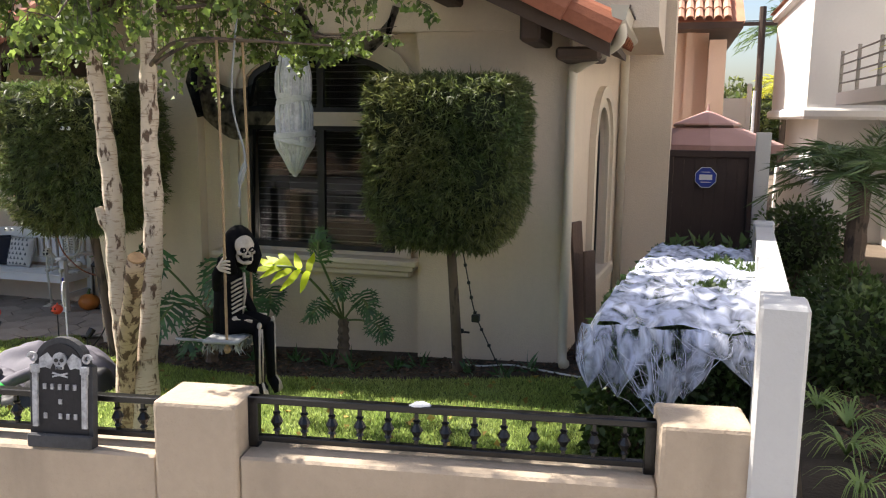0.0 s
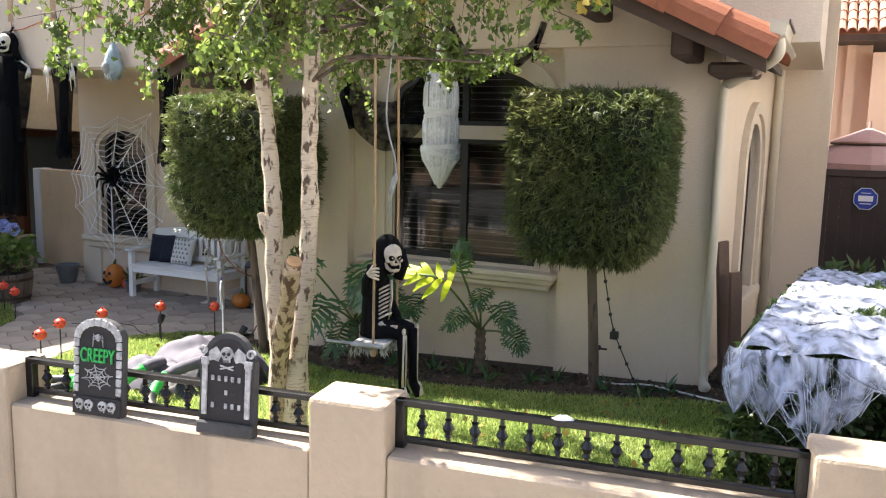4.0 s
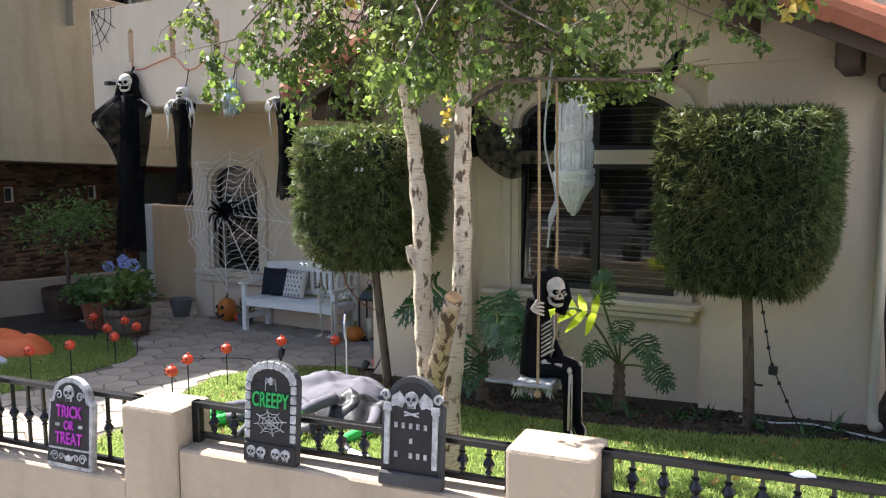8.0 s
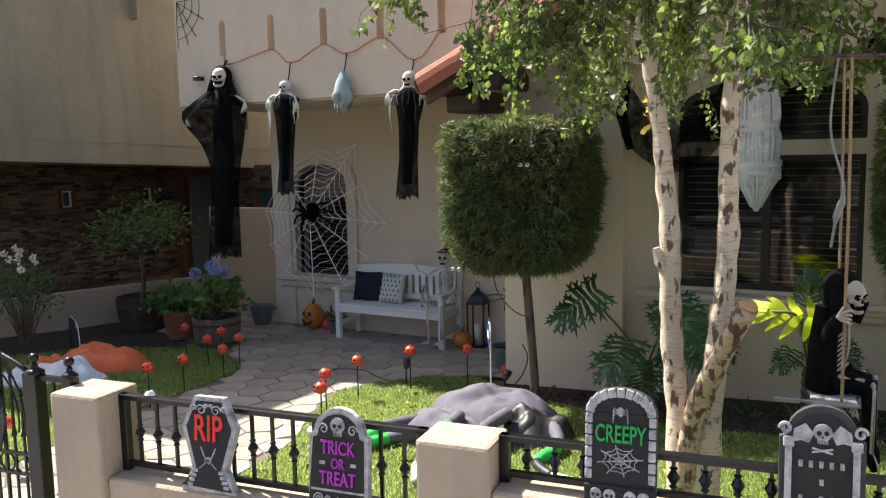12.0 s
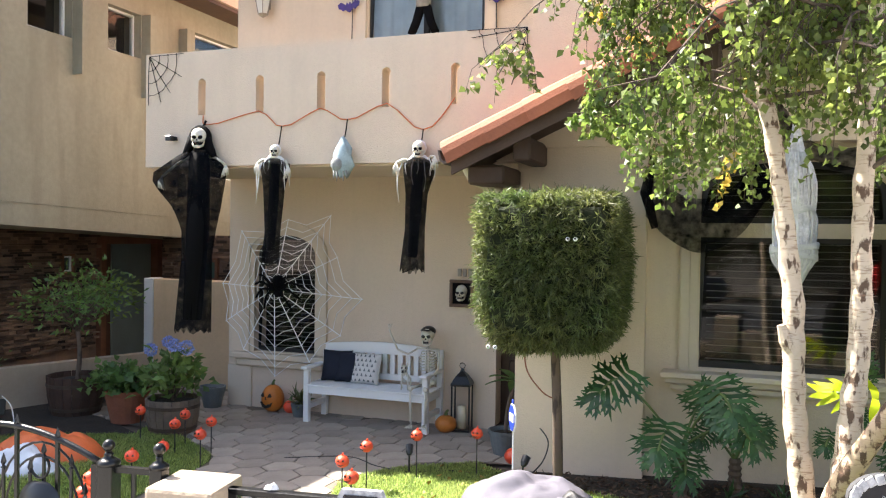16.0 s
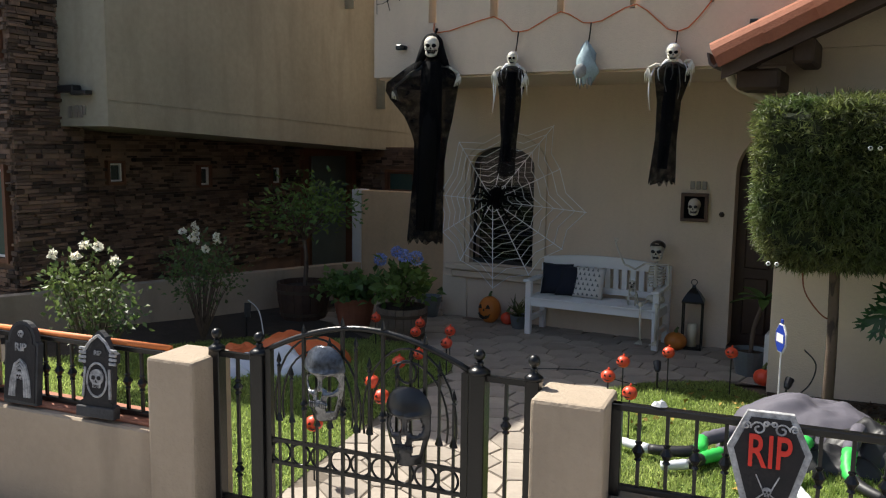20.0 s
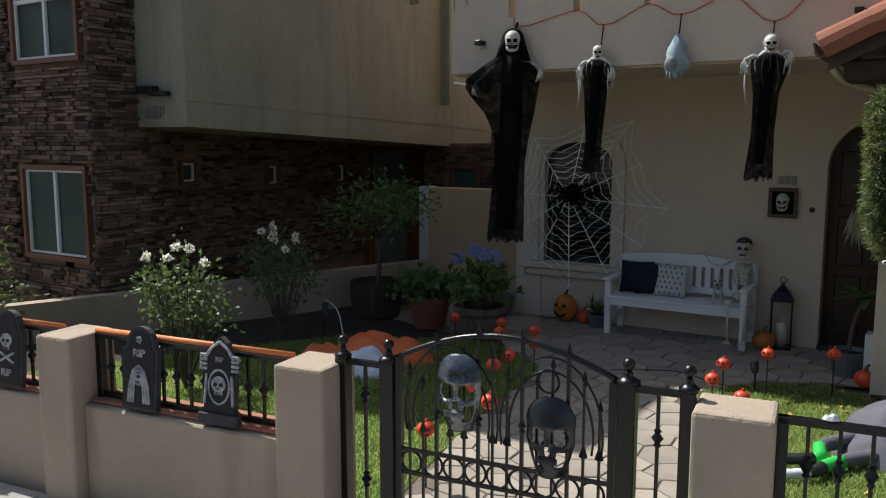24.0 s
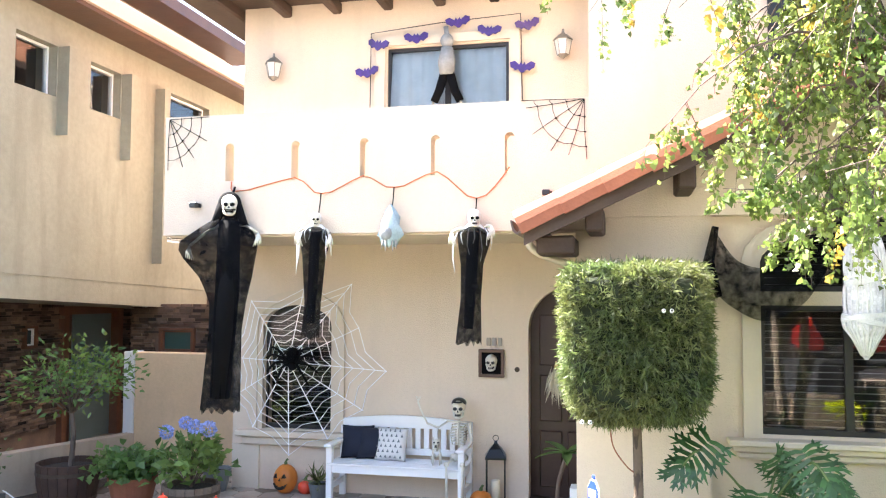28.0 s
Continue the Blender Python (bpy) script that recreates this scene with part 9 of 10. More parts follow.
def drape(u, v):
    """Over the top of the hedge from the back to the front edge, and a little down the side."""
    y = HY1 - 0.15 - v * (HY1 - HY0 - 0.12)
    wx = HX0 + 0.11 * (y - HY0)
    x = wx - 0.06 + u * (HX1 - wx + 0.05)
    z = HZ + 0.075 + 0.035 * noise.noise(Vector((u * 5, v * 7, 2))) + 0.02 * noise.noise(Vector((u * 14, v * 20, 6)))
    z -= 0.07 * max(0, 1 - (y - HY0) / 0.35) ** 2
    if u < 0.10:
        z -= (0.10 - u) * 1.6
    return (x, y, z)


def skirt(u, d):
    """A place on the front of the cobweb, d metres below the edge."""
    x = HX0 - 0.05 + u * (HX1 - HX0 + 0.04)
    return Vector((x, HY0 - 0.05 - 0.04 * math.sin(min(d, .4) * 6) - 0.03 * math.sin(u * 19), HZ + 0.01 - d))


cob = thing("hedge_cobweb", "stretched white cobweb wool over the hedge", "cobweb")
part("sheet", fluff_sheet(70, 150, drape), FLUFF, cob, "torn white wool sheet", smooth=True)
# pulled down in fans from the edge to gathered tips
TIPS = ((0.05, 0.33), (0.20, 0.38), (0.42, 0.47), (0.53, 0.36), (0.70, 0.14), (0.85, 0.26), (0.96, 0.16))
for k, (tu, td) in enumerate(TIPS):
    tip = skirt(tu, td)
    spread = 0.17 if k not in (2, 3) else 0.24
    bm = bmesh.new()
    wide_, deep_ = 16, 10
    g = {}
    for i in range(wide_ + 1):
        e = -1 + 2 * i / wide_
        edge = skirt(min(1, max(0, tu - 0.06 + e * spread)), 0.02)
        for j in range(deep_ + 1):
            q = j / deep_
            p = edge.lerp(tip, q)
            p.x += e * 0.05 * math.sin(math.pi * q) * (1 if abs(e) < .9 else .4)
            p.y -= 0.05 * math.sin(math.pi * q) * (1 - e * e) + 0.012 * math.sin(e * 11 + 2 * k)
            g[i, j] = bm.verts.new(p)
    for i in range(wide_):
        for j in range(deep_):
            bm.faces.new((g[i, j], g[i + 1, j], g[i + 1, j + 1], g[i, j + 1]))
    part("fan", bm, FLUFFTHIN, cob, "thin stretched wool", smooth=True)
    bm = bmesh.new()
    for i in range(12):
        e = rnd.gauss(0, 0.55)
        a = skirt(min(1, max(0, tu - 0.06 + e * spread)), rnd.uniform(0.03, 0.12))
        c = tip.lerp(a, rnd.choice((0, 0, .1, .25)))
        mid = a.lerp(c, .5) + Vector((e * 0.03, -0.05 * rnd.random(), rnd.uniform(-.02, .02)))
        r_ = rnd.choice((0.0006, 0.0008, 0.0012, 0.002))
        tube(bm, [a, a.lerp(mid, .5) + Vector((0, -.01, 0)), mid, mid.lerp(c, .5) + Vector((0, -.008, 0)), c], [r_ * 0.6, r_, r_, r_, r_ * 1.2], 4)
    part("strand_bundle", bm, WISP, cob)
# slack loops from tip to tip
for (u0, d0), (u1, d1) in zip(TIPS, TIPS[1:]):
    bm = bmesh.new()
    for i in range(9):
        a, b = skirt(u0, d0 * rnd.uniform(.4, 1)), skirt(u1, d1 * rnd.uniform(.4, 1))
        mid = a.lerp(b, .5) + Vector((0, -.02, rnd.uniform(-.10, .16)))
        tube(bm, [a, a.lerp(mid, .55) + Vector((0, 0, .02)), mid, b.lerp(mid, .55) + Vector((0, 0, .02)), b], rnd.choice((0.0007, 0.001, 0.0016)), 4)
    part("loop", bm, WISP, cob)

# ---------- side yard ----------
sec = thing("security_sign", "blue and white octagonal plaque on the side gate", "sign")
oct_ = [(0.125 * math.cos(math.pi / 8 + k * math.pi / 4), 0.125 * math.sin(math.pi / 8 + k * math.pi / 4)) for k in range(8)]
O_M = pose(1.74, 10.965, 1.535)
part("plate", prism(bmesh.new(), [(x * 1.06, z * 1.06) for x, z in oct_], -0.008, 0.0, O_M), SIGNWHITE, sec)
part("face", prism(bmesh.new(), oct_, -0.012, -0.0085, O_M), SIGNBLUE, sec, "blue octagon face")
part("mark", prism(bmesh.new(), [(-0.075, -0.03), (0.075, -0.03), (0.075, 0.035), (-0.075, 0.035)], -0.015, -0.0125, O_M), SIGNWHITE, sec, "white block mark")
part("rule", boxed(-0.05, 0.05, -0.015, -0.0125, 0.06, 0.068, 0, O_M), SIGNWHITE, sec)
part("rule", boxed(-0.06, 0.06, -0.015, -0.0125, -0.062, -0.052, 0, O_M), SIGNWHITE, sec)
ys = thing("yard_sign", "blue octagonal sign on a thin white stake", "sign")
Y_M = pose(-3.755, 6.50, 0.64, 0, 0, -58)
part("plate", prism(bmesh.new(), [(x * 0.72, z * 0.95) for x, z in oct_], -0.006, 0.006, Y_M), SIGNWHITE, ys)
part("face", prism(bmesh.new(), [(x * 0.66, z * 0.88) for x, z in oct_], -0.010, -0.0065, Y_M), SIGNBLUE, ys, "blue sign face")
part("mark", boxed(-0.055, 0.055, -0.013, -0.0105, -0.03, 0.035, 0, Y_M), SIGNWHITE, ys, "white block mark")
part("stake", tube(bmesh.new(), [(-3.752, 6.51, 0.60), (-3.752, 6.51, 0.0)], 0.007, 6), WHITEPAINT, ys)
part("cap", boxed(-0.02, 0.02, -0.005, 0.005, 0.115, 0.15, 0.004, Y_M), SIGNBLUE, ys)

plank = thing("leaning_plank", "weathered brown board leaning on the wing corner", "board")
part("board", boxed(-0.07, 0.07, -0.015, 0.015, 0.0, 1.18, 0.004, pose(0.70, 7.38, 0.20, -3, -3.5, 62)), PLANKWOOD, plank)
part("board", boxed(-0.06, 0.06, -0.015, 0.015, 0.0, 0.95, 0.004, pose(0.78, 7.30, 0.20, -2, -2.0, 50)), PLANKWOOD, plank)
xc = thing("extension_cord", "white extension cord lying along the wing wall", "cord")
part("cord", tube(bmesh.new(), [(x, y, ground_z(x, y) + 0.012) for x, y in curve_pts([(-0.35, 7.05), (-0.1, 6.98), (0.15, 7.05), (0.4, 6.95), (0.62, 6.85), (0.85, 6.78), (1.1, 6.9)], 6)], 0.008, 6), WHITEWIRE, xc, smooth=True)
cc2 = thing("shrub_cable", "thin black cable with clips hanging from the shrub", "cable")
line = curve_pts([(-0.16, 6.62, 1.2), (-0.12, 6.66, 0.95), (-0.08, 6.72, 0.70), (0.02, 6.8, 0.42), (0.10, 6.88, 0.2)], 6)
part("wire", tube(bmesh.new(), line, 0.005, 5), WIRE, cc2, smooth=True)
for q in line[3:-3:3]:
    part("clip", boxed(q[0] - 0.012, q[0] + 0.012, q[1] - 0.01, q[1] + 0.01, q[2] - 0.012, q[2] + 0.012, 0.003), WIRE, cc2)
part("plug_box", boxed(-0.10, -0.04, 6.68, 6.74, 0.63, 0.69, 0.006), WIRE, cc2)
tie = thing("tree_tie", "dark strap tied round the shrub stem", "strap")
part("strap", lathe(bmesh.new(), [(0.046, 0), (0.05, 0.012), (0.046, 0.025)], (-0.26, 6.90, 0.48), 10, caps=False), WIRE, tie)
part("knot", boxed(-0.225, -0.16, 6.87, 6.89, 0.485, 0.5, 0.004), WIRE, tie)
sc = thing("shrub_cable", "brown cable hanging under the clipped shrub", "cable")
part("wire", tube(bmesh.new(), curve_pts([(-3.62, 6.3, 1.25), (-3.60, 6.35, 1.05), (-3.50, 6.45, 0.88), (-3.43, 6.6, 0.80)], 5), 0.006, 5), CLAY, sc, smooth=True)
for gx, gy, gz_ in ((-3.785, 5.975, 1.28), (-3.195, 5.99, 2.10)):
    ge = thing("googly_eyes", "pair of white joke eyes stuck in the shrub", "decoration", pose(gx, gy, gz_), group="joke eyes in the shrub")
    for x in (-0.035, 0.035):
        part("eye", ball(bmesh.new(), (x * 0.8, 0, 0), 0.016, u=10, v=8), SIGNWHITE, ge, smooth=True)
        part("pupil", ball(bmesh.new(), (x * 0.8, -0.0125, 0.004), 0.008, u=8, v=6), BLACKGLOSS, ge, smooth=True)
for x, y, t in ((-4.75, 6.72, 20), (-3.72, 6.72, -20)):
    gs = thing("ground_spotlight", "small black spotlight on a ground stake", "lamp", pose(x, y, ground_z(x, y), 0, 0, t), group="spotlights by the porch")
    part("stake", tube(bmesh.new(), [(0, 0, -0.02), (0, 0, 0.16)], 0.009, 6), BLACKGLOSS, gs)
    part("head", lathe(bmesh.new(), [(0.02, 0), (0.032, 0.03), (0.035, 0.09)], n=10, m=pose(0, 0, 0.17, -40, 0, 0)), BLACKGLOSS, gs)
pc2 = thing("porch_cable", "black lamp cable lying along the porch edge", "cable")
part("wire", tube(bmesh.new(), [(x, y, ground_z(x, y) + 0.012) for x, y in curve_pts([(-6.0, 6.7), (-5.5, 7.0), (-5.1, 6.8), (-4.75, 6.75), (-4.4, 6.95), (-4.0, 6.85), (-3.7, 6.72)], 6)], 0.006, 5), WIRE, pc2, smooth=True)
part("wire", tube(bmesh.new(), curve_pts([(-3.66, 6.72, 0.12), (-3.55, 6.72, 0.25), (-3.52, 6.78, 0.40), (-3.62, 6.9, 0.48)], 6), 0.006, 5), WIRE, pc2, smooth=True)
wb = thing("white_bin", "small white box beside the front door", "box")
part("box", boxed(-4.02, -3.94, 7.6, 7.8, 0.0, 0.42, 0.006), WHITEPAINT, wb)
gz = thing("gauze_scrap", "white gauze scrap knotted on the top rail", "decoration", FENCE.copy())
part("knot", slack(bmesh.new(), (1.02, 3.455, 1.148), 0.045, 0.02, 0.014, 22.0, 0.1, 10, 0.5), WHITECLOTH, gz)
gz2 = thing("gauze_scrap", "white gauze scrap knotted on the top rail", "decoration", FENCE.copy())
part("knot", slack(bmesh.new(), (-3.27, 3.455, 1.108), 0.03, 0.02, 0.018, 25.0, 0.1, 10, 0.5), WHITECLOTH, gz2)

# ---------- behind the side gate ----------
par = thing("patio_umbrella", "faded pink patio umbrella with a brown trim", "umbrella")
PINKCLOTH = material("faded_pink_canvas", (0.42, 0.26, 0.24), 0.9, vary=0.15, scale=3, fine=60)
UM = (1.85, 14.0)
for k in range(8):
    a0, a1 = 2 * math.pi * k / 8, 2 * math.pi * (k + 1) / 8
    vs = [(UM[0], UM[1], 2.30), (UM[0] + 1.1 * math.cos(a0), UM[1] + 1.1 * math.sin(a0), 1.86), (UM[0] + 1.1 * math.cos(a1), UM[1] + 1.1 * math.sin(a1), 1.86), (UM[0] + 1.1 * math.cos(a1), UM[1] + 1.1 * math.sin(a1), 1.74), (UM[0] + 1.1 * math.cos(a0), UM[1] + 1.1 * math.sin(a0), 1.74)]
    raw("canopy_panel", vs, [(0, 1, 2), (1, 4, 3, 2)], PINKCLOTH, par)
part("vent", lathe(bmesh.new(), [(0.5, 2.14), (0.48, 2.17), (0.03, 2.36), (0.012, 2.46)], (UM[0] - 0.02, UM[1], 0), 8), PINKCLOTH, par, "small top tier")
part("trim", lathe(bmesh.new(), [(0.5, 2.11), (0.51, 2.13), (0.5, 2.15)], (UM[0] - 0.02, UM[1], 0), 8, caps=False), DOORWOOD, par, "brown edging")
part("pole", tube(bmesh.new(), [(UM[0], UM[1], 0.1), (UM[0], UM[1], 2.3)], 0.02, 8), DOORWOOD, par)
part("base", lathe(bmesh.new(), [(0.25, 0.1), (0.25, 0.18), (0.05, 0.22)], (UM[0], UM[1], 0), 12), BLACKGLOSS, par)
wp = thing("white_screen", "white panel screen beside the wooden gate", "screen", kind="structure")
part("panel", boxed(2.288, 2.455, 11.0, 11.08, 0.2, 2.08, 0.006), WHITE_WALL, wp)
ph = thing("peach_house", "peach stucco house with a red tile roof", "house", kind="structure")
part("wall", boxed(-1.5, 1.90, 18.0, 24.0, 0, 4.02), PEACH, ph)
part("wall", boxed(1.90, 2.22, 17.6, 24.0, 0, 3.75), PEACH, ph)
part("pilaster", boxed(1.47, 1.64, 17.90, 17.998, 0, 4.02), PEACH, ph)
part("eave", boxed(1.12, 2.47, 17.2, 24.0, 3.92, 4.04), BEAM, ph)
pale_tile = field_mesh.copy()
pale_tile.materials[0] = material("pale_roof_tile", (0.50, 0.29, 0.20), 0.85, vary=0.35, scale=3, fine=30, per_object=0.2)
for i in range(7):
    for j in range(5):
        t = new("roof_tile", pale_tile)
        t.parent = ph
        t.matrix_basis = pose(1.17 + 0.17 * i, 17.15 + 0.40 * j, 4.08 + 0.21 * j, 0, 0, 90) @ pose(0, 0, 0, 0, -27, 0)
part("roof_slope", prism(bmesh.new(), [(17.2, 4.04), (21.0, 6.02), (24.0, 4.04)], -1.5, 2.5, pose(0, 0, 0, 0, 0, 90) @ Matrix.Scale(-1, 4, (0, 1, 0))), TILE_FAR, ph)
wf = thing("white_fence_panel", "white fence panel far down the side yard", "fence", kind="structure")
part("panel", boxed(2.45, 3.05, 22.0, 22.1, 0, 2.75), WHITE_WALL, wf)
part("post", boxed(2.98, 3.08, 21.95, 22.15, 0, 3.1), WHITE_WALL, wf)
up_ = thing("utility_pole", "dark wooden utility pole with a cable", "utility pole")
part("pole", tube(bmesh.new(), [(3.95, 30, -0.2), (3.90, 30, 5.9)], 0.11, 8), BEAM, up_)
part("crossarm", boxed(3.1, 4.8, 29.95, 30.05, 5.3, 5.42), BEAM, up_)
part("conduit", tube(bmesh.new(), [(3.80, 29.85, 0), (3.80, 29.85, 3.2)], 0.05, 6), WHITEPAINT, up_, "white conduit")
for z in (5.45, 2.6, 2.9):
    part("cable", tube(bmesh.new(), curve_pts([(-6, 31, z + 0.6), (3.9, 30, z), (16, 29, z + 0.8)], 5), 0.02, 4), WIRE, up_)
wh = thing("white_house", "white stucco house with a projecting upper bay", "house", kind="structure")
part("wall", boxed(4.6, 12, 9.8, 26, 0, 5.2), WHITE_WALL, wh)
# out-of-view wall, added to bounce sunlight onto the wing and hedge
part("bounce_wall", boxed(6.0, 12, 0.5, 9.8, 0, 5.2), WHITE_WALL, wh)
part("bay", boxed(3.25, 4.6, 14.2, 19.0, 2.35, 4.3), WHITE_WALL, wh)
part("bay_moulding", boxed(3.17, 4.6, 14.1, 19.1, 2.25, 2.42, 0.04), WHITE_WALL, wh)
part("bay_moulding", boxed(3.15, 4.6, 14.1, 19.1, 4.2, 4.36, 0.04), WHITE_WALL, wh)
part("bay_roof", prism(bmesh.new(), [(3.1, 4.36), (4.6, 4.36), (4.6, 5.6)], 14.0, 19.2), TILE_FAR, wh, "grey shingle roof")
part("ground_wall", boxed(3.55, 4.6, 15.0, 19.0, 0, 2.25), WHITE_WALL, wh)
part("balcony_slab", boxed(3.55, 4.6, 10.0, 13.6, 2.45, 2.62), WHITE_WALL, wh)
for k in range(4):
    part("balcony_wire", tube(bmesh.new(), [(3.58, 10.0, 2.75 + .13 * k), (3.58, 13.6, 2.75 + .13 * k)], 0.012, 5), PEWTER, wh)
for y in (10.05, 11.2, 12.4, 13.55):
    part("balcony_post", boxed(3.56, 3.60, y - 0.02, y + 0.02, 2.62, 3.2), PEWTER, wh)
part("doorway", boxed(4.57, 4.598, 10.3, 11.0, 0.4, 2.3), FRAMEDARK, wh, "dark doorway")
part("low_wall", boxed(2.95, 3.1, 10.5, 15.0, 0, 1.5), WHITE_WALL, wh)


def frond_palm(name, label, base, trunk_h, trunk_r, reach, count, mat, seed, droop=0.8, leaflets=26, lw_=0.016):
    r = random.Random(seed)
    t = thing(name, label, "palm")
    bx, by, bz = base
    prof = [(trunk_r * (1.25 if k == 0 else 1) * (1 + 0.12 * (k % 2)), trunk_h * k / 12) for k in range(13)]
    part("trunk", lathe(bmesh.new(), prof, base, 10), BROWNBARK, t)
    top_ = Vector((bx, by, bz + trunk_h))
    cs, ds = [], []
    for k in range(count):
        az = k * 2.399 + r.uniform(-.2, .2)
        el = r.uniform(0.15, 1.25)
        ln_ = reach * r.uniform(0.8, 1.1)
        out = Vector((math.cos(az) * math.cos(el), math.sin(az) * math.cos(el), math.sin(el)))
        pts = [top_ + out * ln_ * q - Vector((0, 0, droop * ln_ * q * q * 0.6)) for q in (0, .2, .4, .6, .8, 1)]
        part("rib", tube(bmesh.new(), pts, [0.014, 0.011, 0.009, 0.007, 0.005, 0.002], 5), STEMGREEN, t)
        for i in range(leaflets):
            q = 0.15 + 0.85 * i / leaflets
            s = min(int(q * 5), 4)
            p = pts[s].lerp(pts[s + 1], q * 5 - s)
            dv = (pts[s + 1] - pts[s]).normalized()
            sd = dv.cross(Vector((0, 0, 1))).normalized()
            for sg in (-1, 1):
                cs.append(p)
                ds.append(dv * 0.7 + sd * sg * 0.9 + Vector((0, 0, r.uniform(-.35, .05))))
    leaves("frond", cs, ds, reach * 0.30, lw_, mat, t, jitter=0.2)
    return t


frond_palm("pygmy_palm", "dark green feather palm in the next garden", (3.05, 9.0, 0.3), 1.38, 0.09, 0.95, 32, PALMLEAF, 5)
YELLOWPALM = leaf_material("yellow_palm_leaf", (0.35, 0.36, 0.05), (0.45, 0.42, 0.06), 0.4)
frond_palm("areca_palm", "yellow-green palm fronds reaching in over the side garden", (4.0, 7.9, 0.2), 2.5, 0.07, 1.2, 12, YELLOWPALM, 9, 0.6)
frond_palm("tall_palm", "tall hazy feather palm in the distance", (6.2, 40.0, 0), 6.0, 0.25, 2.6, 26, PALMLEAF, 12, 0.9, 22, 0.05)
frond_palm("tall_palm", "tall hazy feather palm in the distance", (7.4, 44.0, 0), 9.2, 0.25, 2.6, 26, PALMLEAF, 15, 0.9, 22, 0.05)
frond_palm("tall_palm", "shorter sunlit palm in the distance", (5.2, 33.0, 0), 3.3, 0.2, 1.8, 24, YELLOWPALM, 18, 1.0, 22, 0.04)
for x, y, z, r_, nn in ((3.6, 34, 2.0, 1.6, 2500), (5.6, 36, 1.8, 2.0, 2500), (2.75, 10.2, 0.9, 0.5, 2200), (2.85, 8.2, 0.55, 0.45, 2000), (2.75, 7.0, 0.6, 0.45, 2600), (3.3, 7.4, 0.6, 0.5, 2600), (3.9, 7.0, 0.6, 0.6, 2600)):
    far = y > 20
    b = thing("far_tree" if far else "garden_shrub", "dark leafy tree in the distance" if far else "dense dark green shrub in the next garden", "tree" if far else "shrub")
    d = sphere_dirs(nn)
    d /= np.linalg.norm(d, axis=1, keepdims=True)
    rad = r_ * (0.6 + 0.4 * rng.random(nn)) * (1 + 0.25 * np.array([noise.noise(Vector(q) * 2.2 + Vector((x, y, 0))) for q in d]))
    leaves("foliage", np.array([x, y, z]) + d * rad[:, None], d + rng.normal(size=(nn, 3)) * .7, 0.22 if far else 0.07, 0.14 if far else 0.035, PODOLEAF if far else HEDGELEAF, b)
    # filler ball, shade inside the crown painted as its dark colour
    part("inner_shade", ball(bmesh.new(), (x, y, z), r_ * 0.62, u=12, v=8), SHRUBCORE, b)
    part("stem", tube(bmesh.new(), [(x, y, -0.1), (x, y, z)], 0.05 if not far else 0.15, 6), BROWNBARK, b)
STRAP = leaf_material("strappy_leaf", (0.10, 0.17, 0.05), (0.22, 0.28, 0.09), 0.35)
for x, y, s in ((2.40, 5.5, .30), (2.36, 4.95, .26), (2.50, 6.0, .32), (2.62, 5.4, .3), (2.38, 6.35, .28)):
    g = thing("grass_clump", "arching strap-leaved grass clump in bark mulch", "plant", group="grass clumps in the next garden")
    r = random.Random(int(x * 100))
    for k in range(34):
        az = r.uniform(0, 2 * math.pi)
        ln_ = s * r.uniform(.7, 1.2)
        o = Vector((math.cos(az), math.sin(az), 0))
        bm = bmesh.new()
        zz = ground_z(x, y)
        rows_ = []
        sd = o.cross(Vector((0, 0, 1)))
        for i in range(5):
            q = i / 4
            c = Vector((x, y, zz)) + o * ln_ * q * 0.95 + Vector((0, 0, ln_ * (1.5 * q - 1.35 * q * q)))
            w = 0.009 * (1 - q * .9)
            rows_.append((bm.verts.new(c + sd * w), bm.verts.new(c - sd * w)))
        for a, b in zip(rows_, rows_[1:]):
            bm.faces.new((a[0], a[1], b[1], b[0]))
        part("blade", bm, STRAP, g, smooth=True)
# plants behind the far end of the fence
for x, y, s, m_, ln_ in ((-10.5, 3.1, .42, STRAP, .2), (-9.6, 2.5, .40, ROSELEAF, .06), (-11.2, 3.4, .38, STRAP, .2)):
    b = thing("border_plant", "leafy green border plant behind the fence", "plant", group="plants behind the far fence")
    nn = 900
    d = sphere_dirs(nn, 0.4)
    zz = ground_z(x, y)
    leaves("foliage", np.array([x, y, zz + s * 0.9]) + d * s * (0.3 + .7 * rng.random((nn, 1))), d + rng.normal(size=(nn, 3)) * .5, ln_, 0.03 if ln_ < .1 else 0.012, m_, b)
    for k in range(5):
        part("stem", tube(bmesh.new(), [(x, y, zz - 0.02), (x + rnd.uniform(-.15, .15), y + rnd.uniform(-.15, .15), zz + s)], 0.007, 5), STEMGREEN, b)

# ---------- far side of the street ----------
# out of the camera's view: added for the window panes to mirror
for x0, x1, h, mt, lab in ((-16, -6, 4.2, PEACH, "tan stucco house across the street"), (-3, 8, 5.2, WHITE_WALL, "pale stucco house across the street")):
    hs = thing("street_house", lab, "house", kind="structure")
    part("wall", boxed(x0, x1, -24, -18, -0.1, h), mt, hs)
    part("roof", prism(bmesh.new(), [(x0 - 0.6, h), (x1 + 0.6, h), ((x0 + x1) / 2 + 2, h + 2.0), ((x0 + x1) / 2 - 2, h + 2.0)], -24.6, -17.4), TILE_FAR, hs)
    for k in range(3):
        wx = x0 + (x1 - x0) * (0.2 + 0.3 * k)
        part("window", boxed(wx - 0.7, wx + 0.7, -18.0, -17.96, 0.9, 2.2), FRAMEDARK, hs)
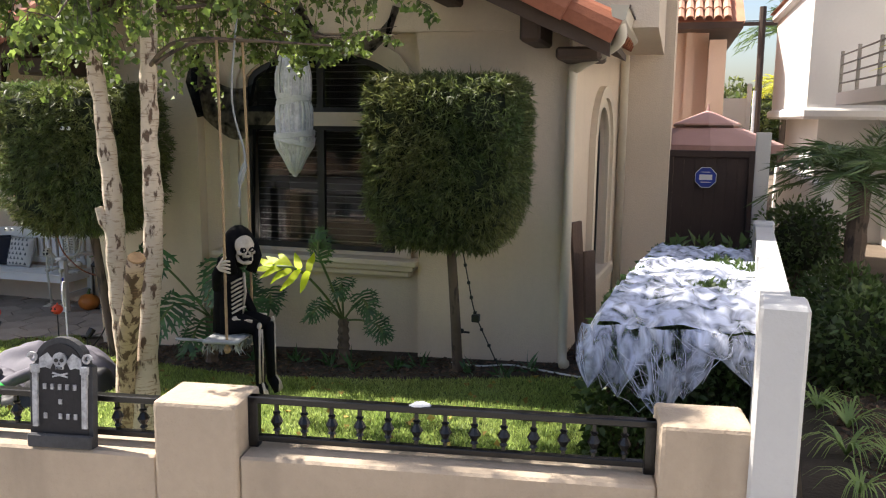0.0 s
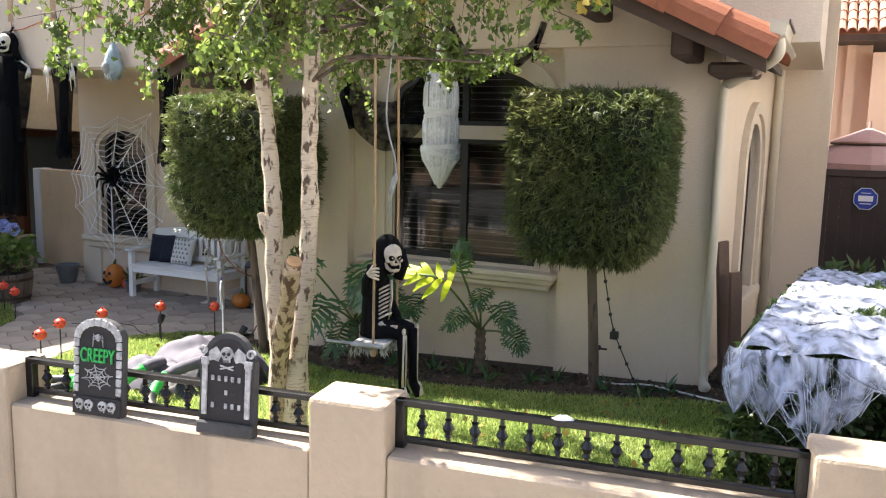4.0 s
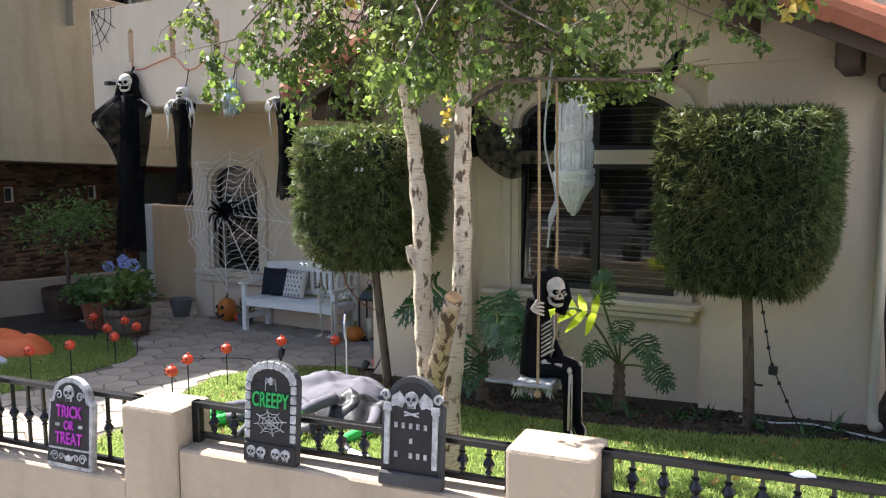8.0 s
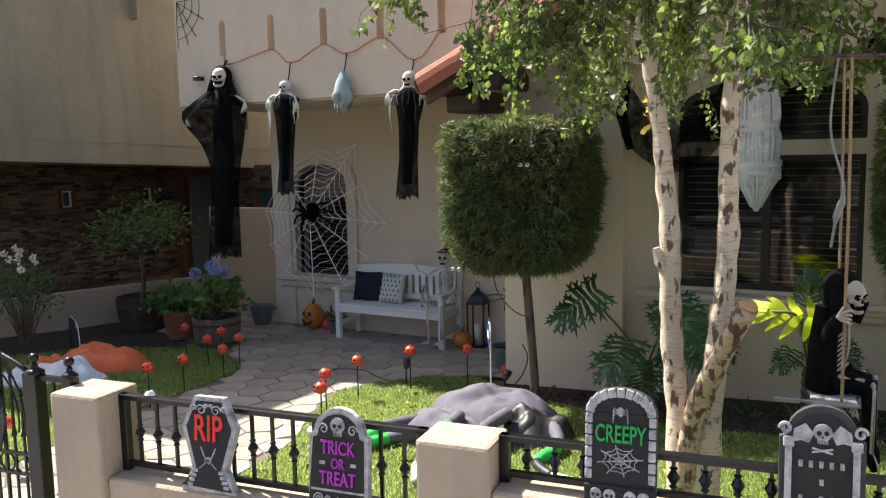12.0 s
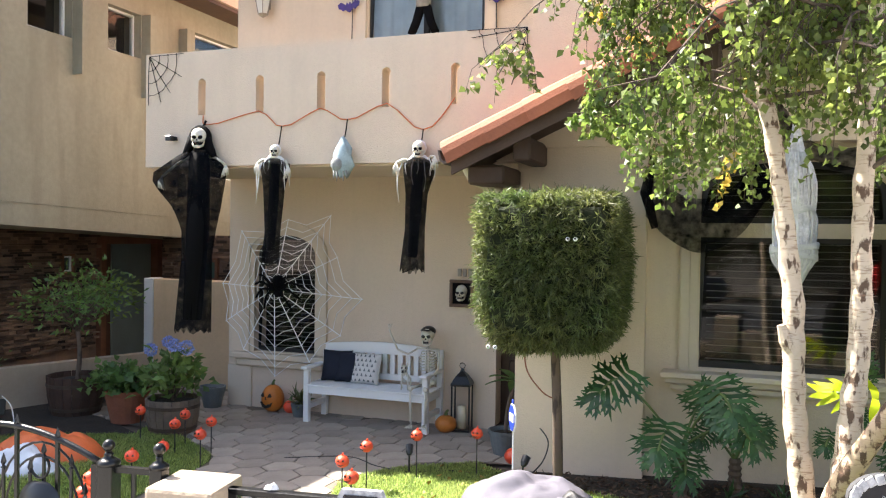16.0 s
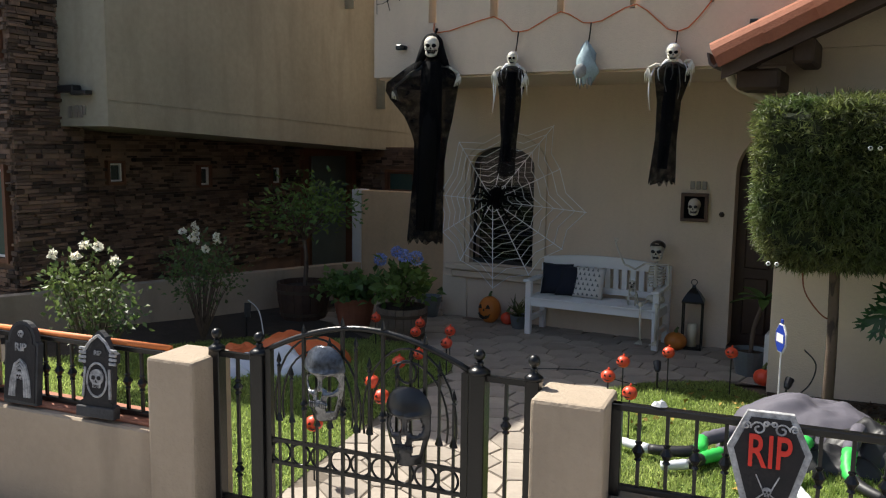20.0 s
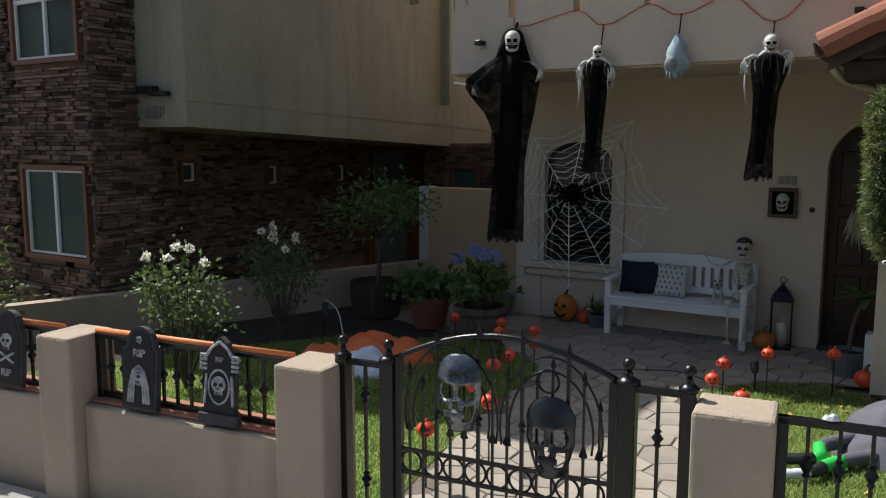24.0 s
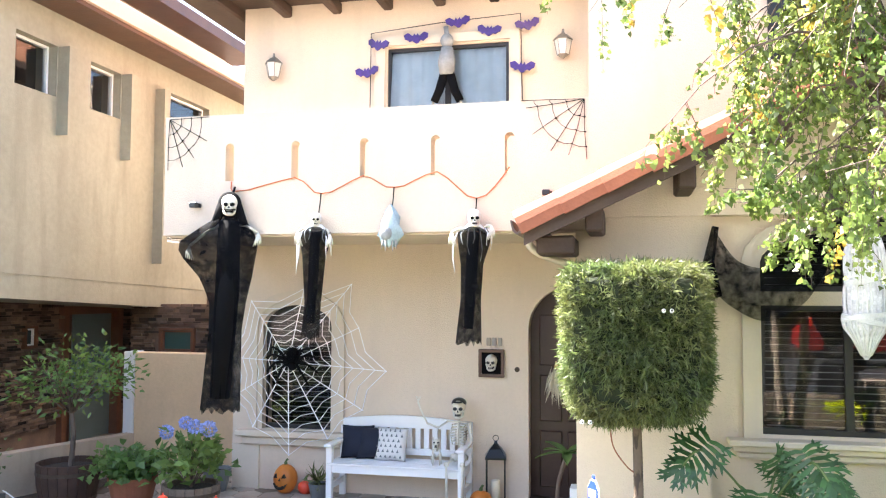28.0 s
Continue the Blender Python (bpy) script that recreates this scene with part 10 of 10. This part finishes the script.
# the last, far west tree is placed to darken the tower window's reflection
for x, y, z, r_ in ((-12.5, -14.5, 2.6, 2.3), (-8.4, -15, 3.2, 2.6), (-4.2, -14.5, 2.7, 2.2), (-0.4, -15, 3.3, 2.6), (3.8, -14.5, 2.7, 2.4), (7.6, -15, 3.0, 2.6), (-27.5, -5.5, 5.6, 4.2)):
    b = thing("street_tree", "leafy street tree across the road", "tree", group="trees across the road")
    nn = 2600
    d = sphere_dirs(nn)
    d /= np.linalg.norm(d, axis=1, keepdims=True)
    rad = r_ * (0.55 + 0.45 * rng.random(nn)) * (1 + 0.3 * np.array([noise.noise(Vector(q) * 2.2 + Vector((x, y, 0))) for q in d]))
    leaves("crown", np.array([x, y, z]) + d * rad[:, None] * np.array([1, 1, .85]), d + rng.normal(size=(nn, 3)) * .7, 0.32, 0.2, PODOLEAF, b)
    part("trunk", tube(bmesh.new(), [(x, y, -0.1), (x + .05, y, z * .5), (x, y, z)], [0.16, 0.12, 0.08], 8), BROWNBARK, b)
CARRED = material("red_car_paint", (0.45, 0.012, 0.012), 0.25, vary=0.1, scale=2, fine=30)
for x, mt, lab in ((3.2, CARRED, "red parked car across the street"), (-4.6, NAVY, "dark blue parked car across the street")):
    car = thing("parked_car", lab, "car", pose(x, -9.2, ground_z(x, -9.2)), group="cars parked across the street")
    part("body", prism(bmesh.new(), [(-2.1, 0.3), (2.1, 0.3), (2.15, 0.62), (2.0, 0.85), (1.2, 0.95), (-1.9, 0.98), (-2.15, 0.7)], -0.85, 0.85), mt, car)
    part("cabin", prism(bmesh.new(), [(1.15, 0.95), (0.55, 1.42), (-1.2, 1.45), (-1.85, 0.98)], -0.72, 0.72), mt, car)
    part("side_window", prism(bmesh.new(), [(0.95, 0.98), (0.48, 1.36), (-1.1, 1.38), (-1.55, 1.0)], 0.721, 0.735), BLACKGLOSS, car)
    for wx in (-1.35, 1.35):
        for wy in (-0.78, 0.78):
            w = part("wheel", lathe(bmesh.new(), [(0.2, -0.1), (0.32, -0.1), (0.33, 0.1), (0.2, 0.1)], n=16, m=pose(wx, wy, 0.33, 90, 0, 0)), BLACKGLOSS, car)
            part("rim", lathe(bmesh.new(), [(0.2, -0.11), (0.05, -0.12), (0.05, 0.12), (0.2, 0.11)], n=12, m=pose(wx, wy, 0.33, 90, 0, 0)), PEWTER, w)

# ---------- lawn blades, litter, flagstones ----------
def inside(poly, x, y):
    """Which of the points lie within an outline."""
    p = np.asarray(poly, float)
    a, b = p, np.roll(p, -1, axis=0)
    hit = np.zeros(len(x), bool)
    for (x0, y0), (x1, y1) in zip(a, b):
        if y0 == y1:
            continue
        c = ((y0 > y) != (y1 > y)) & (x < (x1 - x0) * (y - y0) / (y1 - y0) + x0)
        hit ^= c
    return hit


def ground_arr(x, y):
    return 0.045 * np.clip(x + 4.0, 0, 7.0) + 0.03 * np.clip(7.0 - y, 0, 6.0)


def scatter(poly, n):
    p = np.asarray(poly, float)
    x = rng.uniform(p[:, 0].min(), p[:, 0].max(), n)
    y = rng.uniform(p[:, 1].min(), p[:, 1].max(), n)
    k = inside(poly, x, y)
    return x[k], y[k]


for nm, poly, cnt, lab in (("lawn_grass", LAWN_R, 190000, "dense green lawn grass beside the path"), ("lawn_grass", LAWN_L, 130000, "dense green lawn grass by the planter wall")):
    x, y = scatter(poly, cnt)
    k = len(x)
    pos = np.stack([x, y, ground_arr(x, y) + 0.002], -1)
    dr = np.stack([rng.normal(size=k) * .45, rng.normal(size=k) * .45, np.ones(k)], -1)
    g = leaves(nm, pos, dr, 0.036, 0.0075, GRASSMAT, None, lab, fold=0.1)
    tagged(g, lab, "grass", kind="stuff")
CHIP = material("bark_chip", (0.12, 0.075, 0.05), 0.95, vary=0.4, scale=8, fine=60, island=0.5)
for lab, poly, cnt in (("bark chips on the soil bed", [(-3.9, 6.95), (-2.9, 6.6), (-1.7, 6.4), (-0.4, 6.55), (0.6, 6.8), (1.4, 6.9), (1.4, 9.0), (0.6, 9.0), (0.5, 7.18), (-3.9, 7.18)], 9000), ("bark chips in the next garden", [(2.4, 3.9), (6.5, 4.5), (6.5, 8.0), (2.5, 8.0)], 14000)):
    x, y = scatter(poly, cnt)
    k = len(x)
    g = leaves("bark_litter", np.stack([x, y, ground_arr(x, y) + 0.006], -1), np.stack([rng.normal(size=k), rng.normal(size=k), rng.normal(size=k) * .25], -1), 0.05, 0.02, CHIP, None, lab)
    tagged(g, lab, "litter", kind="stuff")
LITTER = material("fallen_leaf", (0.40, 0.27, 0.06), 0.9, vary=0.4, scale=8, fine=60, island=0.4)
x, y = scatter(LAWN_R, 420)
k = len(x)
g = leaves("leaf_litter", np.stack([x, y, ground_arr(x, y) + 0.03], -1), np.stack([rng.normal(size=k), rng.normal(size=k), rng.normal(size=k) * .2], -1), 0.05, 0.04, LITTER, None, "yellow birch leaves fallen on the lawn")
tagged(g, "yellow birch leaves fallen on the lawn", "litter", kind="stuff")

path_ob = bpy.data.objects["path"]
STEP = 0.31
cells = {}
rs = random.Random(5)
for j in range(-2, 24):
    for i in range(-2, 22):
        cells[i, j] = (-9.6 + STEP * (i + 0.5 * (j % 2)) + rs.uniform(-.07, .07), 3.2 + STEP * 0.866 * j + rs.uniform(-.07, .07))
corner = {}


def mid3(a, b, c):
    key = tuple(sorted((a, b, c)))
    if key not in corner:
        corner[key] = tuple(sum(cells[q][k] for q in key) / 3 for k in (0, 1))
    return corner[key]


def within(px, py):
    return bool(inside(PATH, np.array([px]), np.array([py]))[0])


for (i, j), (cx, cy) in cells.items():
    o = j % 2
    ring = [(i + 1, j), (i + o, j + 1), (i + o - 1, j + 1), (i - 1, j), (i + o - 1, j - 1), (i + o, j - 1)]
    if any(q not in cells for q in ring) or not within(cx, cy):
        continue
    pts = []
    for q in range(6):
        a, b = ring[q], ring[(q + 1) % 6]
        vx, vy = mid3((i, j), a, b)
        s = 0.955
        while s > 0.1 and not within(cx + (vx - cx) * s, cy + (vy - cy) * s):
            s -= 0.07
        pts.append(((vx - cx) * s, (vy - cy) * s))
    if min(math.hypot(*p) for p in pts) < 0.03:
        continue
    lift = rs.uniform(0.007, 0.012)
    vs, k = [], 6
    for (vx, vy), h, sh in [(p, hh, ss) for hh, ss in ((-0.004, 1.0), (lift - 0.004, 1.0), (lift, 0.97)) for p in pts]:
        gx_, gy_ = cx + vx * sh, cy + vy * sh
        vs.append((vx * sh, vy * sh, ground_z(gx_, gy_) - ground_z(cx, cy) + h))
    fs = [(a * k + q, a * k + (q + 1) % k, (a + 1) * k + (q + 1) % k, (a + 1) * k + q) for a in (0, 1) for q in range(k)] + [tuple(range(2 * k, 3 * k))]
    st = raw("flagstone", vs, fs, FLAG, path_ob)
    st.matrix_basis = pose(cx, cy, ground_z(cx, cy))
# kerb
kb = thing("kerb", "pale concrete kerb along the pavement", "kerb", kind="structure")
for k in range(24):
    u = -16 + k * 1.05
    gz_ = ground_z(*fence_xy(u + 0.52, -1.0))
    part("kerb_stone", boxed(u, u + 1.04, -1.1, -0.9, gz_ - 0.25, gz_ + 0.012, 0.015, FENCE), CONCRETE, kb)
# score lines of the pavement
pv = bpy.data.objects["pavement"]
for k in range(-12, 6):
    a, b = fence_xy(k * 1.2, -0.85), fence_xy(k * 1.2, 3.25)
    d = Vector((b[0] - a[0], b[1] - a[1], 0)).normalized()
    s = Vector((-d.y, d.x, 0)) * 0.006
    q = [Vector((a[0], a[1], ground_z(*a) + 0.003)), Vector((b[0], b[1], ground_z(*b) + 0.003))]
    raw("score_line", [tuple(q[0] - s), tuple(q[1] - s), tuple(q[1] + s), tuple(q[0] + s)], [(0, 1, 2, 3)], GROUT, pv)
